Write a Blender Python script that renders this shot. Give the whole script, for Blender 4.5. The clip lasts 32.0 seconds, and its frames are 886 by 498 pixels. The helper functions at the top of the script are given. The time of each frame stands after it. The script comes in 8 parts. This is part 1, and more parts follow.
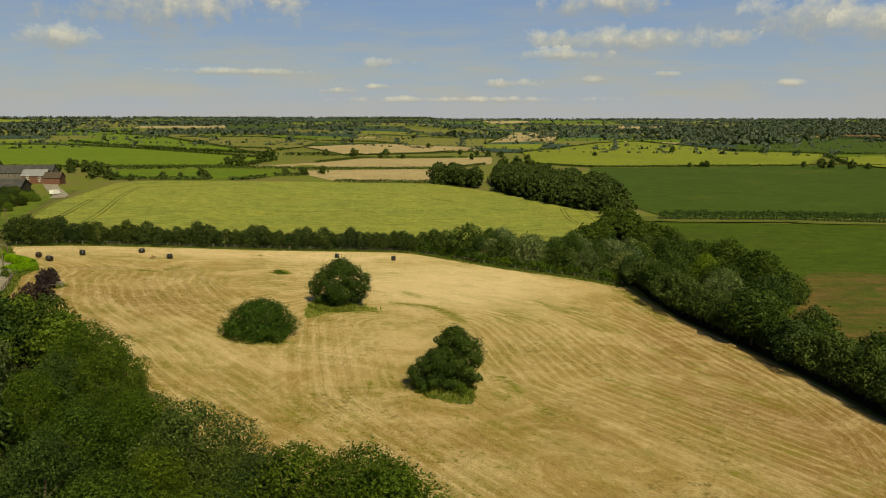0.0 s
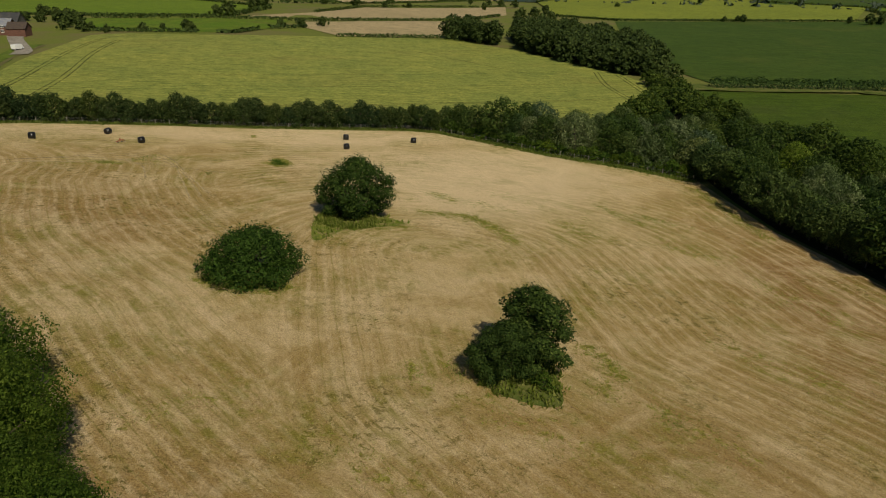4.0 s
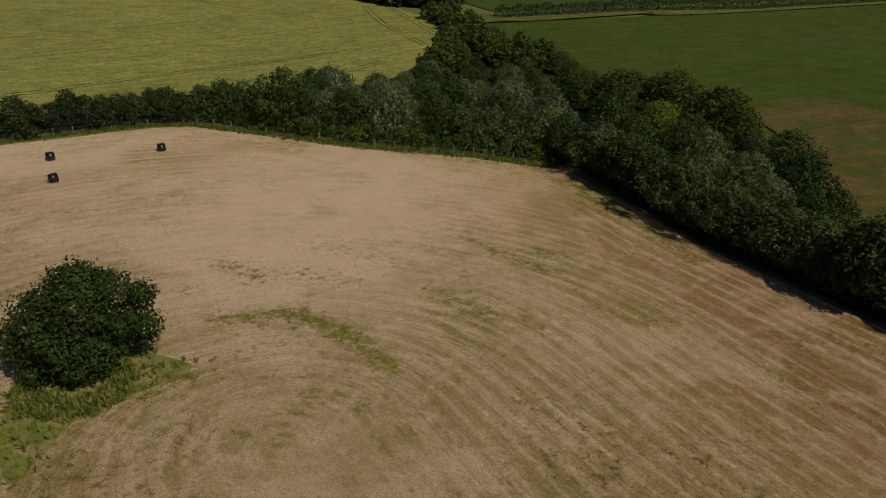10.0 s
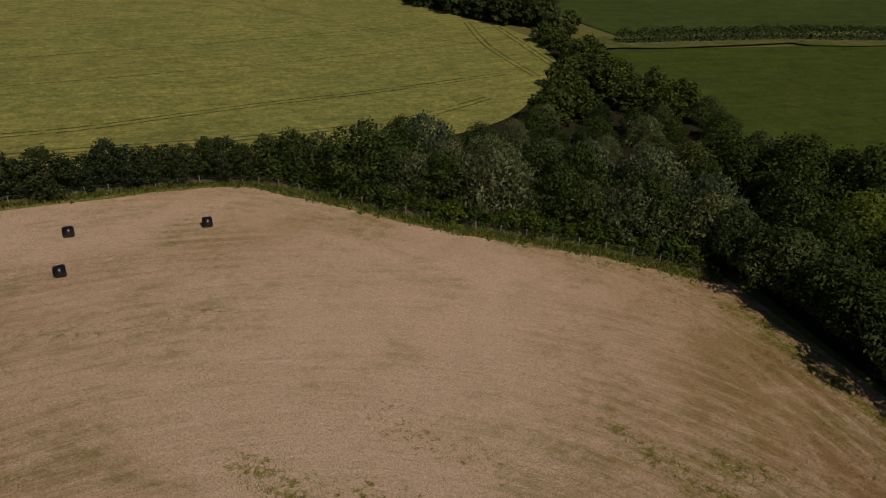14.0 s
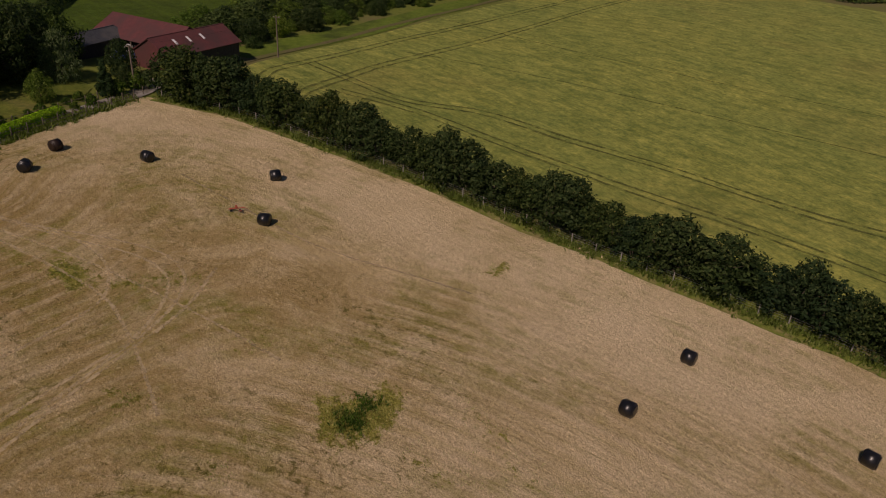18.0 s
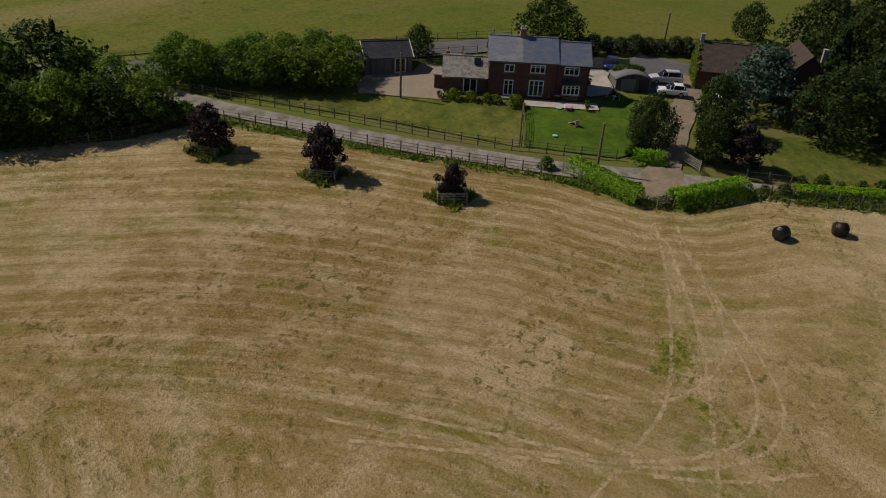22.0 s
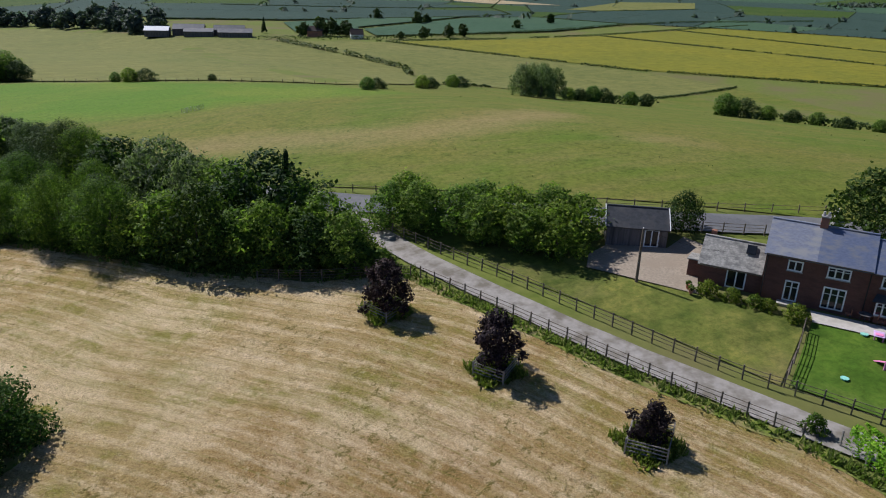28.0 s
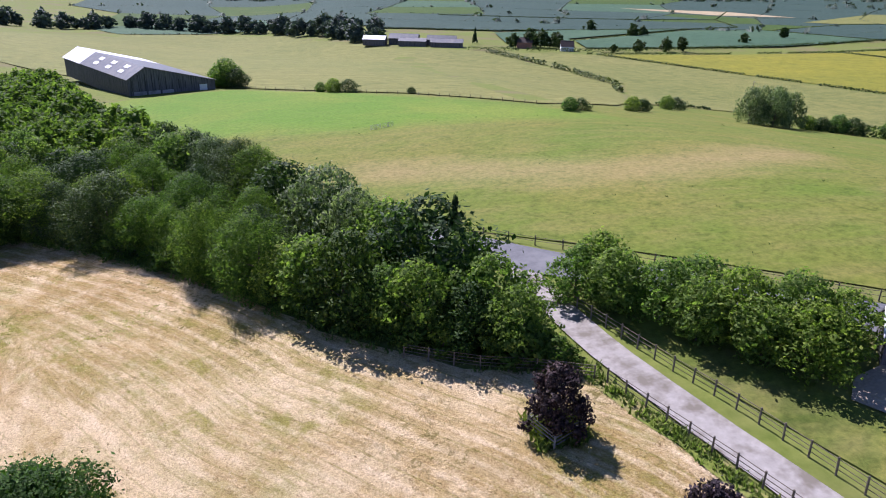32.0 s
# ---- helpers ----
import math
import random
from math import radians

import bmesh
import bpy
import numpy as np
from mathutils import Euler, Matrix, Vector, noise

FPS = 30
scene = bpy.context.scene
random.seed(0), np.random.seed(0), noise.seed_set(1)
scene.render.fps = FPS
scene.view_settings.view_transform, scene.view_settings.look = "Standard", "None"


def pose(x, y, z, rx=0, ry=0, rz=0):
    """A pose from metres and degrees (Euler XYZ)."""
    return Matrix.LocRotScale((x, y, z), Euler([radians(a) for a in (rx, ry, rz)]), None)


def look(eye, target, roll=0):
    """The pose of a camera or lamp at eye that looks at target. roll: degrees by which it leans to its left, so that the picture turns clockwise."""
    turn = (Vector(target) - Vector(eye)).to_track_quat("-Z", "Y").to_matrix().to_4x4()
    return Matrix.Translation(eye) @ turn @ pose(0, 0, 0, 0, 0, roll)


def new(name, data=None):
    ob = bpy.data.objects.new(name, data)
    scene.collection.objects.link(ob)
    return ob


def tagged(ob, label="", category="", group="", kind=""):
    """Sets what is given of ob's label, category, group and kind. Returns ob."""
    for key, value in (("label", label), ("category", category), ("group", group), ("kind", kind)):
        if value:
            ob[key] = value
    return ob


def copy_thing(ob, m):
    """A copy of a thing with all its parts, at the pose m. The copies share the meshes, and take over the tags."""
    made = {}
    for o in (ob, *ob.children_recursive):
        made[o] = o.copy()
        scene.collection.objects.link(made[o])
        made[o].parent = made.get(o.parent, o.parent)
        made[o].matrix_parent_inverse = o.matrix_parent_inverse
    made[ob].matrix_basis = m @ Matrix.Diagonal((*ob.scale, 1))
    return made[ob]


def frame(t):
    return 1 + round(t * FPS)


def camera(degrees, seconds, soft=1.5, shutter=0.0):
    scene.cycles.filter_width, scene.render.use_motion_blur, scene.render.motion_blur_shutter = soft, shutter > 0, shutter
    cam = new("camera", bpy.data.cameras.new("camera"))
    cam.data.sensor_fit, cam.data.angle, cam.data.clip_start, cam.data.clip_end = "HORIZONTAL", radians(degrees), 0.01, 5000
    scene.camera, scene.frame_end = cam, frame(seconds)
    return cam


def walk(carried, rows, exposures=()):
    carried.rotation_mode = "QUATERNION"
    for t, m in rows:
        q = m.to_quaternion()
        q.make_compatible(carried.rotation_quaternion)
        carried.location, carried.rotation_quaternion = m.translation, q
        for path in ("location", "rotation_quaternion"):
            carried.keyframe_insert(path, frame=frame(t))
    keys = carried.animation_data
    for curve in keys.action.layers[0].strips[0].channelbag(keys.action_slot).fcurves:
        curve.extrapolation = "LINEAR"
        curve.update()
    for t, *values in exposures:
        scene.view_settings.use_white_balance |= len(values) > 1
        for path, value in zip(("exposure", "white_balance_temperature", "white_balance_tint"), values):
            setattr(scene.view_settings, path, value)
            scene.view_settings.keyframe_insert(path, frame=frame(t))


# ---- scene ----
cam = camera(63.2, 32.0, 1.05)
METRES, EYE, TILT, LEAN, TURN = 216.0, 35.0, -10.2, 0.0, 0.0
ROWS = [
    (0.0, 0.0, 0.0, 0.0, 0.0, 0.0, -0.0),
    (0.5, -0.0049, 0.0185, 0.0034, 0.07, -4.21, -0.11),
    (1.0, -0.0093, 0.0368, 0.0069, 0.15, -8.45, -0.21),
    (1.5, -0.0136, 0.0554, 0.0112, 0.16, -10.44, -0.35),
    (2.0, -0.0175, 0.074, 0.0147, 0.16, -10.44, -0.42),
    (2.5, -0.0213, 0.0928, 0.0181, 0.16, -10.43, -0.49),
    (3.0, -0.0249, 0.1113, 0.0217, 0.15, -10.42, -0.55),
    (3.5, -0.0283, 0.13, 0.0252, 0.15, -10.4, -0.64),
    (5.5, -0.0401, 0.2053, 0.039, -0.38, -17.54, -0.75),
    (6.0, -0.0427, 0.2236, 0.0425, -4.07, -17.55, 0.01),
    (6.5, -0.0452, 0.2421, 0.0459, -8.43, -17.62, 0.88),
    (7.0, -0.0476, 0.2607, 0.0491, -13.94, -17.78, 1.98),
    (7.5, -0.0496, 0.2793, 0.0525, -20.16, -18.13, 3.25),
    (8.0, -0.0513, 0.298, 0.0561, -20.59, -18.16, 3.25),
    (8.5, -0.0512, 0.3163, 0.0595, -20.18, -18.09, 3.14),
    (9.0, -0.0497, 0.3344, 0.0629, -19.96, -18.06, 3.14),
    (9.5, -0.0477, 0.3526, 0.0661, -19.94, -18.01, 3.14),
    (10.0, -0.0451, 0.3707, 0.0694, -19.93, -18.01, 3.14),
    (10.5, -0.0421, 0.3886, 0.0728, -19.93, -18.0, 3.14),
    (11.0, -0.0387, 0.4064, 0.0762, -19.93, -18.02, 3.11),
    (11.5, -0.035, 0.4243, 0.0797, -19.92, -18.05, 3.11),
    (12.0, -0.0312, 0.442, 0.0832, -19.91, -18.06, 3.1),
    (12.5, -0.0272, 0.46, 0.0866, -19.92, -18.07, 3.1),
    (13.0, -0.0234, 0.478, 0.09, -19.11, -18.04, 2.94),
    (13.5, -0.0197, 0.4963, 0.0934, -16.83, -17.91, 2.42),
    (15.5, -0.0076, 0.5698, 0.1087, 7.23, -17.65, -2.85),
    (16.0, -0.0061, 0.5887, 0.1119, 14.43, -17.94, -4.3),
    (16.5, -0.0061, 0.6079, 0.1152, 22.2, -18.46, -5.93),
    (17.0, -0.008, 0.6266, 0.1179, 30.77, -19.2, -7.65),
    (17.5, -0.0113, 0.645, 0.1211, 40.36, -20.41, -9.36),
    (18.0, -0.0161, 0.6629, 0.1236, 50.68, -21.91, -10.94),
    (18.5, -0.0221, 0.6798, 0.1269, 61.3, -23.8, -12.16),
    (19.0, -0.0297, 0.6956, 0.1292, 71.71, -25.73, -12.96),
    (19.5, -0.0384, 0.7098, 0.1315, 82.26, -27.79, -13.4),
    (20.0, -0.048, 0.7227, 0.1338, 92.59, -29.86, -13.44),
    (20.5, -0.0583, 0.7341, 0.1354, 101.69, -31.6, -13.19),
    (21.0, -0.069, 0.7437, 0.1369, 111.03, -33.34, -12.63),
    (21.5, -0.0799, 0.7515, 0.1377, 120.64, -34.95, -11.76),
    (22.0, -0.0919, 0.7589, 0.1391, 128.32, -36.2, -10.78),
    (22.5, -0.1016, 0.762, 0.1391, 132.85, -36.73, -10.26),
    (23.0, -0.1128, 0.7653, 0.1397, 141.91, -37.94, -8.89),
    (23.5, -0.124, 0.7676, 0.1404, 144.61, -38.21, -8.28),
    (24.0, -0.1335, 0.7672, 0.1408, 144.59, -37.88, -8.22),
    (24.5, -0.1422, 0.7659, 0.1404, 144.51, -34.28, -8.13),
    (26.5, -0.1694, 0.7509, 0.1359, 145.89, -29.92, -7.69),
    (27.0, -0.1756, 0.7444, 0.1347, 149.98, -30.3, -7.06),
    (27.5, -0.182, 0.7377, 0.1334, 153.52, -30.57, -6.46),
    (28.0, -0.1876, 0.7304, 0.1317, 155.23, -30.64, -6.11),
    (28.5, -0.1928, 0.723, 0.1302, 156.31, -30.67, -5.83),
    (29.0, -0.1975, 0.7151, 0.1284, 156.37, -30.59, -5.72),
    (29.5, -0.2014, 0.7067, 0.1268, 156.82, -30.55, -5.57),
    (30.0, -0.2051, 0.6979, 0.1252, 158.54, -30.62, -5.21),
    (30.5, -0.2086, 0.6886, 0.1234, 161.44, -30.76, -4.69),
    (31.0, -0.2119, 0.6793, 0.1216, 164.69, -30.91, -4.11),
    (31.5, -0.215, 0.6695, 0.1197, 167.87, -31.03, -3.52),
    (32.0, -0.2177, 0.6596, 0.1178, 171.07, -31.14, -2.92),
]
EXPOSURES = [(0.0, 0.3, 10600, -6), (1.0, 0.0, 11500, -7), (2.0, -0.1, 9000, -4), (3.5, -0.12, 7900, 2), (6.0, -0.28, 7100, 14), (9.0, -0.4, 7000, 20), (13.0, -0.76, 7100, 34), (17.0, -0.68, 7600, 33), (19.0, -0.55, 7300, 26), (22.0, -0.33, 7000, 14), (24.0, -0.28, 6800, 8), (27.0, 0.25, 5900, 12), (30.0, 0.92, 5700, 22), (32.0, 1.3, 5550, 30)]
walk(cam, [(t, pose(0, 0, EYE, TILT, LEAN, TURN) @ pose(METRES * x, METRES * y, METRES * z, 90 + pitch, roll, yaw)) for t, x, y, z, yaw, pitch, roll in ROWS], EXPOSURES)

# ---- daylight: clear summer sky, high sun in the south-south-east ----
SUN_EL, SUN_AZ = 45.5, 156.0          # degrees; azimuth clockwise from +y
world = bpy.data.worlds.new("world")
scene.world = world
world.use_nodes = True
wn = world.node_tree.nodes
sky = wn.new("ShaderNodeTexSky")
sky.sky_type = "NISHITA"
sky.sun_disc = False
sky.sun_elevation, sky.sun_rotation = radians(SUN_EL), radians(SUN_AZ)
sky.altitude, sky.air_density, sky.dust_density, sky.ozone_density = 100, 1.0, 0.15, 5.0
world.node_tree.links.new(sky.outputs[0], wn["Background"].inputs[0])
wn["Background"].inputs[1].default_value = 0.042
sun_data = bpy.data.lights.new("sun", "SUN")
sun_data.energy, sun_data.angle, sun_data.color = 3.8, radians(0.53), (1.0, 0.94, 0.84)
sun = new("sun", sun_data)
az, el = radians(SUN_AZ), radians(SUN_EL)
toward = Vector((math.sin(az) * math.cos(el), math.cos(az) * math.cos(el), math.sin(el)))
sun.matrix_world = look(toward * 300, (0, 0, 0))

# ---- materials ----
MATS = {}


def base_mat(name, rough=0.8, spec=0.3, metal=0.0):
    m = bpy.data.materials.new(name)
    m.use_nodes = True
    b = m.node_tree.nodes["Principled BSDF"]
    b.inputs["Roughness"].default_value = rough
    b.inputs["Specular IOR Level"].default_value = spec
    b.inputs["Metallic"].default_value = metal
    MATS[name] = m
    return m, m.node_tree, b


def node(nt, kind, **vals):
    n = nt.nodes.new(kind)
    for k, v in vals.items():
        n.inputs[k.replace("_", " ")].default_value = v
    return n


def ramp(nt, fac, stops):
    r = nt.nodes.new("ShaderNodeValToRGB")
    e = r.color_ramp.elements
    while len(e) < len(stops):
        e.new(0.5)
    for el_, (p, c) in zip(e, stops):
        el_.position, el_.color = p, (*c, 1)
    nt.links.new(fac, r.inputs[0])
    return r.outputs[0]


def mixc(nt, fac, a, b, mode="MIX"):
    m = nt.nodes.new("ShaderNodeMix")
    m.data_type, m.blend_type = "RGBA", mode
    for sock, v in ((m.inputs[0], fac), (m.inputs[6], a), (m.inputs[7], b)):
        if isinstance(v, (int, float)):
            sock.default_value = v
        elif isinstance(v, tuple):
            sock.default_value = (*v, 1)
        else:
            nt.links.new(v, sock)
    return m.outputs[2]


def calc(nt, op, a, b=0.0, c=0.0):
    m = nt.nodes.new("ShaderNodeMath")
    m.operation = op
    for sock, v in zip(m.inputs, (a, b, c)):
        if isinstance(v, (int, float)):
            sock.default_value = v
        else:
            nt.links.new(v, sock)
    return m.outputs[0]


def coords(nt, scale=(1, 1, 1), turn=0.0):
    t = nt.nodes.new("ShaderNodeTexCoord")
    mp = nt.nodes.new("ShaderNodeMapping")
    mp.inputs["Scale"].default_value = scale
    mp.inputs["Rotation"].default_value = (0, 0, radians(turn))
    nt.links.new(t.outputs["Object"], mp.inputs[0])
    return mp.outputs[0]


def noise_tex(nt, vec, scale, detail=5.0, rough=0.6, distort=0.0):
    n = node(nt, "ShaderNodeTexNoise", Scale=scale, Detail=detail, Roughness=rough, Distortion=distort)
    nt.links.new(vec, n.inputs["Vector"])
    return n.outputs[0]


def add_bump(nt, b, height, strength=0.4, dist=0.05):
    bp = node(nt, "ShaderNodeBump", Strength=strength, Distance=dist)
    nt.links.new(height, bp.inputs["Height"])
    nt.links.new(bp.outputs[0], b.inputs["Normal"])


def plain_mat(name, c1, c2, scale=3.0, rough=0.8, spec=0.3, metal=0.0, bump=0.2, dist=0.02, stretch=(1, 1, 1), c3=None, big=0.15):
    """Two-scale surface: fine grain between c1 and c2, slow patches towards c3."""
    m, nt, b = base_mat(name, rough, spec, metal)
    v = coords(nt, stretch)
    fine = noise_tex(nt, v, scale, 6)
    slow = noise_tex(nt, v, scale * big, 3)
    col = ramp(nt, fine, [(0.3, c1), (0.7, c2)])
    if c3:
        col = mixc(nt, ramp(nt, slow, [(0.45, (0, 0, 0)), (0.65, (1, 1, 1))]), col, c3)
    nt.links.new(col, b.inputs["Base Color"])
    if bump:
        add_bump(nt, b, fine, bump, dist)
    return m


def crop_mat(name, c1, c2, c3, row=0.0, turn=0.0, tram=0.0, patch=0.03, c4=None, bump=0.6, streaky=0.75):
    """A crop seen from above: patches at two scales, drill rows and tramlines."""
    m, nt, b = base_mat(name, 0.9, 0.1)
    v = coords(nt)
    fine = noise_tex(nt, v, 1.6, 6, 0.7)
    slow = noise_tex(nt, v, patch, 5, 0.6, 0.4)
    str_v = coords(nt, (0.022, 0.55, 1), turn)
    streak = noise_tex(nt, str_v, 1.0, 4, 0.65)
    col = mixc(nt, ramp(nt, slow, [(0.38, (0, 0, 0)), (0.66, (1, 1, 1))]), c1, c2)
    col = mixc(nt, ramp(nt, streak, [(0.42, (0, 0, 0)), (0.7, (streaky, streaky, streaky))]), col, c3)
    col = mixc(nt, ramp(nt, fine, [(0.36, (0.6, 0.6, 0.6)), (0.55, (0, 0, 0))]), col, c3)
    if c4:
        odd = noise_tex(nt, v, patch * 0.6, 3, 0.5, 1.0)
        col = mixc(nt, ramp(nt, odd, [(0.56, (0, 0, 0)), (0.7, (0.9, 0.9, 0.9))]), col, c4)
    if row:
        w = node(nt, "ShaderNodeTexWave", Scale=row, Distortion=0.6, Detail=1.0)
        w.bands_direction = "Y"
        nt.links.new(coords(nt, (1, 1, 1), turn), w.inputs["Vector"])
        col = mixc(nt, ramp(nt, w.outputs[1], [(0.1, (0.3, 0.3, 0.3)), (0.5, (0, 0, 0))]), col, c3)
    tuft = noise_tex(nt, v, 0.17, 7, 0.72, 0.6)
    col = mixc(nt, 1.0, col, ramp(nt, tuft, [(0.36, (0.74, 0.78, 0.74)), (0.5, (1, 1, 1)), (0.64, (1.2, 1.15, 1.16))]), "MULTIPLY")
    col = mixc(nt, 1.0, col, ramp(nt, noise_tex(nt, v, 1.15, 7, 0.82, 0.3), [(0.38, (0.74, 0.76, 0.72)), (0.5, (1, 1, 1)), (0.62, (1.24, 1.2, 1.18))]), "MULTIPLY")
    nt.links.new(col, b.inputs["Base Color"])
    add_bump(nt, b, fine, bump, 0.25)
    return m


def leaf_mat(name, dark, light, odd, trans=0.3, rough=0.65):
    m, nt, b = base_mat(name, rough, 0.12)
    geo = nt.nodes.new("ShaderNodeNewGeometry")
    info = nt.nodes.new("ShaderNodeObjectInfo")
    col = ramp(nt, geo.outputs["Random Per Island"], [(0.0, dark), (0.75, light), (1.0, odd)])
    tint = ramp(nt, info.outputs["Random"], [(0.0, (0.62, 0.76, 0.84)), (0.25, (1.0, 1.0, 0.9)), (0.5, (1.16, 1.12, 1.0)), (0.72, (0.78, 0.9, 0.74)), (1.0, (1.4, 1.24, 0.86))])
    col = mixc(nt, 1.0, col, tint, "MULTIPLY")
    v = coords(nt)
    col = mixc(nt, ramp(nt, noise_tex(nt, v, 0.7, 3), [(0.35, (0.4, 0.4, 0.4)), (0.55, (0, 0, 0))]), col, dark)
    # fine noise paints dark gaps between leaves into the colour, and drives the bump
    gap_noise = noise_tex(nt, v, 7.0, 4, 0.7)
    col = mixc(nt, 1.0, col, ramp(nt, gap_noise, [(0.38, (0.55, 0.58, 0.56)), (0.52, (1.0, 1.0, 1.0)), (0.66, (1.42, 1.4, 1.3))]), "MULTIPLY")
    nt.links.new(col, b.inputs["Base Color"])
    add_bump(nt, b, gap_noise, 0.7, 0.12)
    tr = nt.nodes.new("ShaderNodeBsdfTranslucent")
    nt.links.new(mixc(nt, 1.0, col, (1.6, 1.9, 0.95), "MULTIPLY"), tr.inputs[0])
    mx = nt.nodes.new("ShaderNodeMixShader")
    mx.inputs[0].default_value = trans
    nt.links.new(b.outputs[0], mx.inputs[1])
    nt.links.new(tr.outputs[0], mx.inputs[2])
    nt.links.new(mx.outputs[0], nt.nodes["Material Output"].inputs[0])
    return m


def hay_mat():
    """Mown hay: rows follow the two distances kept in the map 'swath', with green aftermath showing through."""
    m, nt, b = base_mat("mown_hay", 0.95, 0.08)
    maps = []
    for name in ("swath", "zone", "marks"):
        uv = nt.nodes.new("ShaderNodeUVMap")
        uv.uv_map = name
        sep = nt.nodes.new("ShaderNodeSeparateXYZ")
        nt.links.new(uv.outputs[0], sep.inputs[0])
        maps.append(sep)
    v = coords(nt)
    sp = nt.nodes.new("ShaderNodeSeparateXYZ")
    nt.links.new(v, sp.inputs[0])
    wob = calc(nt, "MULTIPLY", noise_tex(nt, v, 0.045, 3, 0.5), 1.2)
    edge_d = calc(nt, "ADD", maps[0].outputs[0], wob)
    run_d = calc(nt, "ADD", maps[0].outputs[1], wob)
    mid, thin = maps[1].outputs[0], maps[1].outputs[1]
    clear = maps[2].outputs[1]                           # how clearly the rows show

    def grey(fac, lo, hi, a, b):
        return ramp(nt, fac, [(lo, (a, a, a)), (hi, (b, b, b))])

    def times(a, b):
        return calc(nt, "MULTIPLY", a, b)

    def both(make):
        """One pattern by the rows round the edge, one by the rows in the middle."""
        m_ = nt.nodes.new("ShaderNodeMix")
        nt.links.new(mid, m_.inputs[0])
        nt.links.new(make(edge_d), m_.inputs[2])
        nt.links.new(make(run_d), m_.inputs[3])
        return m_.outputs[0]

    def streaks(across, along_, detail, rough, seed=0.0):
        def make(d):
            comb = nt.nodes.new("ShaderNodeCombineXYZ")
            nt.links.new(calc(nt, "MULTIPLY_ADD", d, across, seed), comb.inputs[0])
            nt.links.new(times(sp.outputs[0], along_), comb.inputs[1])
            nt.links.new(times(sp.outputs[1], along_), comb.inputs[2])
            return noise_tex(nt, comb.outputs[0], 1.0, detail, rough)
        return both(make)

    swath = streaks(0.4, 0.02, 2, 0.5)                   # passes of the mower, far along
    row = streaks(1.0, 0.12, 3, 0.55, 31.0)              # single rows
    dash = streaks(2.0, 0.8, 6, 0.8, 7.0)              # rags of straw lying along them
    slow = noise_tex(nt, v, 0.035, 4, 0.6, 0.4)
    cloud = noise_tex(nt, v, 0.12, 6, 0.66, 0.9)
    clump = noise_tex(nt, v, 0.6, 6, 0.74, 0.4)
    rag = noise_tex(nt, v, 1.9, 6, 0.78, 0.6)
    fine = noise_tex(nt, v, 6.5, 5, 0.8)
    grain = noise_tex(nt, v, 17.0, 3, 0.75)
    bare = calc(nt, "ADD", thin, calc(nt, "MULTIPLY_ADD", slow, 1.0, -0.5))
    pale, straw, gold = (0.80, 0.645, 0.425), (0.6, 0.46, 0.245), (0.45, 0.32, 0.135)
    brown, olive, dark = (0.24, 0.148, 0.058), (0.245, 0.235, 0.04), (0.12, 0.082, 0.03)
    # last stop: redder brown that carries lens darkening in the hay colour
    col = ramp(nt, times(bare, 0.6667), [(0.08, pale), (0.35, straw), (0.63, gold), (0.9, (0.33, 0.19, 0.078))])
    col = mixc(nt, grey(cloud, 0.46, 0.62, 0.0, 0.5), col, pale)
    col = mixc(nt, times(grey(cloud, 0.38, 0.5, 0.3, 0.0), grey(bare, 0.1, 0.8, 0.3, 1.0)), col, (0.32, 0.225, 0.085))
    col = mixc(nt, times(times(grey(swath, 0.4, 0.5, 0.1, 0.0), grey(bare, 0.1, 0.7, 0.2, 1.0)), clear), col, gold)
    col = mixc(nt, times(grey(swath, 0.53, 0.62, 0.0, 0.22), clear), col, pale)
    # green regrowth comes through in clouds, along the rows
    regrow = times(grey(noise_tex(nt, v, 0.075, 5, 0.62, 0.6), 0.45, 0.58, 0.1, 1.0), grey(clump, 0.42, 0.56, 0.2, 1.0))
    col = mixc(nt, times(times(regrow, grey(row, 0.42, 0.56, 1.0, 0.4)), grey(bare, 0.05, 0.6, 0.4, 0.85)), col, olive)
    strong = grey(bare, 0.08, 0.7, 0.14, 1.0)
    col = mixc(nt, times(times(times(grey(row, 0.38, 0.46, 0.14, 0.0), strong), clear), grey(clump, 0.4, 0.56, 1.0, 0.2)), col, (0.26, 0.215, 0.06))
    col = mixc(nt, times(times(grey(row, 0.53, 0.6, 0.0, 0.3), clear), grey(dash, 0.44, 0.56, 0.2, 1.0)), col, pale)
    furrow = both(lambda d: calc(nt, "ABSOLUTE", calc(nt, "SINE", times(d, math.pi / 1.9))))
    col = mixc(nt, times(times(times(grey(furrow, 0.06, 0.19, 0.66, 0.0), strong), clear), grey(clump, 0.4, 0.58, 1.0, 0.3)), col, (0.25, 0.22, 0.048))
    col = mixc(nt, times(times(times(grey(furrow, 0.84, 0.98, 0.0, 0.36), clear), grey(bare, 0.08, 0.5, 0.3, 1.0)), grey(dash, 0.4, 0.55, 0.2, 1.0)), col, (0.8, 0.65, 0.44))
    col = mixc(nt, times(times(grey(dash, 0.36, 0.42, 0.6, 0.0), strong), grey(clump, 0.42, 0.55, 1.0, 0.2)), col, dark)
    col = mixc(nt, grey(dash, 0.56, 0.66, 0.0, 0.3), col, (0.8, 0.65, 0.44))
    col = mixc(nt, times(times(grey(rag, 0.37, 0.43, 0.65, 0.0), strong), grey(clump, 0.45, 0.58, 1.0, 0.4)), col, brown)
    col = mixc(nt, grey(rag, 0.57, 0.65, 0.0, 0.36), col, (0.8, 0.66, 0.45))
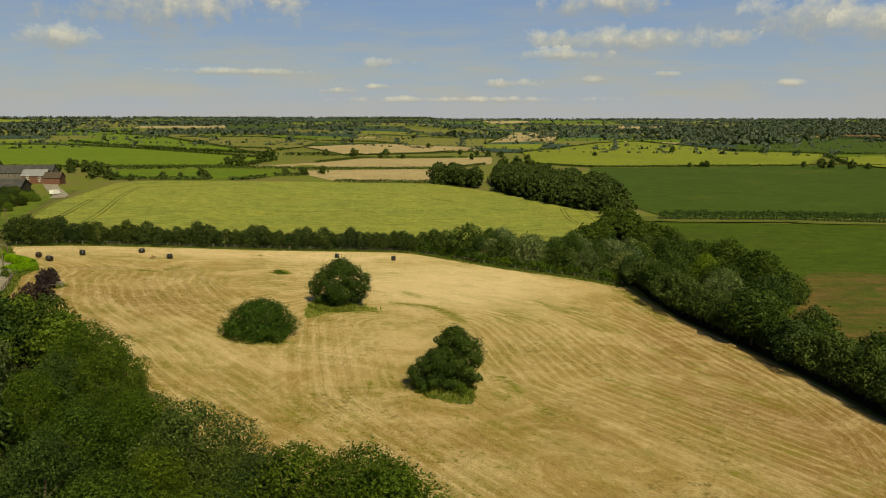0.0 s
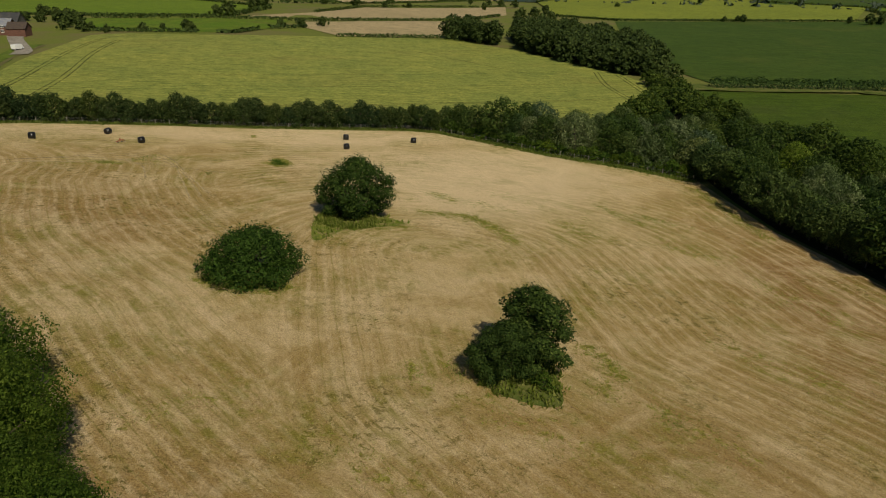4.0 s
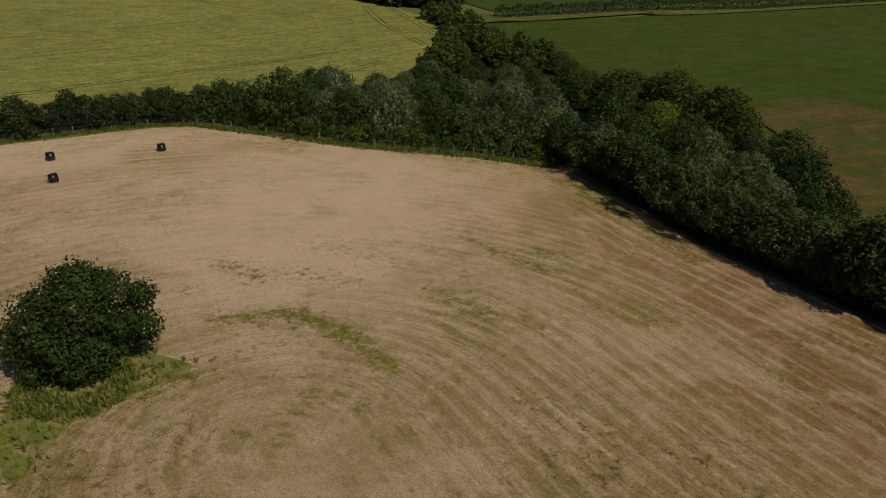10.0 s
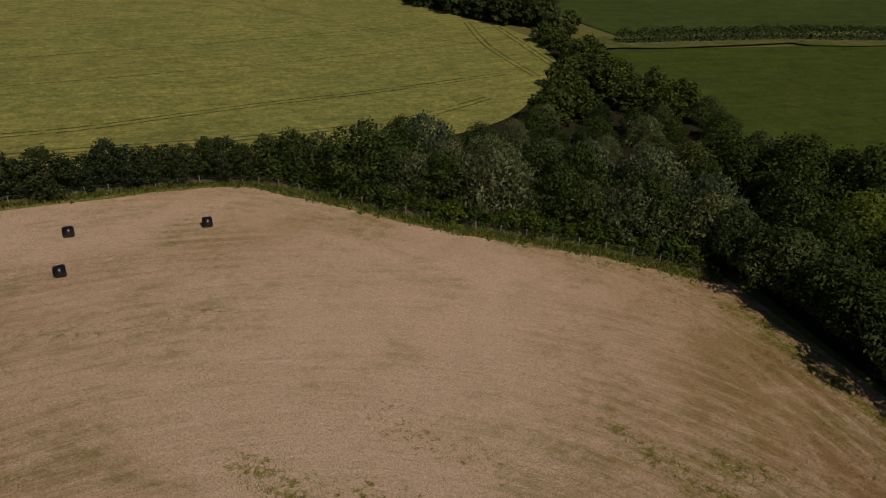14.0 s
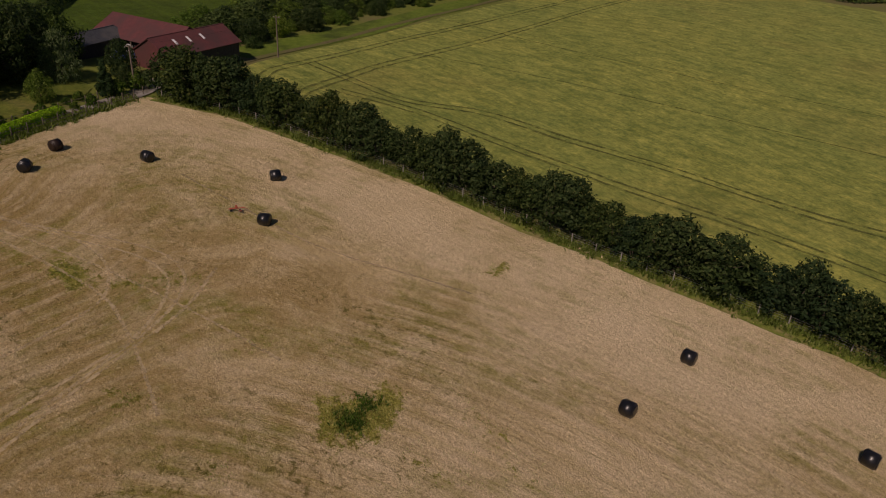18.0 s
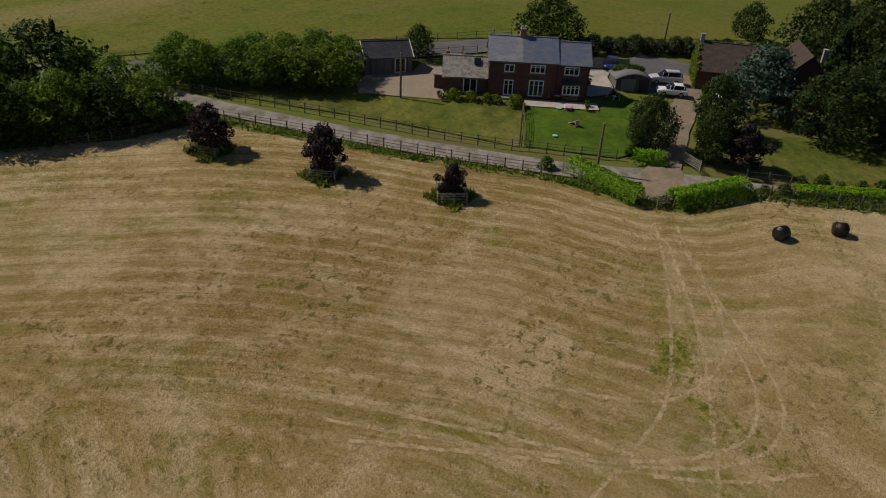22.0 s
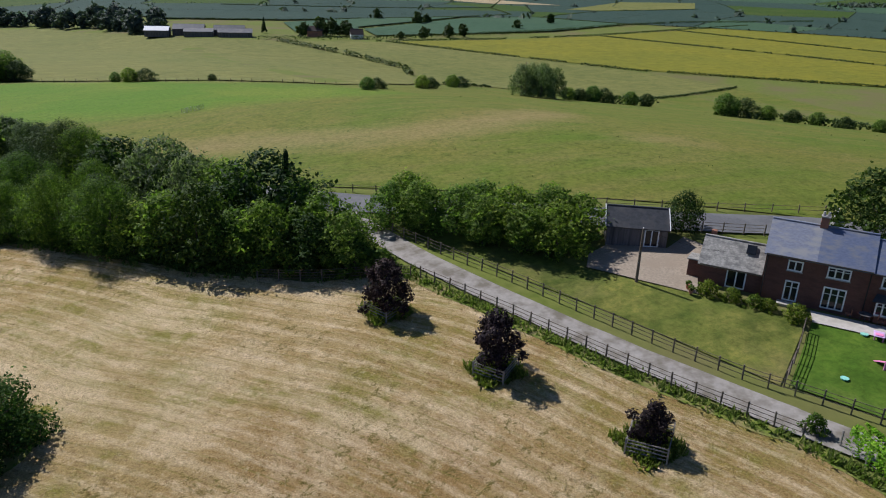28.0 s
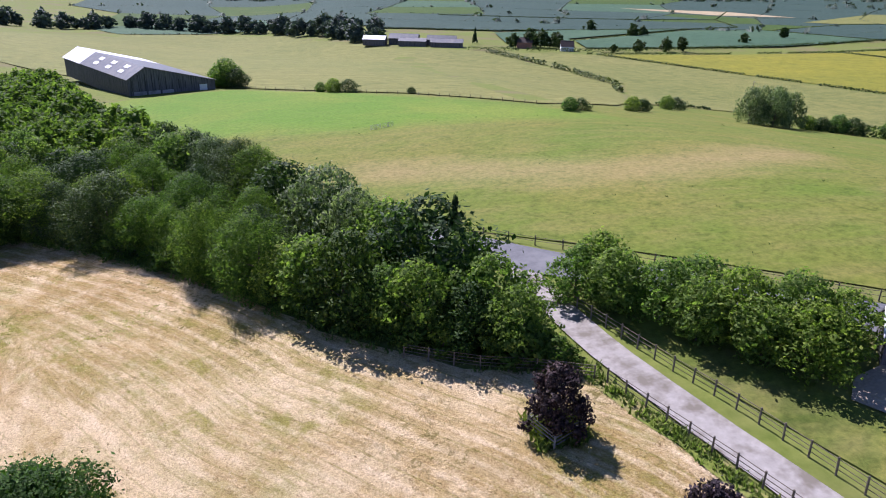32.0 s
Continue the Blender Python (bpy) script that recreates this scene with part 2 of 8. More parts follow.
    # places that the mower left green
    tuft = noise_tex(nt, v, 1.1, 7, 0.8, 0.5)
    ragged = calc(nt, "ADD", times(calc(nt, "ADD", tuft, -0.5), 2.6), times(calc(nt, "ADD", clump, -0.5), 1.2))
    left = calc(nt, "ADD", times(maps[2].outputs[0], 0.95), ragged)
    col = mixc(nt, times(grey(left, 0.42, 0.62, 0.0, 0.92), grey(maps[2].outputs[0], 0.04, 0.16, 0.0, 1.0)), col, ramp(nt, rag, [(0.4, (0.15, 0.155, 0.022)), (0.52, (0.3, 0.29, 0.048)), (0.62, (0.46, 0.42, 0.12))]))
    # dark tufts scattered in drifts where the sward was thin
    drift = grey(noise_tex(nt, v, 0.05, 4, 0.6, 0.5), 0.46, 0.6, 0.0, 1.0)
    col = mixc(nt, times(times(grey(tuft, 0.54, 0.585, 0.0, 0.85), drift), grey(bare, 0.2, 0.7, 0.1, 1.0)), col, (0.15, 0.13, 0.028))
    col = mixc(nt, 1.0, col, ramp(nt, fine, [(0.34, (0.56, 0.52, 0.46)), (0.5, (1.0, 1.0, 1.0)), (0.66, (1.18, 1.17, 1.15))]), "MULTIPLY")
    col = mixc(nt, 1.0, col, ramp(nt, grain, [(0.36, (0.7, 0.68, 0.64)), (0.64, (1.17, 1.17, 1.16))]), "MULTIPLY")
    nt.links.new(col, b.inputs["Base Color"])
    h = calc(nt, "ADD", times(row, 1.2), calc(nt, "ADD", times(fine, 0.8), calc(nt, "ADD", dash, times(rag, 1.2))))
    add_bump(nt, b, h, 0.8, 0.25)
    return m


hay_mat()
plain_mat("land_grass", (0.10, 0.13, 0.022), (0.16, 0.18, 0.04), 0.8, 0.95, 0.1, 0, 0.5, 0.1, c3=(0.15, 0.135, 0.055), big=0.04)
plain_mat("verge_grass", (0.085, 0.13, 0.018), (0.2, 0.22, 0.045), 1.8, 0.95, 0.1, 0, 0.8, 0.15, c3=(0.28, 0.23, 0.1), big=0.3)
plain_mat("bank_grass", (0.075, 0.125, 0.015), (0.14, 0.185, 0.03), 0.9, 0.95, 0.1, 0, 0.8, 0.2, c3=(0.055, 0.08, 0.016), big=0.12)
# darker verge grass; along the wood its tone also paints the shade
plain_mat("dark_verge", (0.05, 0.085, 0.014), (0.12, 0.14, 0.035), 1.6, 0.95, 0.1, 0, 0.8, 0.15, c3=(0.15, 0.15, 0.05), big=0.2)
# ground under trees, made near black to deepen the shade there
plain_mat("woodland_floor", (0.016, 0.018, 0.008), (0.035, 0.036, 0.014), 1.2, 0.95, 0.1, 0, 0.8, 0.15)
crop_mat("lawn", (0.068, 0.13, 0.012), (0.1, 0.155, 0.02), (0.052, 0.108, 0.011), 0.1, -50, patch=0.2, c4=(0.1, 0.145, 0.026), bump=0.2)
crop_mat("paddock_lawn", (0.102, 0.13, 0.021), (0.185, 0.18, 0.042), (0.07, 0.1, 0.017), 0.12, -50, patch=0.12, c4=(0.175, 0.155, 0.055), bump=0.3)
plain_mat("lane_concrete", (0.25, 0.23, 0.205), (0.34, 0.315, 0.283), 1.6, 0.95, 0.1, 0, 0.4, 0.015, c3=(0.17, 0.15, 0.12), big=0.35)
plain_mat("asphalt", (0.10, 0.10, 0.105), (0.14, 0.14, 0.145), 3.0, 0.85, 0.25, 0, 0.2, 0.01, c3=(0.165, 0.165, 0.165), big=0.08)
plain_mat("gravel", (0.24, 0.195, 0.145), (0.38, 0.315, 0.24), 4.0, 0.95, 0.15, 0, 0.6, 0.03, c3=(0.29, 0.235, 0.175), big=0.12)
plain_mat("dirt_track", (0.22, 0.165, 0.125), (0.34, 0.265, 0.2), 2.0, 0.95, 0.1, 0, 0.5, 0.05, c3=(0.2, 0.185, 0.12), big=0.25)
plain_mat("rutted_earth", (0.095, 0.09, 0.035), (0.15, 0.13, 0.06), 1.4, 0.95, 0.1, 0, 0.5, 0.05, c3=(0.12, 0.125, 0.04), big=0.15)
plain_mat("paving", (0.42, 0.39, 0.35), (0.55, 0.51, 0.46), 3.0, 0.85, 0.25, 0, 0.2, 0.01, c3=(0.38, 0.35, 0.3))
barley = crop_mat("barley", (0.315, 0.318, 0.075), (0.24, 0.27, 0.066), (0.14, 0.182, 0.046), 0.08, -29, patch=0.03, c4=(0.24, 0.235, 0.062), streaky=0.5)
nt = barley.node_tree      # ears in drifts, fine broken drill rows
b = nt.nodes["Principled BSDF"]
col = b.inputs["Base Color"].links[0].from_socket
col = mixc(nt, ramp(nt, noise_tex(nt, coords(nt, (0.05, 1.5, 1), -29), 1.0, 5, 0.75), [(0.4, (0.5, 0.5, 0.5)), (0.5, (0, 0, 0))]), col, (0.12, 0.155, 0.036))
col = mixc(nt, 1.0, col, ramp(nt, noise_tex(nt, coords(nt), 0.55, 6, 0.8, 0.3), [(0.38, (0.72, 0.78, 0.76)), (0.5, (1, 1, 1)), (0.62, (1.22, 1.16, 1.14))]), "MULTIPLY")
nt.links.new(col, b.inputs["Base Color"])
crop_mat("beet_green", (0.055, 0.1, 0.009), (0.068, 0.11, 0.012), (0.04, 0.062, 0.008), 0.4, 70, patch=0.03, c4=(0.058, 0.08, 0.016))
crop_mat("bare_headland", (0.17, 0.095, 0.045), (0.065, 0.09, 0.015), (0.055, 0.08, 0.012), 0.35, 70, patch=0.1, c4=(0.05, 0.085, 0.015), streaky=0.95)
crop_mat("deep_green", (0.045, 0.088, 0.013), (0.058, 0.1, 0.016), (0.04, 0.066, 0.0085), 0.06, 8, patch=0.02, c4=(0.072, 0.098, 0.018))
crop_mat("bright_green", (0.12, 0.19, 0.016), (0.145, 0.205, 0.022), (0.085, 0.14, 0.016), 0.0, 10, patch=0.01)
crop_mat("yellow_green", (0.22, 0.255, 0.035), (0.175, 0.215, 0.03), (0.13, 0.165, 0.028), 0.0, 10, patch=0.01)
crop_mat("yellow_crop", (0.225, 0.205, 0.018), (0.18, 0.18, 0.02), (0.14, 0.145, 0.02), 0.0, 25, patch=0.01)
crop_mat("pale_stubble", (0.42, 0.335, 0.20), (0.36, 0.285, 0.165), (0.27, 0.225, 0.125), 0.0, 8, patch=0.015)
crop_mat("hay_pasture", (0.195, 0.188, 0.055), (0.155, 0.165, 0.045), (0.125, 0.138, 0.038), 0.0, -28, patch=0.012)
crop_mat("sheep_pasture", (0.098, 0.15, 0.016), (0.15, 0.156, 0.028), (0.086, 0.1, 0.016), 0.0, -35, patch=0.014, c4=(0.25, 0.19, 0.085), bump=0.4, streaky=0.35)
crop_mat("lush_pasture", (0.09, 0.165, 0.013), (0.12, 0.168, 0.02), (0.08, 0.125, 0.015), 0.0, -20, patch=0.04, c4=(0.115, 0.14, 0.024), bump=0.4, streaky=0.3)
# two far greens with the bluish haze of distance mixed into the colour
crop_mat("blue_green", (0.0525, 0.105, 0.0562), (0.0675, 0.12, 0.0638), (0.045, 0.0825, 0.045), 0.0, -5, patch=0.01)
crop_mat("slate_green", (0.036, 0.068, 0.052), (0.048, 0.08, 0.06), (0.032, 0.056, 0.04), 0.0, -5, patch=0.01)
crop_mat("ploughed", (0.19, 0.115, 0.06), (0.16, 0.10, 0.055), (0.13, 0.08, 0.045), 0.0, 5, patch=0.01)


def pasture_mat():
    """Grazed pasture: the map 'zone' says where it is lush and where it has dried out."""
    m, nt, b = base_mat("grazed_pasture", 0.9, 0.1)
    uv = nt.nodes.new("ShaderNodeUVMap")
    uv.uv_map = "zone"
    sep = nt.nodes.new("ShaderNodeSeparateXYZ")
    nt.links.new(uv.outputs[0], sep.inputs[0])
    v = coords(nt)
    fine = noise_tex(nt, v, 1.4, 6, 0.72)
    tuft = noise_tex(nt, v, 0.3, 7, 0.75, 0.5)
    slow = noise_tex(nt, v, 0.03, 5, 0.6, 0.5)
    streak = noise_tex(nt, coords(nt, (0.03, 0.25, 1), -35), 1.0, 5, 0.65)

    def pick(fac, lo, hi, a, z):
        return ramp(nt, fac, [(lo, (a, a, a)), (hi, (z, z, z))])

    col = mixc(nt, pick(slow, 0.38, 0.64, 0, 1), (0.105, 0.148, 0.018), (0.155, 0.155, 0.03))
    col = mixc(nt, pick(streak, 0.45, 0.66, 0, 0.55), col, (0.19, 0.168, 0.05))
    col = mixc(nt, pick(tuft, 0.36, 0.48, 0.6, 0), col, (0.075, 0.105, 0.014))
    lush = calc(nt, "ADD", sep.outputs[0], calc(nt, "MULTIPLY_ADD", tuft, 0.8, -0.4))
    col = mixc(nt, pick(lush, 0.25, 0.95, 0, 0.75), col, mixc(nt, pick(slow, 0.4, 0.6, 0, 1), (0.095, 0.19, 0.014), (0.14, 0.205, 0.021)))
    dry = calc(nt, "ADD", sep.outputs[1], calc(nt, "MULTIPLY_ADD", tuft, 0.9, -0.45))
    col = mixc(nt, pick(dry, 0.25, 1.1, 0, 0.6), col, (0.28, 0.21, 0.095))
    col = mixc(nt, 1.0, col, ramp(nt, fine, [(0.34, (0.66, 0.7, 0.64)), (0.52, (1, 1, 1)), (0.68, (1.25, 1.2, 1.2))]), "MULTIPLY")
    nt.links.new(col, b.inputs["Base Color"])
    add_bump(nt, b, fine, 0.4, 0.2)


pasture_mat()
tram = plain_mat("tramline", (0.085, 0.105, 0.03), (0.14, 0.15, 0.045), 1.5, 0.95, 0.1, 0, 0.3, 0.05)
nt = tram.node_tree
nt.links.new(ramp(nt, noise_tex(nt, coords(nt), 0.5, 5, 0.7), [(0.38, (0.12, 0.12, 0.12)), (0.58, (0.78, 0.78, 0.78))]), nt.nodes["Principled BSDF"].inputs["Alpha"])
leaf_mat("leaf_oak", (0.018, 0.04, 0.009), (0.052, 0.09, 0.02), (0.09, 0.128, 0.033), trans=0.2)
leaf_mat("leaf_belt", (0.03, 0.055, 0.016), (0.068, 0.105, 0.03), (0.112, 0.15, 0.05), trans=0.14)
leaf_mat("leaf_ash", (0.066, 0.112, 0.023), (0.155, 0.222, 0.046), (0.25, 0.312, 0.082), trans=0.44)
leaf_mat("leaf_willow", (0.07, 0.1, 0.045), (0.16, 0.195, 0.1), (0.24, 0.27, 0.16), trans=0.35)
leaf_mat("leaf_hawthorn", (0.018, 0.036, 0.012), (0.054, 0.085, 0.028), (0.1, 0.122, 0.048))
leaf_mat("leaf_bush", (0.03, 0.062, 0.01), (0.084, 0.145, 0.021), (0.14, 0.195, 0.038))
leaf_mat("leaf_copper", (0.014, 0.01, 0.014), (0.04, 0.027, 0.037), (0.085, 0.062, 0.08), trans=0.08, rough=0.55)
leaf_mat("leaf_conifer", (0.012, 0.03, 0.012), (0.03, 0.06, 0.022), (0.05, 0.085, 0.03), trans=0.1)
leaf_mat("leaf_cedar", (0.045, 0.075, 0.068), (0.12, 0.17, 0.16), (0.2, 0.25, 0.235), trans=0.1)
leaf_mat("leaf_privet", (0.09, 0.2, 0.014), (0.22, 0.4, 0.03), (0.32, 0.5, 0.05), trans=0.4)
leaf_mat("leaf_ivy", (0.06, 0.10, 0.012), (0.14, 0.18, 0.02), (0.22, 0.24, 0.03))
leaf_mat("leaf_far", (0.028, 0.048, 0.014), (0.065, 0.095, 0.026), (0.095, 0.125, 0.035), trans=0.15)
leaf_mat("leaf_wood", (0.05, 0.088, 0.014), (0.108, 0.162, 0.026), (0.175, 0.225, 0.045), trans=0.44)
# far foliage: blue-grey distance haze put into the leaf colours
leaf_mat("leaf_haze_tint", (0.04, 0.06, 0.054), (0.075, 0.102, 0.085), (0.1, 0.13, 0.1), trans=0.15)
leaf_mat("grass_blades", (0.11, 0.14, 0.022), (0.24, 0.26, 0.055), (0.4, 0.35, 0.125), trans=0.4, rough=0.8)
leaf_mat("straw_blades", (0.36, 0.26, 0.13), (0.52, 0.4, 0.23), (0.64, 0.52, 0.33), trans=0.1, rough=0.9)
plain_mat("bark", (0.09, 0.07, 0.05), (0.16, 0.13, 0.1), 6, 0.95, 0.1, 0, 0.8, 0.03, (1, 1, 0.25))
plain_mat("fence_wood", (0.12, 0.095, 0.07), (0.22, 0.18, 0.135), 5, 0.9, 0.15, 0, 0.4, 0.01, (1, 1, 1), (0.16, 0.15, 0.12))
plain_mat("grey_wood", (0.2, 0.185, 0.165), (0.32, 0.3, 0.27), 5, 0.9, 0.15, 0, 0.4, 0.01, (1, 1, 1), (0.24, 0.23, 0.2))
plain_mat("pole_wood", (0.13, 0.10, 0.075), (0.2, 0.165, 0.13), 6, 0.9, 0.15, 0, 0.4, 0.01, (1, 1, 0.2))
plain_mat("red_brick", (0.12, 0.06, 0.046), (0.18, 0.09, 0.068), 7, 0.9, 0.15, 0, 0.3, 0.01, (1, 1, 2.5), (0.115, 0.06, 0.048), 0.12)
plain_mat("old_brick", (0.26, 0.12, 0.08), (0.36, 0.18, 0.12), 6, 0.9, 0.15, 0, 0.3, 0.01, (1, 1, 2.5), (0.2, 0.11, 0.08), 0.12)
plain_mat("slate", (0.14, 0.155, 0.205), (0.22, 0.235, 0.295), 3.5, 0.55, 0.45, 0, 0.3, 0.015, (1, 2.2, 2.2), (0.26, 0.26, 0.26), 0.2)
plain_mat("blue_slate", (0.085, 0.105, 0.17), (0.13, 0.155, 0.235), 3.5, 0.5, 0.45, 0, 0.3, 0.015, (1, 2.2, 2.2), (0.165, 0.172, 0.19), 0.2)
plain_mat("lichen_slate", (0.2, 0.195, 0.18), (0.42, 0.40, 0.36), 4.5, 0.8, 0.2, 0, 0.4, 0.015, (1, 1.4, 1.4), (0.16, 0.155, 0.145), 0.3)
plain_mat("brown_tile", (0.05, 0.038, 0.037), (0.08, 0.06, 0.055), 4.5, 0.85, 0.2, 0, 0.4, 0.015, (1, 1.8, 1.8), (0.09, 0.07, 0.05), 0.2)
plain_mat("dark_tin", (0.04, 0.042, 0.046), (0.075, 0.078, 0.084), 2.5, 0.5, 0.4, 0.2, 0.1, 0.01, (1, 1, 1), (0.10, 0.095, 0.09), 0.2)
plain_mat("red_tin", (0.1, 0.034, 0.034), (0.14, 0.046, 0.044), 1.2, 0.6, 0.3, 0.0, 0.1, 0.01, (1, 1, 1), (0.085, 0.04, 0.038), 0.2)
plain_mat("barn_tin", (0.13, 0.13, 0.138), (0.2, 0.2, 0.21), 1.2, 0.75, 0.2, 0.0, 0.1, 0.01, (1, 1, 1), (0.22, 0.21, 0.2), 0.2)
plain_mat("dark_boards", (0.035, 0.032, 0.03), (0.075, 0.068, 0.06), 4, 0.9, 0.15, 0, 0.3, 0.01, (3, 3, 0.2))
plain_mat("weathered_boards", (0.11, 0.1, 0.095), (0.19, 0.175, 0.165), 4, 0.9, 0.15, 0, 0.3, 0.01, (3, 3, 0.2), (0.075, 0.07, 0.066), 0.2)
plain_mat("concrete_block", (0.3, 0.29, 0.27), (0.42, 0.4, 0.38), 3, 0.9, 0.2, 0, 0.2, 0.01, (1, 1, 1), (0.24, 0.23, 0.21))
plain_mat("white_paint", (0.74, 0.74, 0.72), (0.8, 0.8, 0.78), 4, 0.5, 0.4, 0, 0.05, 0.005)
plain_mat("white_metal", (0.8, 0.81, 0.82), (0.83, 0.84, 0.85), 2, 0.3, 0.5, 0, 0.0)
plain_mat("silver_paint", (0.6, 0.61, 0.63), (0.66, 0.67, 0.69), 2, 0.35, 0.5, 0.2, 0.0)
plain_mat("blue_paint", (0.02, 0.04, 0.2), (0.03, 0.055, 0.25), 2, 0.3, 0.5, 0.1, 0.0)
plain_mat("bale_wrap", (0.004, 0.004, 0.005), (0.008, 0.008, 0.009), 5, 0.36, 0.6, 0, 0.5, 0.03, (1, 1, 1), (0.014, 0.014, 0.016))
plain_mat("brown_wrap", (0.016, 0.009, 0.007), (0.03, 0.017, 0.012), 5, 0.5, 0.3, 0, 0.5, 0.03)
plain_mat("rubber", (0.015, 0.015, 0.015), (0.03, 0.03, 0.03), 5, 0.8, 0.2, 0, 0.1, 0.01)
plain_mat("rust_red", (0.34, 0.07, 0.045), (0.45, 0.11, 0.065), 6, 0.6, 0.3, 0.1, 0.2, 0.01, (1, 1, 1), (0.2, 0.08, 0.05))
plain_mat("pink_plastic", (0.82, 0.26, 0.5), (0.86, 0.32, 0.56), 3, 0.4, 0.4, 0, 0.0)
plain_mat("lilac_plastic", (0.62, 0.4, 0.68), (0.7, 0.5, 0.76), 3, 0.4, 0.4, 0, 0.0)
plain_mat("aqua_plastic", (0.25, 0.6, 0.5), (0.33, 0.68, 0.58), 3, 0.4, 0.4, 0, 0.0)
plain_mat("steel", (0.3, 0.3, 0.31), (0.42, 0.42, 0.43), 6, 0.4, 0.5, 0.8, 0.1, 0.005)
plain_mat("terracotta", (0.34, 0.15, 0.09), (0.43, 0.2, 0.12), 6, 0.85, 0.2, 0, 0.2, 0.01)
plain_mat("tarp_white", (0.6, 0.6, 0.62), (0.72, 0.72, 0.73), 2, 0.6, 0.3, 0, 0.2, 0.02)


def glass_mat():
    m, nt, b = base_mat("window_glass", 0.06, 0.4)
    b.inputs["Base Color"].default_value = (0.012, 0.014, 0.018, 1)
    b.inputs["Coat Weight"].default_value = 0.0
    return m


glass_mat()


def M(name):
    return MATS[name]

# ---- land form and mesh helpers ----


def soft_clamp(v, lo, hi, k):
    return lo + k * np.logaddexp(0, (v - lo) / k) - k * np.logaddexp(0, (v - hi) / k)


def terrain(x, y):
    """Height of the land: a hillside that falls to the north-east, a valley beyond the road, a plain that rises to the skyline."""
    x, y = np.asarray(x, float), np.asarray(y, float)
    u, v = soft_clamp(x, -105, 75, 10) / 100, (soft_clamp(y, 80, 215, 12) - 140) / 100
    z = -2.47 - 7.76 * u - 4.88 * v + 1.65 * u * u + 3.81 * u * v + 0.61 * v * v
    q = np.clip((np.hypot(x, y - 120) - 900) / 3900, 0, 1)
    w = -0.8 * (x + 65) - 0.6 * (y - 77)
    return z + q * q * (3 - 2 * q) * 42 - soft_clamp(0.145 * (w - 42), 0, 35, 2.5)


def gz(x, y):
    return float(terrain(x, y))


def obj_from(name, verts, faces, mat, smooth=False):
    me = bpy.data.meshes.new(name)
    me.from_pydata([tuple(v) for v in verts], [], [tuple(f) for f in faces])
    if mat:
        me.materials.append(mat)
    if smooth:
        me.polygons.foreach_set("use_smooth", [True] * len(me.polygons))
    me.update()
    return new(name, me)


def root_at(name, x, y, turn=0.0, z=None):
    r = new(name)
    r.empty_display_size = 0.3
    r.matrix_world = pose(x, y, gz(x, y) if z is None else z, 0, 0, turn)
    return r


def part(name, bm, mat, parent, label="", smooth=False):
    me = bpy.data.meshes.new(name)
    bm.to_mesh(me)
    bm.free()
    if smooth:
        me.polygons.foreach_set("use_smooth", [True] * len(me.polygons))
    me.materials.append(mat)
    ob = new(name, me)
    ob.parent = parent
    if label:
        ob["label"] = label
    return ob


def add_box(bm, cx, cy, cz, sx, sy, sz, turn=0.0, bevel=0.0):
    """A box centred at (cx, cy) with its foot at cz."""
    r = bmesh.ops.create_cube(bm, size=1, matrix=Matrix.Translation((cx, cy, cz + sz / 2)) @ Matrix.Rotation(radians(turn), 4, "Z") @ Matrix.Diagonal((sx, sy, sz, 1)))
    if bevel:
        es = list({e for v in r["verts"] for e in v.link_edges})
        bmesh.ops.bevel(bm, geom=es, offset=bevel, segments=1, affect="EDGES")
    return r["verts"]


def box(cx, cy, cz, sx, sy, sz, turn=0.0, bevel=0.0):
    bm = bmesh.new()
    add_box(bm, cx, cy, cz, sx, sy, sz, turn, bevel)
    return bm


def add_tube(bm, pts, radii, sides=7):
    """A bent, tapered round bar along pts."""
    rings = []
    for i, p in enumerate(pts):
        p = Vector(p)
        d = (Vector(pts[min(i + 1, len(pts) - 1)]) - Vector(pts[max(i - 1, 0)])).normalized()
        a = d.orthogonal().normalized()
        b = d.cross(a)
        rings.append([bm.verts.new(p + (a * math.cos(k * 2 * math.pi / sides) + b * math.sin(k * 2 * math.pi / sides)) * radii[i]) for k in range(sides)])
    for r0, r1 in zip(rings, rings[1:]):
        # line the next ring up with the nearest start
        off = min(range(sides), key=lambda o: (r0[0].co - r1[o].co).length)
        fwd = (r0[1].co - r1[(off + 1) % sides].co).length <= (r0[1].co - r1[(off - 1) % sides].co).length
        for k in range(sides):
            s = 1 if fwd else -1
            bm.faces.new((r0[k], r0[(k + 1) % sides], r1[(off + s * (k + 1)) % sides], r1[(off + s * k) % sides]))
    bm.faces.new(rings[0])
    bm.faces.new(rings[-1])


def tube(pts, radii, sides=7):
    bm = bmesh.new()
    add_tube(bm, pts, radii, sides)
    bmesh.ops.recalc_face_normals(bm, faces=bm.faces)
    return bm


def prism(pts, axis_len, flat="xz", start=0.0):
    """A polygon in the xz plane (or yz) drawn out along y (or x)."""
    bm = bmesh.new()
    put = (lambda a, b, c: (a, c, b)) if flat == "xz" else (lambda a, b, c: (c, a, b))
    v0 = [bm.verts.new(put(a, b, start)) for a, b in pts]
    v1 = [bm.verts.new(put(a, b, start + axis_len)) for a, b in pts]
    bm.faces.new(v0)
    bm.faces.new(v1)
    n = len(pts)
    for k in range(n):
        bm.faces.new((v0[k], v0[(k + 1) % n], v1[(k + 1) % n], v1[k]))
    bmesh.ops.recalc_face_normals(bm, faces=bm.faces)
    return bm


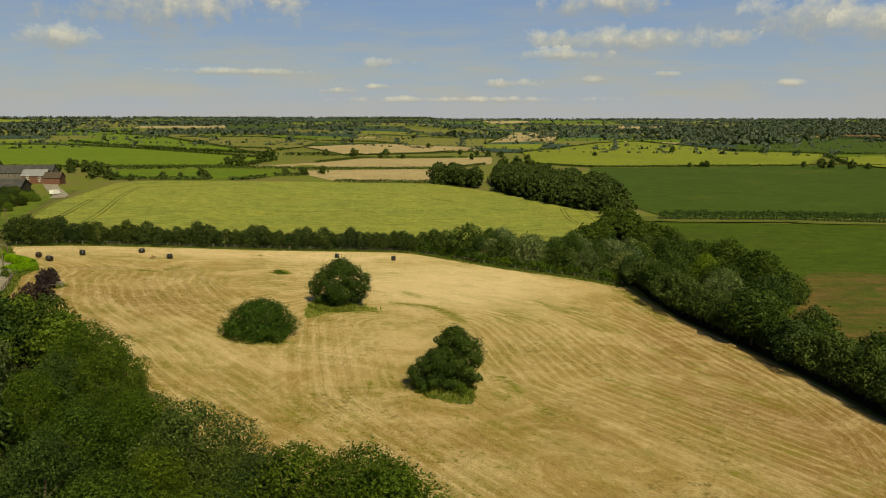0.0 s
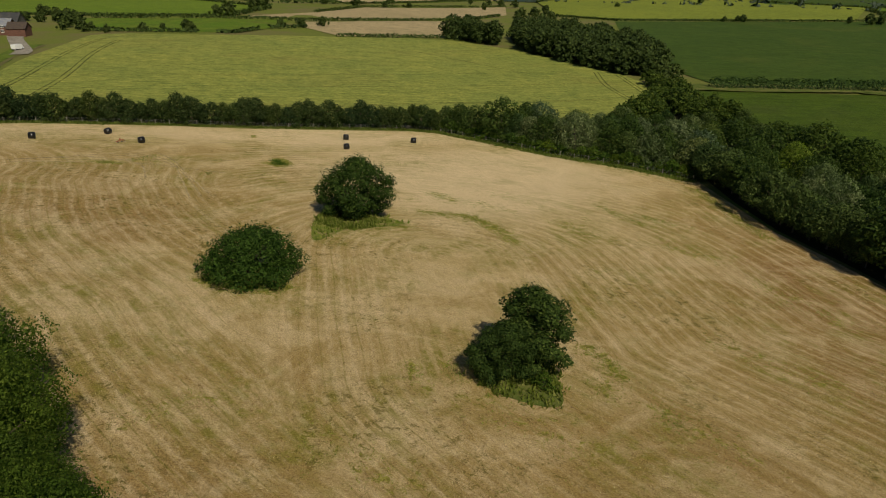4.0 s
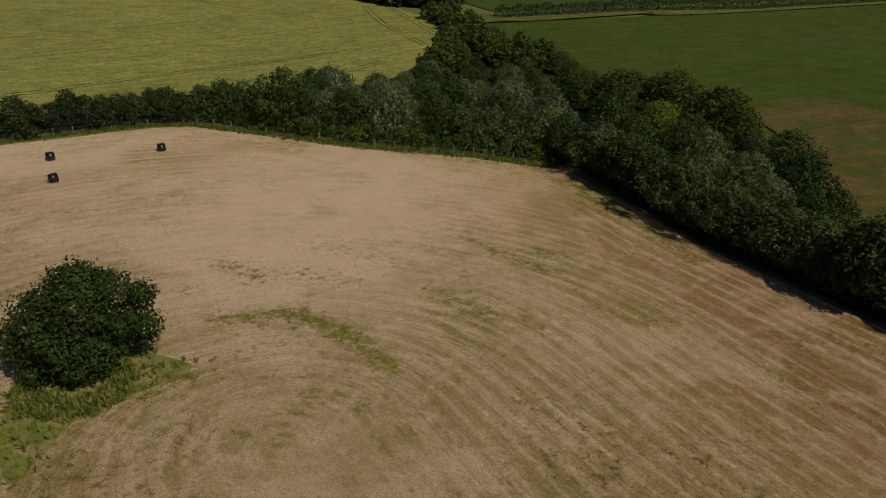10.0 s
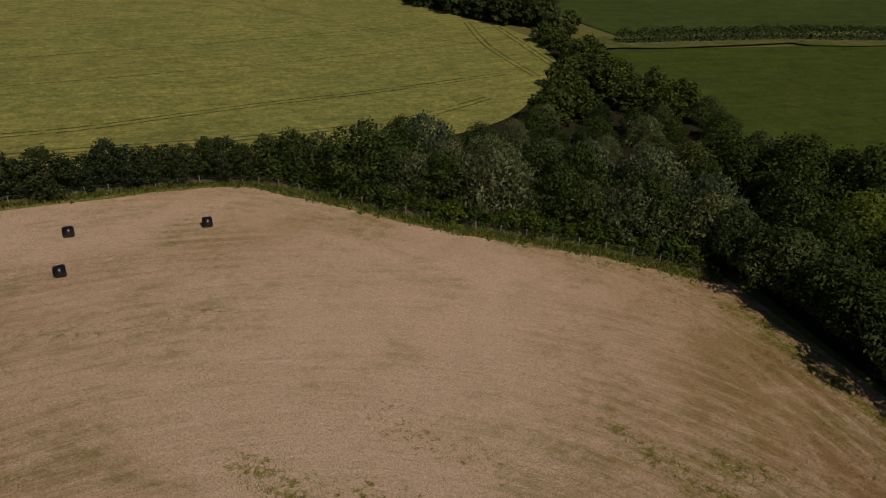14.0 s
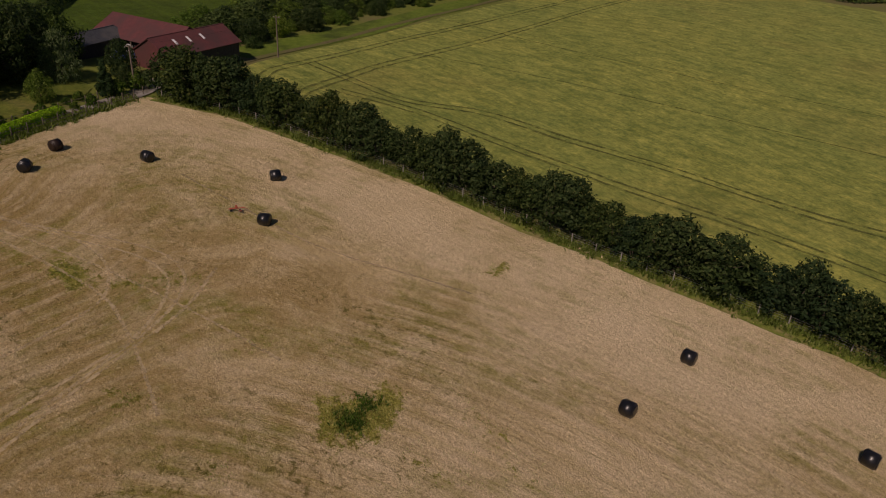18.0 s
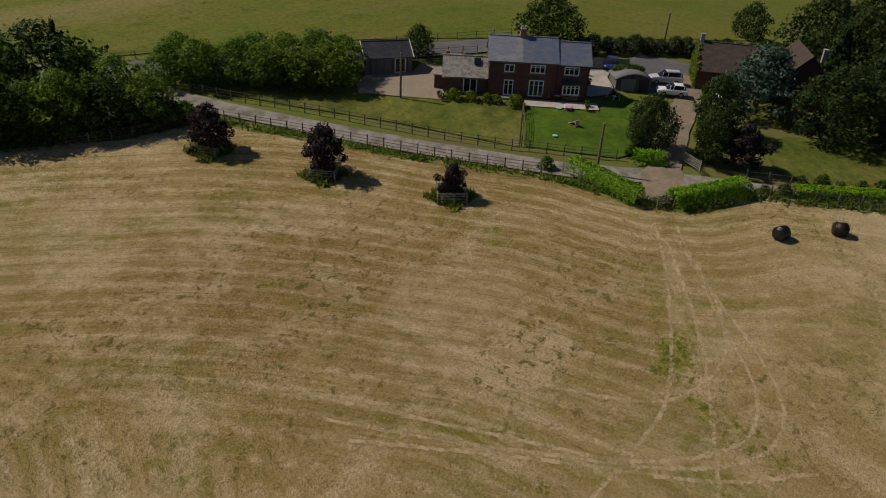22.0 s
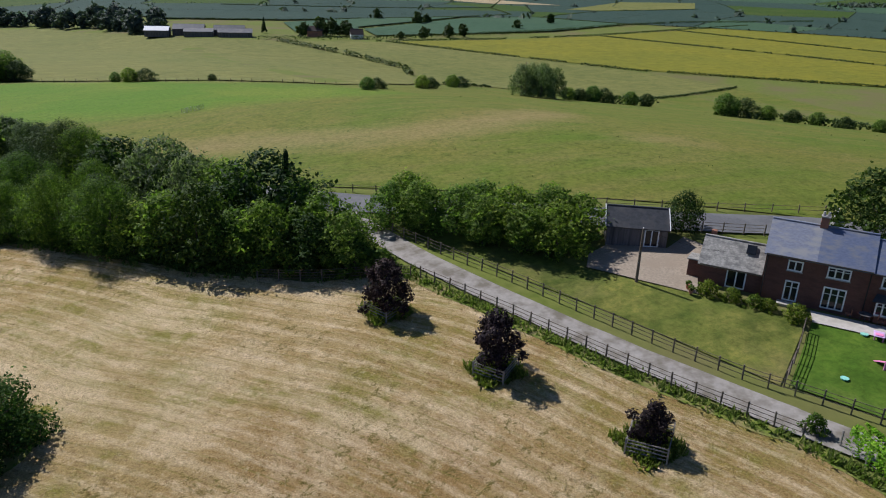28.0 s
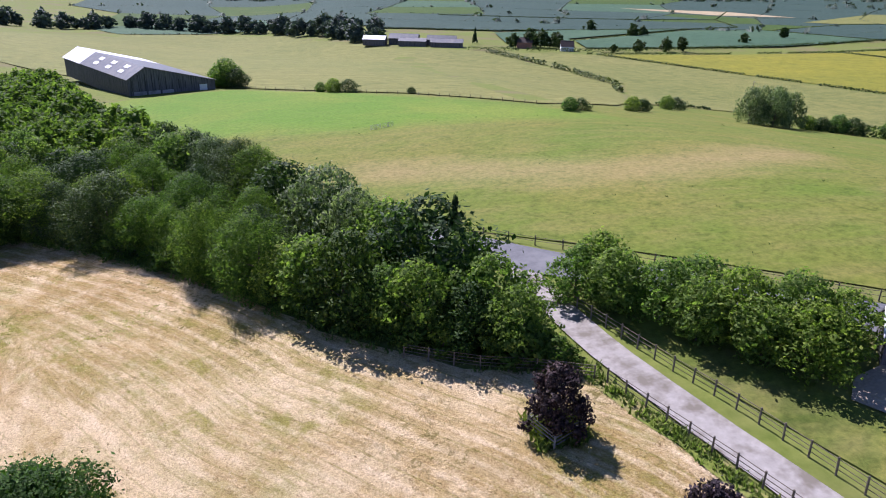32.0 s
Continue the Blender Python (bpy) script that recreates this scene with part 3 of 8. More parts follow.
def slab(corners, thick):
    """A sloping sheet: four or more corners in one plane, thickened downwards."""
    bm = bmesh.new()
    n = (Vector(corners[1]) - Vector(corners[0])).cross(Vector(corners[2]) - Vector(corners[0])).normalized()
    if n.z < 0:
        n = -n
    top = [bm.verts.new(c) for c in corners]
    low = [bm.verts.new(Vector(c) - n * thick) for c in corners]
    bm.faces.new(top)
    bm.faces.new(low)
    k = len(corners)
    for i in range(k):
        bm.faces.new((top[i], top[(i + 1) % k], low[(i + 1) % k], low[i]))
    bmesh.ops.recalc_face_normals(bm, faces=bm.faces)
    return bm


def inside(poly, x, y):
    """Which points lie in the polygon (numpy arrays)."""
    x, y = np.asarray(x, float), np.asarray(y, float)
    res = np.zeros(x.shape, bool)
    for (x0, y0), (x1, y1) in zip(poly, poly[1:] + poly[:1]):
        if y0 == y1:
            continue
        cross = ((y0 > y) != (y1 > y)) & (x < (x1 - x0) * (y - y0) / (y1 - y0) + x0)
        res ^= cross
    return res


def edge_distance(poly, x, y, closed=True):
    x, y = np.asarray(x, float), np.asarray(y, float)
    best = np.full(x.shape, 1e9)
    ring = zip(poly, poly[1:] + poly[:1]) if closed else zip(poly, poly[1:])
    for (x0, y0), (x1, y1) in ring:
        dx, dy = x1 - x0, y1 - y0
        t = np.clip(((x - x0) * dx + (y - y0) * dy) / (dx * dx + dy * dy + 1e-9), 0, 1)
        best = np.minimum(best, np.hypot(x - x0 - t * dx, y - y0 - t * dy))
    return best


def rounded(poly, times=2):
    """Corner-cutting: a softer outline."""
    for _ in range(times):
        out = []
        for (x0, y0), (x1, y1) in zip(poly, poly[1:] + poly[:1]):
            out += [(x0 * 0.75 + x1 * 0.25, y0 * 0.75 + y1 * 0.25), (x0 * 0.25 + x1 * 0.75, y0 * 0.25 + y1 * 0.75)]
        poly = out
    return poly


def drape(name, poly, mat, off=0.05, step=6.0, label="", category="field"):
    """A field or surface: a polygon laid on the land and cut into cells small enough to follow it."""
    bm = bmesh.new()
    f = bm.faces.new([bm.verts.new((x, y, 0)) for x, y in poly])
    bmesh.ops.triangulate(bm, faces=[f])
    xs, ys = [p[0] for p in poly], [p[1] for p in poly]
    for axis, lo, hi in ((0, min(xs), max(xs)), (1, min(ys), max(ys))):
        for c in np.arange(math.ceil(lo / step) * step, hi, step):
            co, no = ((c, 0, 0), (1, 0, 0)) if axis == 0 else ((0, c, 0), (0, 1, 0))
            bmesh.ops.bisect_plane(bm, geom=bm.verts[:] + bm.edges[:] + bm.faces[:], plane_co=co, plane_no=no)
    for v in bm.verts:
        v.co.z = gz(v.co.x, v.co.y) + off
    for f in bm.faces:
        if f.normal.z < 0:
            f.normal_flip()
    bmesh.ops.recalc_face_normals(bm, faces=bm.faces)
    me = bpy.data.meshes.new(name)
    bm.to_mesh(me)
    bm.free()
    up = sum(p.normal.z for p in me.polygons)
    if up < 0:
        me.flip_normals()
    me.materials.append(mat)
    return tagged(new(name, me), label, category, kind="structure")


def smooth_path(path, n=5):
    """Points along a soft curve through the path."""
    P = [Vector((x, y)) for x, y in path]
    out = []
    for i in range(len(P) - 1):
        a, b, c, d = P[max(i - 1, 0)], P[i], P[i + 1], P[min(i + 2, len(P) - 1)]
        for k in range(n):
            t = k / n
            out.append(0.5 * (2 * b + (c - a) * t + (2 * a - 5 * b + 4 * c - d) * t * t + (3 * b - a - 3 * c + d) * t ** 3))
    out.append(P[-1])
    return [(p.x, p.y) for p in out]


def ribbon(name, path, width, mat, off=0.06, label="", category="road", n=5, ragged=0.0, seed=0):
    """A road or strip of one width along a path, laid on the land."""
    rng = np.random.default_rng(seed)
    pts = smooth_path(path, n)
    verts, faces = [], []
    for i, (x, y) in enumerate(pts):
        x0, y0 = pts[max(i - 1, 0)]
        x1, y1 = pts[min(i + 1, len(pts) - 1)]
        l = math.hypot(x1 - x0, y1 - y0) or 1
        nx, ny = -(y1 - y0) / l, (x1 - x0) / l
        w0, w1 = (width / 2 * (1 + ragged * rng.normal()) for _ in range(2))
        for s in (-w0, -w0 / 3, w1 / 3, w1):
            px, py = x + nx * s, y + ny * s
            verts.append((px, py, gz(px, py) + off))
    for i in range(len(pts) - 1):
        for k in range(3):
            a = i * 4 + k
            faces.append((a, a + 1, a + 5, a + 4))
    ob = obj_from(name, verts, faces, mat, True)
    if sum(p.normal.z for p in ob.data.polygons) < 0:
        ob.data.flip_normals()
    return tagged(ob, label, category, kind="structure")


def along(path, spacing, start=0.0):
    """Places and headings at even steps along a path."""
    out, carry = [], start
    for (x0, y0), (x1, y1) in zip(path, path[1:]):
        l = math.hypot(x1 - x0, y1 - y0)
        d = carry
        while d < l:
            out.append((x0 + (x1 - x0) * d / l, y0 + (y1 - y0) * d / l, math.degrees(math.atan2(y1 - y0, x1 - x0))))
            d += spacing
        carry = d - l
    return out


# ---- foliage ----


def leaves(points, normals, size, rng, droop=0.25, long=1.9):
    """Folded leaf sprays, two triangles each, as vertex and face arrays."""
    n = len(points)
    nor = normals + rng.normal(0, 0.55, (n, 3))
    nor[:, 2] += 0.25
    nor /= np.linalg.norm(nor, axis=1, keepdims=True) + 1e-9
    ax = np.cross(nor, rng.normal(size=(n, 3)))
    ax[:, 2] -= droop
    ax /= np.linalg.norm(ax, axis=1, keepdims=True) + 1e-9
    side = np.cross(nor, ax)
    s = size * rng.uniform(0.55, 1.35, (n, 1))
    a = points - ax * s * long * 0.5
    c = points + ax * s * long * 0.5
    b = points + side * s * 0.5 - nor * s * 0.15
    d = points - side * s * 0.5 - nor * s * 0.15
    verts = np.stack([a, b, c, d], 1).reshape(-1, 3)
    k = np.arange(n)[:, None] * 4
    # turn every spray so that its face looks outwards
    back = (nor * normals).sum(1) > 0
    order = np.where(back[:, None], [0, 2, 1, 0, 3, 2], [0, 1, 2, 0, 2, 3])
    faces = (k + order).reshape(-1, 3)
    global LAST_NORMALS
    soft_n = normals * 0.55 + nor * np.where(back, 1, -1)[:, None] * 0.55
    LAST_NORMALS = np.repeat(soft_n / (np.linalg.norm(soft_n, axis=1, keepdims=True) + 1e-9), 4, 0)
    return verts, faces


def mesh_np(name, verts, faces, mat, normals=None):
    me = bpy.data.meshes.new(name)
    me.vertices.add(len(verts))
    me.vertices.foreach_set("co", np.asarray(verts, np.float32).ravel())
    me.loops.add(len(faces) * 3)
    me.loops.foreach_set("vertex_index", np.asarray(faces, np.int32).ravel())
    me.polygons.add(len(faces))
    me.polygons.foreach_set("loop_start", np.arange(len(faces), dtype=np.int32) * 3)
    me.update(calc_edges=True)
    if normals is not None:
        me.polygons.foreach_set("use_smooth", [True] * len(faces))
        me.normals_split_custom_set_from_vertices(normals.astype(np.float32))
    me.materials.append(mat)
    return me


def lobes_points(centres, radii, n, rng, keep=0.8):
    """Points on the outside of a heap of lobes, with their outward directions."""
    w = radii[:, 0] * radii[:, 2]
    pick = rng.choice(len(centres), size=n * 2, p=w / w.sum())
    d = rng.normal(size=(n * 2, 3))
    d /= np.linalg.norm(d, axis=1, keepdims=True)
    shell = rng.uniform(0.76, 1.06, n * 2)
    p = centres[pick] + d * radii[pick]
    # uneven boughs: the lobes are ruffled at two scales
    for wave, deep_ in ((1.1, 0.12), (0.5, 0.07)):
        k = rng.normal(size=(3, 3))
        k *= 2 * math.pi / wave / np.linalg.norm(k, axis=1, keepdims=True)
        shell = shell + deep_ * np.sin(p @ k.T + rng.uniform(0, 6, 3)).sum(1) * 0.8
    p = centres[pick] + d * radii[pick] * shell[:, None]
    deep = np.zeros(n * 2, bool)
    for c, r in zip(centres, radii):
        deep |= (((p - c) / r) ** 2).sum(1) < keep ** 2 * 0.62
    p, d = p[~deep][:n], d[~deep][:n]
    return p, d


def crown_mesh(name, seed, h, r, base, n, size, mat, lobes=12, shape="round", droop=0.25):
    """A crown of leaf sprays over a heap of uneven lobes, from height base to h."""
    rng = np.random.default_rng(seed)
    cs, rs = [], []
    span = h - base
    flat = rng.uniform(0.86, 1.12)          # crowns are never quite round
    lean = rng.uniform(-0.12, 0.12, 2) * r
    for i in range(lobes):
        t = (i + 0.5) / lobes
        a = i * 2.39996 + rng.uniform(-0.45, 0.45)
        if shape == "cone":
            env, lr = (1 - t) ** 0.85, 0.20 + 0.14 * (1 - t)
        elif shape == "tall":
            env, lr = 0.72 * math.sin(math.pi * (0.12 + 0.8 * t)) ** 0.7, rng.uniform(0.16, 0.33)
        elif shape == "tiers":
            t = (math.floor(t * 7) + 0.5) / 7
            env, lr = (0.55 + 0.5 * math.sin(math.pi * (0.15 + 0.8 * t))) * (1 - 0.55 * t), rng.uniform(0.16, 0.3)
        elif shape == "dome":
            env, lr = math.sqrt(max(0.0, 1 - t * t)), rng.uniform(0.16, 0.33)
        else:
            env, lr = math.sin(math.pi * (0.22 + 0.74 * t)) ** 0.85, rng.uniform(0.16, 0.34)
        lr *= r
        env = max(env * r * 1.08 - lr * 0.8, 0.0) * rng.uniform(0.8, 1.18)
        cs.append((math.cos(a) * env * flat + lean[0] * t, math.sin(a) * env / flat + lean[1] * t, base + span * (0.06 + 0.86 * t)))
        rs.append((lr, lr * rng.uniform(0.85, 1.15), min(lr * rng.uniform(0.75, 1.05), span * (0.05 if shape == "tiers" else 0.3))))
    # the body of the crown behind the lobes
    for t, w in ((0.28, 0.55), (0.5, 0.58), (0.7, 0.42)):
        k = {"cone": (1 - t) * 0.8, "tall": 0.45, "tiers": 0.2, "dome": math.sqrt(1 - t * t) * 0.75}.get(shape, w)
        cs.append((lean[0] * t, lean[1] * t, base + span * t))
        rs.append((k * r, k * r, min(k * r, span * 0.28)))
    cs, rs = np.array(cs), np.array(rs)
    lobes = len(cs)
    cs[:, 2] = np.minimum(cs[:, 2], h - rs[:, 2] * 0.85)
    cs[:, 2] = np.maximum(cs[:, 2], base + rs[:, 2] * 0.6)
    p, d = lobes_points(cs, rs, int(n * 0.86), rng)
    q = cs[rng.integers(0, lobes, n - len(p))]
    inner = rng.normal(size=(len(q), 3))
    inner /= np.linalg.norm(inner, axis=1, keepdims=True)
    q = q + inner * rs[:-3].mean(0) * rng.uniform(0.3, 0.8, (len(q), 1))
    # stray shoots that break the outline
    p, d = np.concatenate([p, q]), np.concatenate([d, inner])
    k = rng.random(len(p)) < 0.2
    p[k] += (d[k] + [[0, 0, 0.4]]) * rng.uniform(0.1, 0.7, (k.sum(), 1)) * r * 0.15
    p[:, 2] = np.maximum(p[:, 2], 0.12)
    v, f = leaves(p, d, size, rng, droop)
    return mesh_np(name, v, f, mat, LAST_NORMALS)


def trunk_bm(seed, h, r, base, thick=0.22, limbs=6, stems=1):
    rnd = random.Random(seed)
    bm = bmesh.new()
    for s in range(stems):
        ox, oy = (rnd.uniform(-0.4, 0.4) * r * 0.5 * (stems > 1) for _ in range(2))
        lean = [rnd.uniform(-0.25, 0.25) for _ in range(2)]
        top = base + (h - base) * 0.6
        pts = [(ox, oy, -0.3), (ox + lean[0] * 0.4, oy + lean[1] * 0.4, base * 0.6 + 0.3), (ox + lean[0] * 2, oy + lean[1] * 2, top * 0.6 + 0.4), (ox + lean[0] * 2.6, oy + lean[1] * 2.6, top)]
        add_tube(bm, pts, [thick, thick * 0.8, thick * 0.5, thick * 0.15])
        for i in range(limbs):
            a = i * 2.4 + rnd.uniform(0, 1)
            z0 = base * 0.7 + 0.3 + (top - base) * i / limbs * 0.7
            out = r * rnd.uniform(0.45, 0.75)
            add_tube(bm, [(ox + lean[0], oy + lean[1], z0), (ox + math.cos(a) * out * 0.5, oy + math.sin(a) * out * 0.5, z0 + out * 0.35), (ox + math.cos(a) * out, oy + math.sin(a) * out, z0 + out * 0.8)], [thick * 0.4, thick * 0.25, thick * 0.06], 5)
    bmesh.ops.recalc_face_normals(bm, faces=bm.faces)
    return bm


STORE = {}


def tree_kind(key, name, seed, h, r, base, n, size, leaf, lobes=12, shape="round", thick=0.22, limbs=6, stems=1, droop=0.25):
    """Meshes of one kind of tree, made once."""
    me = crown_mesh("crown", seed, h, r, base, n, size, M(leaf), lobes, shape, droop)
    bm = trunk_bm(seed, h, r, base, thick, limbs, stems)
    tm = bpy.data.meshes.new("trunk")
    bm.to_mesh(tm)
    bm.free()
    tm.materials.append(M("bark"))
    STORE[key] = (name, me, tm, h, r)


def plant(key, x, y, h=None, turn=None, label="", category="tree", group="", wide=1.0, sink=0.0):
    """A tree or bush of a kind at a place, scaled to height h."""
    name, me, tm, h0, r0 = STORE[key]
    s = (h or h0) / h0
    turn = (x * 37.3 + y * 91.7) % 360 if turn is None else turn
    r = new(name)
    r.empty_display_size = 0.3
    r.matrix_world = pose(x, y, gz(x, y) - sink, 0, 0, turn) @ Matrix.Diagonal((s * wide, s * wide, s, 1))
    for nm, data in (("trunk", tm), ("crown", me)):
        o = new(nm, data)
        o.parent = r
    tagged(r, label, category, group)
    return r


def scatter(poly, gap, seed, tries=4000):
    """Uneven places in a polygon, at least gap apart."""
    rng = np.random.default_rng(seed)
    xs, ys = [p[0] for p in poly], [p[1] for p in poly]
    cand = np.stack([rng.uniform(min(xs), max(xs), tries), rng.uniform(min(ys), max(ys), tries)], 1)
    cand = cand[inside(poly, cand[:, 0], cand[:, 1])]
    kept = np.zeros((0, 2))
    for c in cand:
        if not len(kept) or np.min(np.hypot(*(kept - c).T)) > gap:
            kept = np.vstack([kept, c])
    return [tuple(float(v) for v in c) for c in kept]


def hedge_line(name, path, h, w, mat, per_m, size, label, category="hedge", seed=0, lumpy=0.3, gaps=0.0, square=False):
    """A hedge as one heap of leaf sprays along a path, with an uneven top."""
    rng = np.random.default_rng(seed)
    pts, nors = [], []
    for (x, y, turn) in along(path, 0.8 if h < 3 else 1.5):
        k = 0.5 + 0.5 * math.sin(x * 0.9 + y * 0.7) * math.sin(x * 0.23 - y * 0.31)
        if gaps and noise.noise((x * 0.06, y * 0.06, seed)) < -0.25 + (gaps - 0.3):
            continue
        hh = h * (1 - lumpy * k * rng.uniform(0.4, 1.3))
        n = max(3, int(per_m * (0.8 if h < 3 else 1.5)))
        a = rng.uniform(0, math.pi, n)
        if square:      # clipped to flat sides and top
            side = np.sign(np.cos(a)) * np.abs(np.cos(a)) ** 0.5 * w / 2 * rng.uniform(0.93, 1.05, n)
            up = np.sin(a) ** 0.5 * hh * rng.uniform(0.92, 1.04, n)
        else:
            side = np.cos(a) * w / 2 * rng.uniform(0.85, 1.1, n)
            up = np.sin(a) ** 0.6 * hh * rng.uniform(0.75, 1.08, n)
        fwd = rng.uniform(-1, 1, n) * (0.6 if h < 3 else 1.1)
        ca, sa = math.cos(radians(turn)), math.sin(radians(turn))
        px, py = x + fwd * ca - side * sa, y + fwd * sa + side * ca
        pts.append(np.stack([px, py, terrain(px, py) + np.maximum(up, 0.1)], 1))
        nors.append(np.stack([-np.cos(a) * sa, np.cos(a) * ca, np.sin(a)], 1))
    v, f = leaves(np.concatenate(pts), np.concatenate(nors), size, rng)
    return tagged(new(name, mesh_np(name, v, f, mat, LAST_NORMALS)), label, category)


def tufts(name, places, size, mat, seed, label, blades=5, spread=0.12):
    """Many small tufts of blades as one thing."""
    rng = np.random.default_rng(seed)
    P = np.repeat(np.asarray(places, float), blades, 0)
    n = len(P)
    P = P + rng.normal(0, spread, (n, 2))
    z = terrain(P[:, 0], P[:, 1])
    a = rng.uniform(0, 2 * math.pi, n)
    s = size * rng.uniform(0.5, 1.5, n)
    lean = rng.uniform(0.2, 0.9, n)
    w = s * 0.22
    b0 = np.stack([P[:, 0] - np.sin(a) * w, P[:, 1] + np.cos(a) * w, z], 1)
    b1 = np.stack([P[:, 0] + np.sin(a) * w, P[:, 1] - np.cos(a) * w, z], 1)
    tip = np.stack([P[:, 0] + np.cos(a) * s * lean, P[:, 1] + np.sin(a) * s * lean, z + s * (1.1 - lean * 0.6)], 1)
    v = np.stack([b0, b1, tip], 1).reshape(-1, 3)
    f = np.arange(n * 3).reshape(-1, 3)
    return tagged(new(name, mesh_np(name, v, f, mat)), label, "grass", kind="stuff")

# ---- the land ----
axis_x = np.concatenate([-np.geomspace(4900, 900, 14), np.arange(-860, -300, 40), np.arange(-300, 160, 5), np.arange(160, 880, 40), np.geomspace(900, 4900, 14)])
axis_y = np.concatenate([-np.geomspace(4900, 900, 14), np.arange(-860, -260, 40), np.arange(-260, 470, 5), np.arange(470, 880, 40), np.geomspace(900, 4900, 14)])
gx, gy = np.meshgrid(axis_x, axis_y)
gv = np.stack([gx.ravel(), gy.ravel(), terrain(gx, gy).ravel()], 1)
nx_, ny_ = len(axis_x), len(axis_y)
ia = (np.arange(ny_ - 1)[:, None] * nx_ + np.arange(nx_ - 1)[None]).ravel()
ground_mesh = mesh_np("ground", gv, np.concatenate([np.stack([ia, ia + 1, ia + nx_ + 1], 1), np.stack([ia, ia + nx_ + 1, ia + nx_], 1)]), M("land_grass"))
ground_mesh.polygons.foreach_set("use_smooth", [True] * len(ground_mesh.polygons))
tagged(new("ground", ground_mesh), "rough green farmland with dry patches out to the skyline", "ground", kind="structure")

NORTH_EDGE = [(-107.5, 178.3), (-98.3, 185.6), (-84.3, 192.0), (-70.1, 198.0), (-47.9, 205.0), (-28.1, 212.1), (-15.1, 215.2), (-8.4, 214.6)]
EAST_EDGE = [(-8.4, 214.6), (1.2, 208.2), (18.6, 195.5), (34.0, 187.5), (45.5, 178.5)]
BELT_EDGE = [(46.6, 178.5), (47.6, 164), (48.6, 147), (52.4, 132), (55.6, 117), (58, 104), (60, 86), (58, 64)]
SOUTH_EDGE = [(58, 64), (48, 52), (30, 44), (8, 43.5), (-10, 50.5), (-31, 68.5), (-43, 81), (-49, 88), (-58, 94.5), (-66.5, 98.6)]
LANE_EDGE = [(-66.5, 98.6), (-70.4, 108.4), (-73.4, 116.2), (-77.2, 125.4), (-80.7, 132.2), (-82.2, 135.6), (-83.0, 139.5), (-84.3, 144.6)]
YARD_EDGE = [(-84.3, 144.6), (-86.6, 147.8), (-93.3, 151.7), (-99.3, 161.2), (-105.5, 171), (-108.8, 175.0)]
HAY = NORTH_EDGE[:-1] + EAST_EDGE[:-1] + BELT_EDGE[:-1] + SOUTH_EDGE[:-1] + LANE_EDGE[:-1] + YARD_EDGE
ROW_SPINE = [(-7.0, 122.0), (-1.0, 90.0), (60.0, 20.0)]      # the mower went round and round this line

hay = drape("hay_field", HAY, M("mown_hay"), 0.05, 1.6, "mown hay field with straw-coloured swaths and green aftermath", "field")
me = hay.data
co = np.zeros(len(me.vertices) * 3)
me.vertices.foreach_get("co", co)
co = co.reshape(-1, 3)
dist = edge_distance(HAY, co[:, 0], co[:, 1])
# the mower cuts its corners: distances to the sides flow into one another
sides = np.array([edge_distance(e, co[:, 0], co[:, 1], False) for e in (NORTH_EDGE, EAST_EDGE, BELT_EDGE, SOUTH_EDGE, LANE_EDGE + YARD_EDGE)])
around = -6 * np.log(np.exp(-sides / 6).sum(0))
run = edge_distance(ROW_SPINE, co[:, 0], co[:, 1], False)


def ease(v, lo, hi):
    t = np.clip((v - lo) / (hi - lo), 0, 1)
    return t * t * (3 - 2 * t)


px_, py_ = co[:, 0], co[:, 1]
inner = ease(dist, 9, 15) * ease(px_ + 0.35 * (py_ - 120), -38, -27)
# thick crop in the north and round the trees, thin south; east and west also browned for lens darkening
thick = np.exp(-(((px_ - 2) / 46) ** 2 + ((py_ - 172) / 46) ** 2))
thick = np.maximum(thick, 0.55 * np.exp(-(((px_ + 40) / 20) ** 2 + ((py_ - 98) / 16) ** 2)))
thick = np.maximum(thick, 0.5 * np.exp(-(((px_ + 12) / 22) ** 2 + ((py_ - 118) / 30) ** 2)))
thick = np.maximum(thick, 0.8 * np.exp(-((edge_distance(NORTH_EDGE, px_, py_, False) - 9) / 20) ** 2))
# extra brown beside the belt and in the south-west imitates lens darkening
thin_dimmed = np.clip(1.02 - 1.05 * thick, 0, 1) + 0.4 * np.exp(-((edge_distance(BELT_EDGE, px_, py_, False) - 4) / 13) ** 2)
thin_dimmed += 0.28 * np.exp(-(((px_ + 46) / 24) ** 2 + ((py_ - 134) / 22) ** 2)) + 0.28 * np.exp(-(((px_ - 40) / 20) ** 2 + ((py_ - 122) / 30) ** 2))
idx = np.zeros(len(me.loops), np.int32)
me.loops.foreach_get("vertex_index", idx)
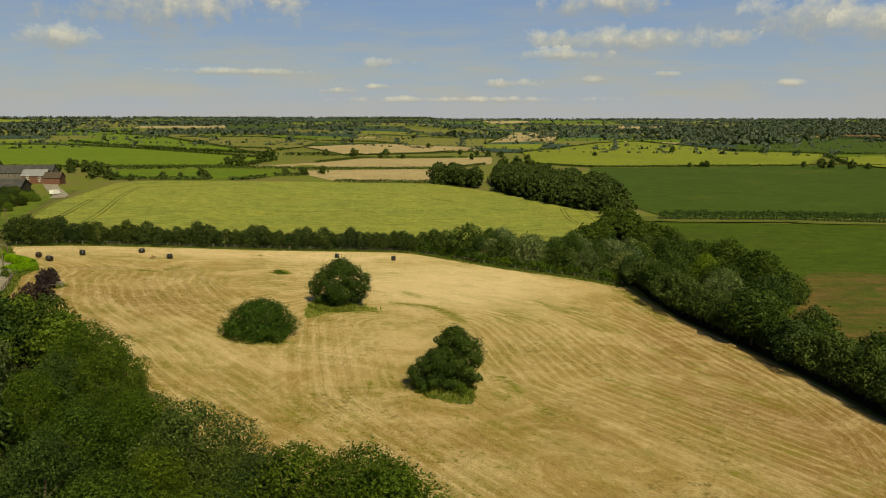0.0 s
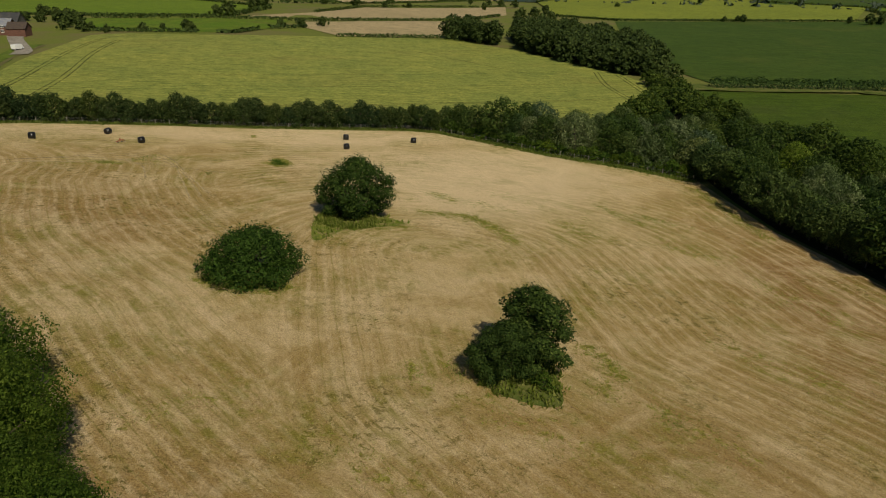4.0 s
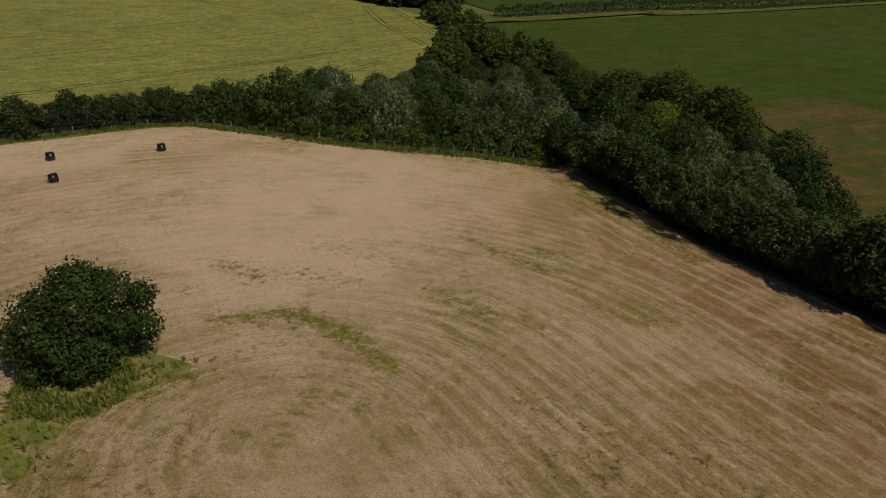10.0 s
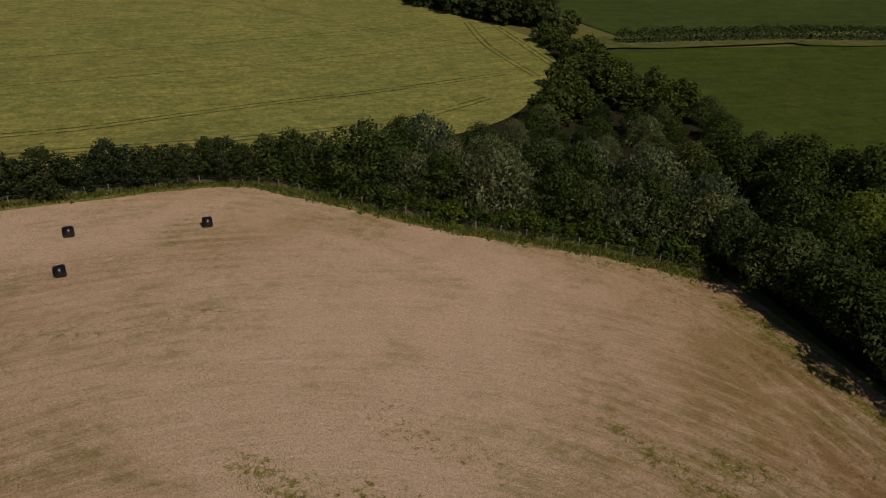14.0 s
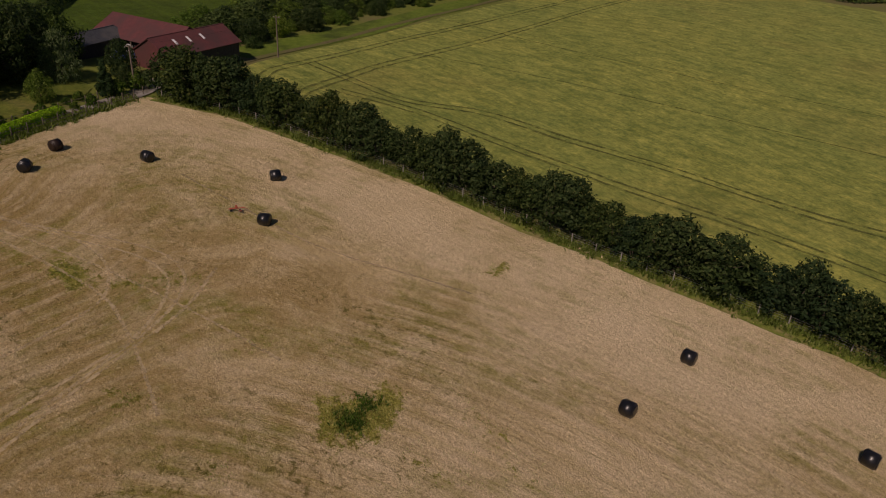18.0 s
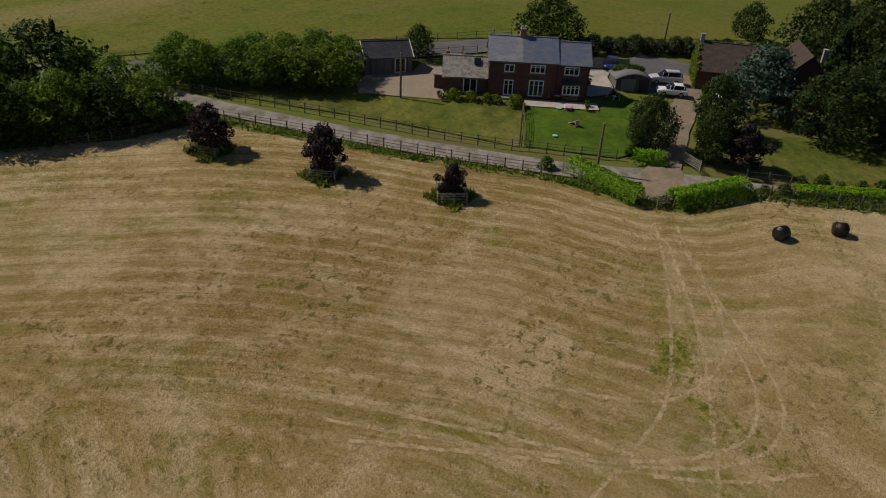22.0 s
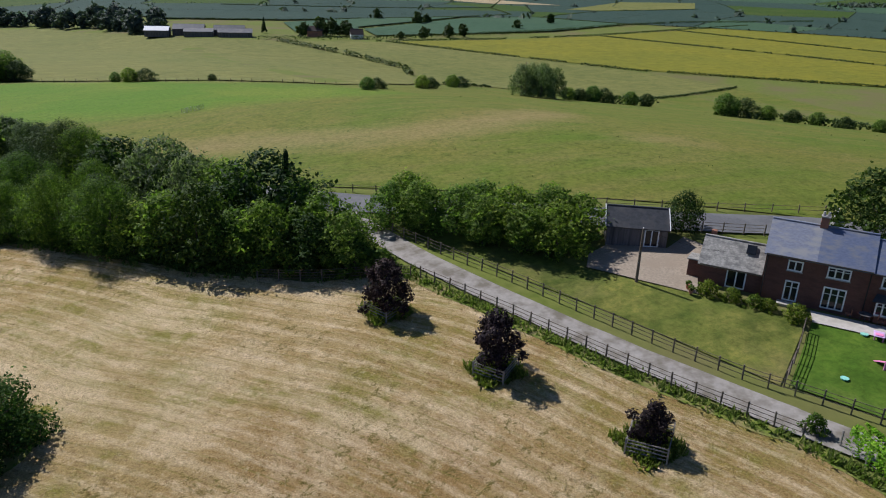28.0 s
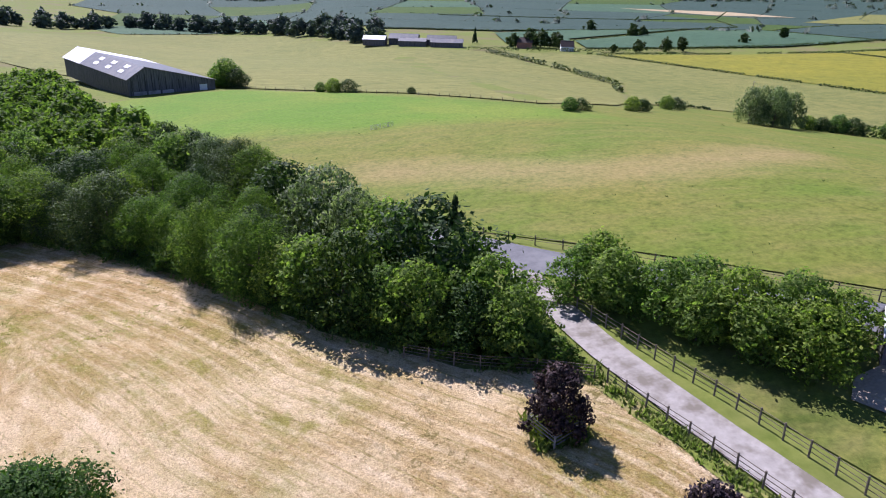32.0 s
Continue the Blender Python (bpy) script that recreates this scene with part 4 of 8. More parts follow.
# where the mower left green grass: paths with a half-width and a strength
GREEN = [
    ([(-9.7, 142.2), (-6.4, 141.8), (-3.0, 141.9), (-0.3, 138.5), (2.3, 134.4), (3.2, 130.0)], 1.7, 0.7), ([(-24.0, 124.0), (-22.0, 128.5), (-16, 131.5), (-11.4, 133.6)], 1.0, 0.7),
    ([(-78.6, 148.1), (-74.3, 150.3), (-69.5, 152.6), (-66.8, 154.8)], 1.0, 0.38), ([(-67.0, 155.0), (-64.2, 155.8)], 1.5, 0.95), ([(-62.5, 159.0), (-60.5, 164.5)], 1.6, 0.5),
    ([(-48.5, 153.8), (-47.2, 154.6)], 1.2, 0.6), ([(-50.2, 164.2), (-49.4, 165.2)], 1.1, 0.55), ([(-40.2, 166.8), (-38.0, 165.8), (-37.6, 168.0), (-39.1, 170.7)], 1.5, 1.1),
    ([(-50.0, 191.6), (-49.6, 193.2)], 1.0, 0.8), ([(-39.3, 156.8), (-38.4, 157.8)], 1.1, 0.5)]
GREEN += [
    ([(22.8, 151.0), (28.5, 142.5)], 2.2, 0.42), ([(12.1, 143.3), (17.6, 134.6)], 2.6, 0.42), ([(30.4, 148.4), (35.4, 142.7)], 1.8, 0.4), ([(26.5, 136.8), (34.1, 128.5)], 2.4, 0.42),
    ([(17.7, 145.5), (12.4, 138.4)], 2.4, 0.36), ([(2.5, 158.1), (8.8, 152.0)], 2.4, 0.36), ([(-2.9, 151.1), (4.3, 147.2)], 2.2, 0.38), ([(36.0, 120.0), (42.0, 108.0)], 3.0, 0.38),
    ([(-16.1, 77.7), (-9.1, 73.7)], 2.8, 0.37), ([(-4.4, 86.2), (4.6, 79.5)], 2.8, 0.37), ([(10.6, 89.2), (17.9, 79.9)], 2.8, 0.37), ([(21.6, 103.0), (32.3, 93.2)], 2.8, 0.37),
    ([(-1.9, 71.8), (8.2, 69.1)], 2.8, 0.37), ([(-9.9, 90.6), (-8.6, 86.9)], 0.9, 0.7)]
GREEN += [
    ([(-6.3, 92.6), (-5.2, 88.2)], 0.9, 0.6), ([(7.7, 97.6), (9.6, 94.7), (10.2, 91.6)], 1.1, 0.75), ([(12.1, 86.4), (14.4, 83.4)], 1.2, 0.6), ([(7.6, 90.4), (8.2, 88.0)], 1.0, 0.6),
    ([(-34.2, 106.4), (-32.6, 104.5), (-29.5, 103.2), (-26.0, 103.4), (-23.4, 106.4)], 0.9, 0.8), ([(-8.5, 154.6), (-5.0, 150.0)], 2.2, 0.5), ([(-12.4, 148.6), (-10.6, 149.2)], 1.6, 0.4),
    ([(20.5, 156.0), (23.0, 149.6), (26.4, 144.1)], 1.3, 0.55), ([(26.4, 150.6), (31.4, 146.2)], 1.2, 0.5), ([(28.0, 133.0), (29.4, 131.4)], 1.6, 0.45),
    ([(-30.5, 77.0), (-28.2, 81.0)], 1.4, 0.45), ([(-26.6, 82.0), (-25.0, 81.2)], 1.2, 0.5)]
GREEN += [
    ([(-18.4, 67.6), (-17.2, 66.6)], 1.3, 0.45), ([(-3.6, 70.4), (-2.2, 68.8)], 1.3, 0.45), ([(44.0, 172.0), (44.6, 156.0), (45.8, 142.0)], 1.6, 0.6), ([(30.0, 187.0), (44.0, 176.0)], 1.6, 0.45),
    ([(-36.0, 176.0), (-19.5, 174.1), (-10.8, 178.3)], 1.4, 0.35), ([(-34.0, 169.0), (-29.0, 171.2)], 1.3, 0.35)]
green_ = np.zeros(len(co))
for path, half, strength in GREEN:
    green_ = np.maximum(green_, strength * np.exp(-(edge_distance(path, px_, py_, False) / (half * 1.15)) ** 2))
# the rows fade where the tractor drove over them, in the north-west
clear_ = np.maximum(inner, 0.22 + 0.7 * ease(-py_, -172, -148) + 0.3 * ease(-dist, -12, -4))
clear_ *= 0.3 + 0.7 * ease(run, 5, 15)
for nm, a, b in (("swath", around, run), ("zone", inner, thin_dimmed), ("marks", green_, clear_)):
    lay = me.uv_layers.new(name=nm)
    lay.data.foreach_set("uv", np.stack([a[idx], b[idx]], 1).astype(np.float32).ravel())

straw = plain_mat("pressed_straw", (0.52, 0.4, 0.22), (0.7, 0.56, 0.35), 3.0, 0.95, 0.1, 0, 0.4, 0.05)
nt = straw.node_tree          # broken marks: the stubble shows between
nt.links.new(ramp(nt, noise_tex(nt, coords(nt), 1.1, 5, 0.7), [(0.34, (0.0, 0.0, 0.0)), (0.6, (0.66, 0.66, 0.66))]), nt.nodes["Principled BSDF"].inputs["Alpha"])
# strips of uncut grass along the edges and round the trees in the field
ribbon("north_verge", [(x + 0.3, y - 1.0) for x, y in NORTH_EDGE], 1.7, M("verge_grass"), 0.09, "strip of long uncut grass below the hedge", "verge", 3, 0.3, 1)
ribbon("east_verge", [(x - 0.4, y - 0.6) for x, y in EAST_EDGE], 1.7, M("verge_grass"), 0.09, "strip of long uncut grass below the trees", "verge", 3, 0.3, 2)
# south strip takes the darker grass, so its shade is partly painted
ribbon("south_verge", [(x, y + 0.3) for x, y in SOUTH_EDGE], 1.7, M("dark_verge"), 0.09, "grass strip along the wood, shade put into its darker colour", "verge", 3, 0.3, 4)
ribbon("lane_verge", [(x + 0.5, y - 0.3) for x, y in LANE_EDGE], 1.2, M("verge_grass"), 0.09, "weedy grass verge below the lane fence", "verge", 3, 0.3, 5)
ribbon("yard_verge", [(x - 0.2, y) for x, y in YARD_EDGE], 1.7, M("verge_grass"), 0.09, "weedy grass verge below the lane fence", "verge", 3, 0.3, 6)
drape("grass_island", rounded([(-24.3, 121.5), (-22.4, 125.5), (-20.5, 129.8), (-16.5, 131.6), (-11.4, 134.0), (-15.0, 137.0), (-18.5, 139.0), (-24.5, 138.0), (-26.0, 132.0)], 2), M("verge_grass"), 0.09, 2.5, "uncut grass under the tree in the hay field", "verge")
drape("grass_island", rounded([(-33.2, 105.0), (-29, 103.2), (-25.0, 104.4), (-24.2, 108), (-26, 112), (-32.0, 112), (-34.0, 108.6)], 2), M("verge_grass"), 0.09, 2.5, "uncut grass round the bush in the hay field", "verge")
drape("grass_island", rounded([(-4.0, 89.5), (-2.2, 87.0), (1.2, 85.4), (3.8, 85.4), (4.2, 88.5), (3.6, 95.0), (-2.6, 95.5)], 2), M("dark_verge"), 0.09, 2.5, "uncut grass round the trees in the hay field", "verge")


def rounded_path(path, n=2):
    """An open path with its corners cut."""
    for _ in range(n):
        out = [path[0]]
        for (ax, ay), (bx, by) in zip(path, path[1:]):
            out += [(ax * 0.75 + bx * 0.25, ay * 0.75 + by * 0.25), (ax * 0.25 + bx * 0.75, ay * 0.25 + by * 0.75)]
        path = out + [path[-1]]
    return path


TRACKS = [
    [(-81.6, 146.6), (-75.2, 150.7), (-68.1, 154.2), (-61.2, 157.1), (-55.6, 157.0), (-49.6, 156.4), (-45.4, 155.7)],
    [(-80.0, 149.7), (-75.0, 154.9), (-71.0, 159.6), (-67.2, 163.1), (-63.7, 164.4), (-60.0, 163.6), (-56.0, 159.9), (-52.3, 153.7), (-48.5, 147.4), (-44.3, 139.2)],
    [(-82.7, 148.3), (-79.7, 150.7), (-74.7, 154.5), (-70.5, 158.0), (-68.3, 160.1), (-66.0, 161.7), (-63.9, 162.4), (-61.7, 162.6), (-59.8, 161.8), (-57.4, 160.1), (-54.3, 156.9), (-51.8, 151.2), (-48.7, 144.6), (-45.4, 137.3)],
    [(-78.6, 151.9), (-72.8, 156.7), (-67.9, 158.7), (-63.8, 158.3), (-60.2, 156.4), (-57.4, 150.8), (-55.9, 146.9)]]
TRACKS += [
    [(-61.7, 167.0), (-56.5, 162.1), (-52.8, 155.3), (-48.1, 147.9), (-43.0, 140.1)], [(-81.8, 171.5), (-71.8, 174.4), (-63.6, 176.7), (-58.3, 179.4), (-53.9, 182.7), (-47.5, 186.8)],
    [(-79.3, 148.9), (-70.3, 155.6), (-60.4, 160.7), (-53.1, 163.8), (-47.0, 166.0)]]
for i, path in enumerate(TRACKS):
    ribbon("tyre_track", rounded_path(path), 0.3, M("pressed_straw"), 0.062, "pale pressed tyre track over the mown field", "track", 8, 0.3, 60 + i)

# crop fields to the north
BARLEY = [(-113, 191), (-121.4, 197), (-129.0, 213.4), (-136.1, 232.7), (-150, 268), (-160, 301), (-165, 330), (-173, 372), (-176, 393), (-158, 400), (-115, 397), (-63, 428), (-11.5, 460), (29, 424), (52, 373), (73, 335), (69, 291), (61, 276), (52, 262), (42, 247), (30, 237), (12, 230), (-8, 226), (-30, 222), (-70, 207), (-99, 194)]
drape("barley_field", rounded(BARLEY, 1), M("barley"), 0.3, 8, "ripening yellow-green barley field with wheel tracks", "field")
TRAMS = (
    [(-111.5, 196.5), (-115.2, 198.7), (-119.1, 203.8), (-124.5, 218.6), (-130.5, 236.2), (-137.4, 262.0), (-149.0, 303.0), (-155.5, 330), (-162, 366), (-160, 384), (-140, 388)],
    [(-101.0, 196.5), (-105.4, 201.3), (-110.5, 212), (-116.0, 225.3), (-124.2, 258.0), (-140.0, 309), (-148, 340), (-153, 366)],
    [(-121.0, 210.3), (-111.7, 211.0), (-96.9, 213.7), (-86.3, 222.9), (-73.1, 227.6), (-58.0, 234.0), (-37.9, 240.5), (-11.0, 254.5), (19.4, 267.0), (50, 281)],
    [(-104.0, 206.0), (-90.7, 212.7), (-74.2, 217.2), (-55.8, 223.0), (-36.3, 229.6), (-8, 236), (20, 246), (40, 260)],
    [(58.0, 349.0), (55.2, 318), (55.4, 300), (57.5, 278)], [(66.0, 341.9), (65.9, 310), (65.7, 286.5)])
for i, path in enumerate(TRAMS):
    for side in (-0.9, 0.9):
        pair = []
        for k, (x, y) in enumerate(path):
            (ax, ay), (bx, by) = path[max(k - 1, 0)], path[min(k + 1, len(path) - 1)]
            l = math.hypot(bx - ax, by - ay)
            pair.append((x - (by - ay) / l * side, y + (bx - ax) / l * side))
        ribbon("wheel_track", pair, 0.55, M("tramline"), 0.36, "pressed wheel track through the barley", "track", 6, 0.25, 20 + i)
for i, path in enumerate(([(-31.5, 401.4), (2.8, 361.5), (37.7, 324.6), (60, 313)], [(-121.4, 232.6), (-85.4, 252.8), (-20, 284), (62, 322)], [(-144, 261.5), (-101.7, 269.6), (-40, 302), (40, 345)])):
    ribbon("wheel_track", path, 0.38, M("tramline"), 0.36, "faint wheel line through the barley", "track", 6, 0.25, 40 + i)
FIELDS = [
    ("stubble_field", "pale_stubble", [(-98, 494), (-53, 549), (8, 606), (-6, 524), (-10.5, 468), (-64, 434), (-87, 463)], "pale cut stubble field"),
    ("stubble_field", "pale_stubble", [(-147, 516), (-102, 582), (-76, 679), (56, 832), (47, 701), (8, 628), (-77, 537)], "pale cut stubble field"),
    ("stubble_field", "pale_stubble", [(-167, 879), (-69, 1057), (66, 1120), (-35, 828), (-96, 707)], "pale cut stubble field"),
    ("green_field", "bright_green", [(-580, 952), (-475, 934), (-338, 813), (-202, 675), (-142, 610), (-152, 524), (-235, 518), (-420, 520)], "bright green pasture on a slope"),
    ("green_field", "bright_green", [(-572, 1110), (-679, 1526), (-506, 1321), (-257, 861), (-196, 732), (-325, 845), (-433, 955)], "bright green pasture on a slope"),
    ("green_field", "lush_pasture", [(-230, 492), (-151, 504), (-104, 501), (-103, 446), (-114, 414), (-189, 414)], "green paddock between hedges")]
FIELDS += [
    ("hay_meadow", "hay_pasture", [(-257, 875), (-480, 1330), (-330, 1330), (-190, 1120), (-172, 890), (-192, 745)], "dry pale meadow between hedges"),
    ("hay_meadow", "hay_pasture", [(-60, 1070), (-150, 1450), (150, 1560), (80, 1330), (62, 1135)], "dry pale meadow between hedges"),
    ("yellow_field", "yellow_green", [(103, 942), (277, 1293), (369, 1372), (405, 1008), (472, 897), (350, 690), (138, 670), (92, 714)], "yellow-green ripening field"),
    ("yellow_field", "yellow_green", [(464, 831), (690, 920), (690, 660), (400, 632), (390, 697)], "yellow-green ripening field"),
    ("green_field", "deep_green", [(133, 655), (350, 684), (392, 690), (480, 640), (480, 330), (208, 322), (101, 318), (88, 406)], "deep green crop field")]
FIELDS += [
    
    ("beet_field", "beet_green", [(80, 306), (190, 298), (480, 290), (480, -160), (76, -160), (70, 20), (66, 120), (80, 165), (82, 190), (80, 222), (76, 250), (77, 280)], "green root crop field with bare brown headland"),
    ("ochre_field", "pale_stubble", [(83, 1321), (187, 1992), (317, 1985), (224, 1438)], "ochre stubble field"),
    ("ploughed_field", "ploughed", [(1194, 2590), (1645, 2606), (949, 1498), (849, 1620)], "brown ploughed field near the skyline"),
    ("green_field", "deep_green", [(397, 1012), (727, 1716), (877, 1385), (570, 900), (378, 942)], "dull green pasture below the woods")]
for i, (nm, mt, poly, lab) in enumerate(FIELDS):
    drape(nm, poly, M(mt), 0.25 if abs(poly[0][1]) < 700 else 1.3, 25 if abs(poly[0][1]) < 400 else 60, lab, "field")

drape("bare_headland", rounded([(62, 100), (70, 128), (72, 146), (80, 158), (92, 174), (99, 196), (112, 203), (128, 196), (122, 172), (106, 148), (96, 120), (90, 90)], 2), M("bare_headland"), 0.5, 10, "bare brown headland beside the tree belt", "field")

# fields across the valley to the south
SOUTH_FIELDS = [
    
    ("sheep_field", "grazed_pasture", [(-60, 66), (-118, 111), (-160, 135), (-330, 120), (-360, -130), (-262, -100), (-200, -106), (-172, -96), (-128, -42), (-102, -30), (-72, -62), (-20, -88), (15, -66), (10, -20), (-30, 35)], "grazed sheep pasture, green with dry patches"),
    ("hay_field", "hay_pasture", [(97, -220), (213, -527), (176, -833), (4, -682), (-103, -449), (-173, -414), (-210, -240), (-144, -74), (-128, -46), (-102, -32), (-72, -66), (-20, -95), (20, -120)], "pale hay meadow on the far slope"),
    ("meadow", "hay_pasture", [(-178, -412), (-253, -394), (-310, -279), (-346, -201), (-362, -134), (-263, -104), (-200, -110), (-150, -80), (-214, -240)], "pale meadow with scattered thistles")]
SOUTH_FIELDS += [
    ("yellow_field", "yellow_crop", [(-258, -396), (-357, -398), (-482, -419), (-538, -257), (-560, -183), (-456, -108), (-354, -206), (-314, -279)], "bright yellow-green crop field"),
    ("yellow_field", "yellow_crop", [(-488, -424), (-620, -466), (-656, -249), (-610, -190), (-566, -186), (-544, -257)], "bright yellow-green crop field"),
    ("yellow_field", "yellow_crop", [(-626, -472), (-790, -520), (-800, -250), (-662, -240)], "bright yellow-green crop field"),
    ("meadow", "yellow_green", [(-462, -104), (-566, -180), (-612, -184), (-666, -234), (-800, -244), (-860, -60), (-540, 0), (-430, -60)], "pale yellow-green meadow between hedges"),
    # from here the fields are tinted bluish to imitate haze
    ("blue_green_field", "blue_green", [(-275, -502), (-454, -644), (-558, -662), (-613, -544), (-460, -466), (-338, -447), (-264, -440)], "crop field across the valley, blue haze put into its green"),
    ("blue_green_field", "blue_green", [(-220, -586), (-336, -641), (-467, -671), (-277, -525), (-257, -450), (-205, -478)], "crop field across the valley, blue haze put into its green")]
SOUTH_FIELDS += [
    ("slate_green_field", "slate_green", [(-43, -867), (-207, -862), (-436, -827), (-554, -706), (-455, -661), (-227, -615), (-112, -641)], "crop field across the valley, dull haze put into its green"),
    ("slate_green_field", "slate_green", [(-575, -663), (-752, -775), (-976, -813), (-739, -564), (-618, -551)], "crop field across the valley, dull haze put into its green"),
    ("slate_green_field", "slate_green", [(-211, -887), (-515, -1027), (-602, -849), (-441, -840)], "crop field across the valley, dull haze put into its green"),
    ("stubble_field", "pale_stubble", [(-581, -1138), (-741, -1063), (-779, -921), (-663, -961)], "pale cut stubble field across the valley"),
    ("hay_meadow", "hay_pasture", [(-717, -815), (-989, -1029), (-1165, -1012), (-1000, -838), (-760, -786)], "pale meadow across the valley")]
for i, (nm, mt, poly, lab) in enumerate(SOUTH_FIELDS):
    f_ = drape(nm, poly, M(mt), 0.12 if i == 0 else 0.3 if i < 7 else 1.3, 6 if i == 0 else 30, lab, "field")
    if i == 0:
        me = f_.data
        co = np.zeros(len(me.vertices) * 3)
        me.vertices.foreach_get("co", co)
        co = co.reshape(-1, 3)
        idx = np.zeros(len(me.loops), np.int32)
        me.loops.foreach_get("vertex_index", idx)
        LUSH = [(-10, -130), (-58, -72), (-101, -20), (-109, 0), (-82, 3), (-66, 3), (-51, 5), (-35, 1), (-5, 0), (14, -30), (14, -72)]
        d_ = edge_distance(LUSH, co[:, 0], co[:, 1])
        lush_ = ease(np.where(inside(LUSH, co[:, 0], co[:, 1]), d_, -d_), -12, 10)
        dry_ = np.exp(-(edge_distance([(-56, 39), (-68, 43.6), (-79, 49.5), (-92, 52.7), (-104, 49.4), (-120, 41.6)], co[:, 0], co[:, 1], False) / 9) ** 2)
        dry_ = np.maximum(dry_, 0.7 * np.exp(-(edge_distance([(-119, 69.8), (-127, 74.4)], co[:, 0], co[:, 1], False) / 7) ** 2))
        lay = me.uv_layers.new(name="zone")
        lay.data.foreach_set("uv", np.stack([lush_[idx], dry_[idx]], 1).astype(np.float32).ravel())

# roads, lane, drives
ribbon("road", [(-20, 20), (-45, 52), (-66, 77), (-84, 92), (-100, 103.6), (-114, 111), (-126, 119.5), (-150, 140), (-175, 150)], 5.2, M("asphalt"), 0.2, "grey asphalt country road", "road", 8)
LANE = [(-65.5, 78.5), (-67.0, 88), (-68.8, 96.5), (-72.6, 108.2), (-77.0, 119.7), (-80.9, 128.2), (-84.3, 135.3), (-88.4, 141.4), (-92.6, 148.6), (-96.9, 156), (-102.6, 165), (-109.6, 175.5), (-113.5, 179.4), (-117.0, 181.2)]
ribbon("lane", LANE, 2.9, M("lane_concrete"), 0.17, "pale worn concrete farm lane", "lane", 6, 0.02)
drape("drive_mouth", rounded([(-89.0, 141.4), (-91.6, 141.6), (-93.2, 143.0), (-92.8, 145.0), (-91.0, 145.6), (-88.5, 146.0), (-85.6, 146.4), (-84.0, 144.8), (-86.2, 143.4)], 2), M("dirt_track"), 0.2, 3, "dusty worn apron where drive and field gate meet the lane", "drive")
ribbon("drive", [(-92, 143), (-100.6, 140.6), (-107, 138.8), (-113.6, 137.2), (-122, 134.5)], 3.4, M("dirt_track"), 0.15, "brown earth drive up to the houses", "drive", 5, 0.06)
drape("parking_court", rounded([(-109.5, 131.5), (-113, 138.5), (-120, 137.5), (-128, 134), (-127, 124.5), (-119, 125), (-112.5, 128.5)], 1), M("asphalt"), 0.12, 3, "tarmac parking court behind the garden", "drive")
drape("gravel_yard", [(-82.8, 106.8), (-88.9, 115.9), (-91, 113.5), (-96.8, 109.5), (-96, 106), (-92.6, 107.3), (-87.6, 103.7), (-84.6, 104.6)], M("gravel"), 0.14, 3, "pinkish gravel yard beside the cottages", "drive")
drape("terrace", [(-94.2, 124.0), (-99.7, 131.1), (-101.3, 129.9), (-95.6, 122.6)], M("paving"), 0.26, 3, "pale stone garden terrace", "terrace")
drape("back_court", [(-103.0, 128.4), (-105.5, 129.6), (-108.0, 128.9), (-110.9, 126.5), (-114.2, 125.4), (-110.8, 122.4), (-107, 118.5), (-103, 121.5), (-101.8, 126.5)], M("paving"), 0.2, 3, "pale paved court behind the cottages", "terrace")
drape("garden_lawn", [(-85.6, 129.3), (-90.4, 138.2), (-93, 139.3), (-107, 132.5), (-104.0, 129.6), (-99.7, 131.2), (-94.3, 123.9)], M("lawn"), 0.15, 4, "bright mown garden lawn", "lawn")
drape("paddock_lawn", [(-71.0, 92.5), (-75.5, 104.6), (-79.9, 114.8), (-85.0, 128.9), (-94.0, 123.6), (-89.0, 116.2), (-82.5, 107), (-78.5, 99.5)], M("paddock_lawn"), 0.12, 4, "rough yellowing grass paddock below the cottages", "lawn")
drape("orchard_lawn", rounded([(-98.5, 153.5), (-106, 149), (-112, 151), (-118, 161), (-119, 171), (-112, 171), (-105, 163)], 1), M("paddock_lawn"), 0.12, 4, "shaded grass of the garden by the barns", "lawn")
ribbon("field_track", [(-114.5, 181.5), (-117.2, 187.5), (-122.0, 195), (-128.4, 205.5), (-137, 226), (-145.5, 245), (-156, 276), (-166, 305), (-176, 347)], 1.6, M("rutted_earth"), 0.12, "rutted earth track beside the barley", "track", 5, 0.05)
ribbon("track_verge", [(-131, 200), (-143, 234), (-154, 262), (-168, 301), (-181, 347)], 9.0, M("bank_grass"), 0.08, "rough grass bank by the track", "verge", 5, 0.1, 7)
drape("far_pasture", [(-140, 160), (-150, 205), (-178, 300), (-330, 300), (-330, 125), (-160, 138)], M("beet_green"), 0.1, 8, "green pasture behind the farm", "field")

# patchwork of farther fields, one mesh a crop, with hedges between
rng = np.random.default_rng(11)
KINDS = ["lush_pasture", "hay_pasture", "yellow_green", "pale_stubble", "deep_green", "sheep_pasture", "deep_green", "lush_pasture", "slate_green", "blue_green", "slate_green", "hay_pasture"]
patch = {k: ([], []) for k in KINDS + ["blue_green"]}
hedge_runs = []


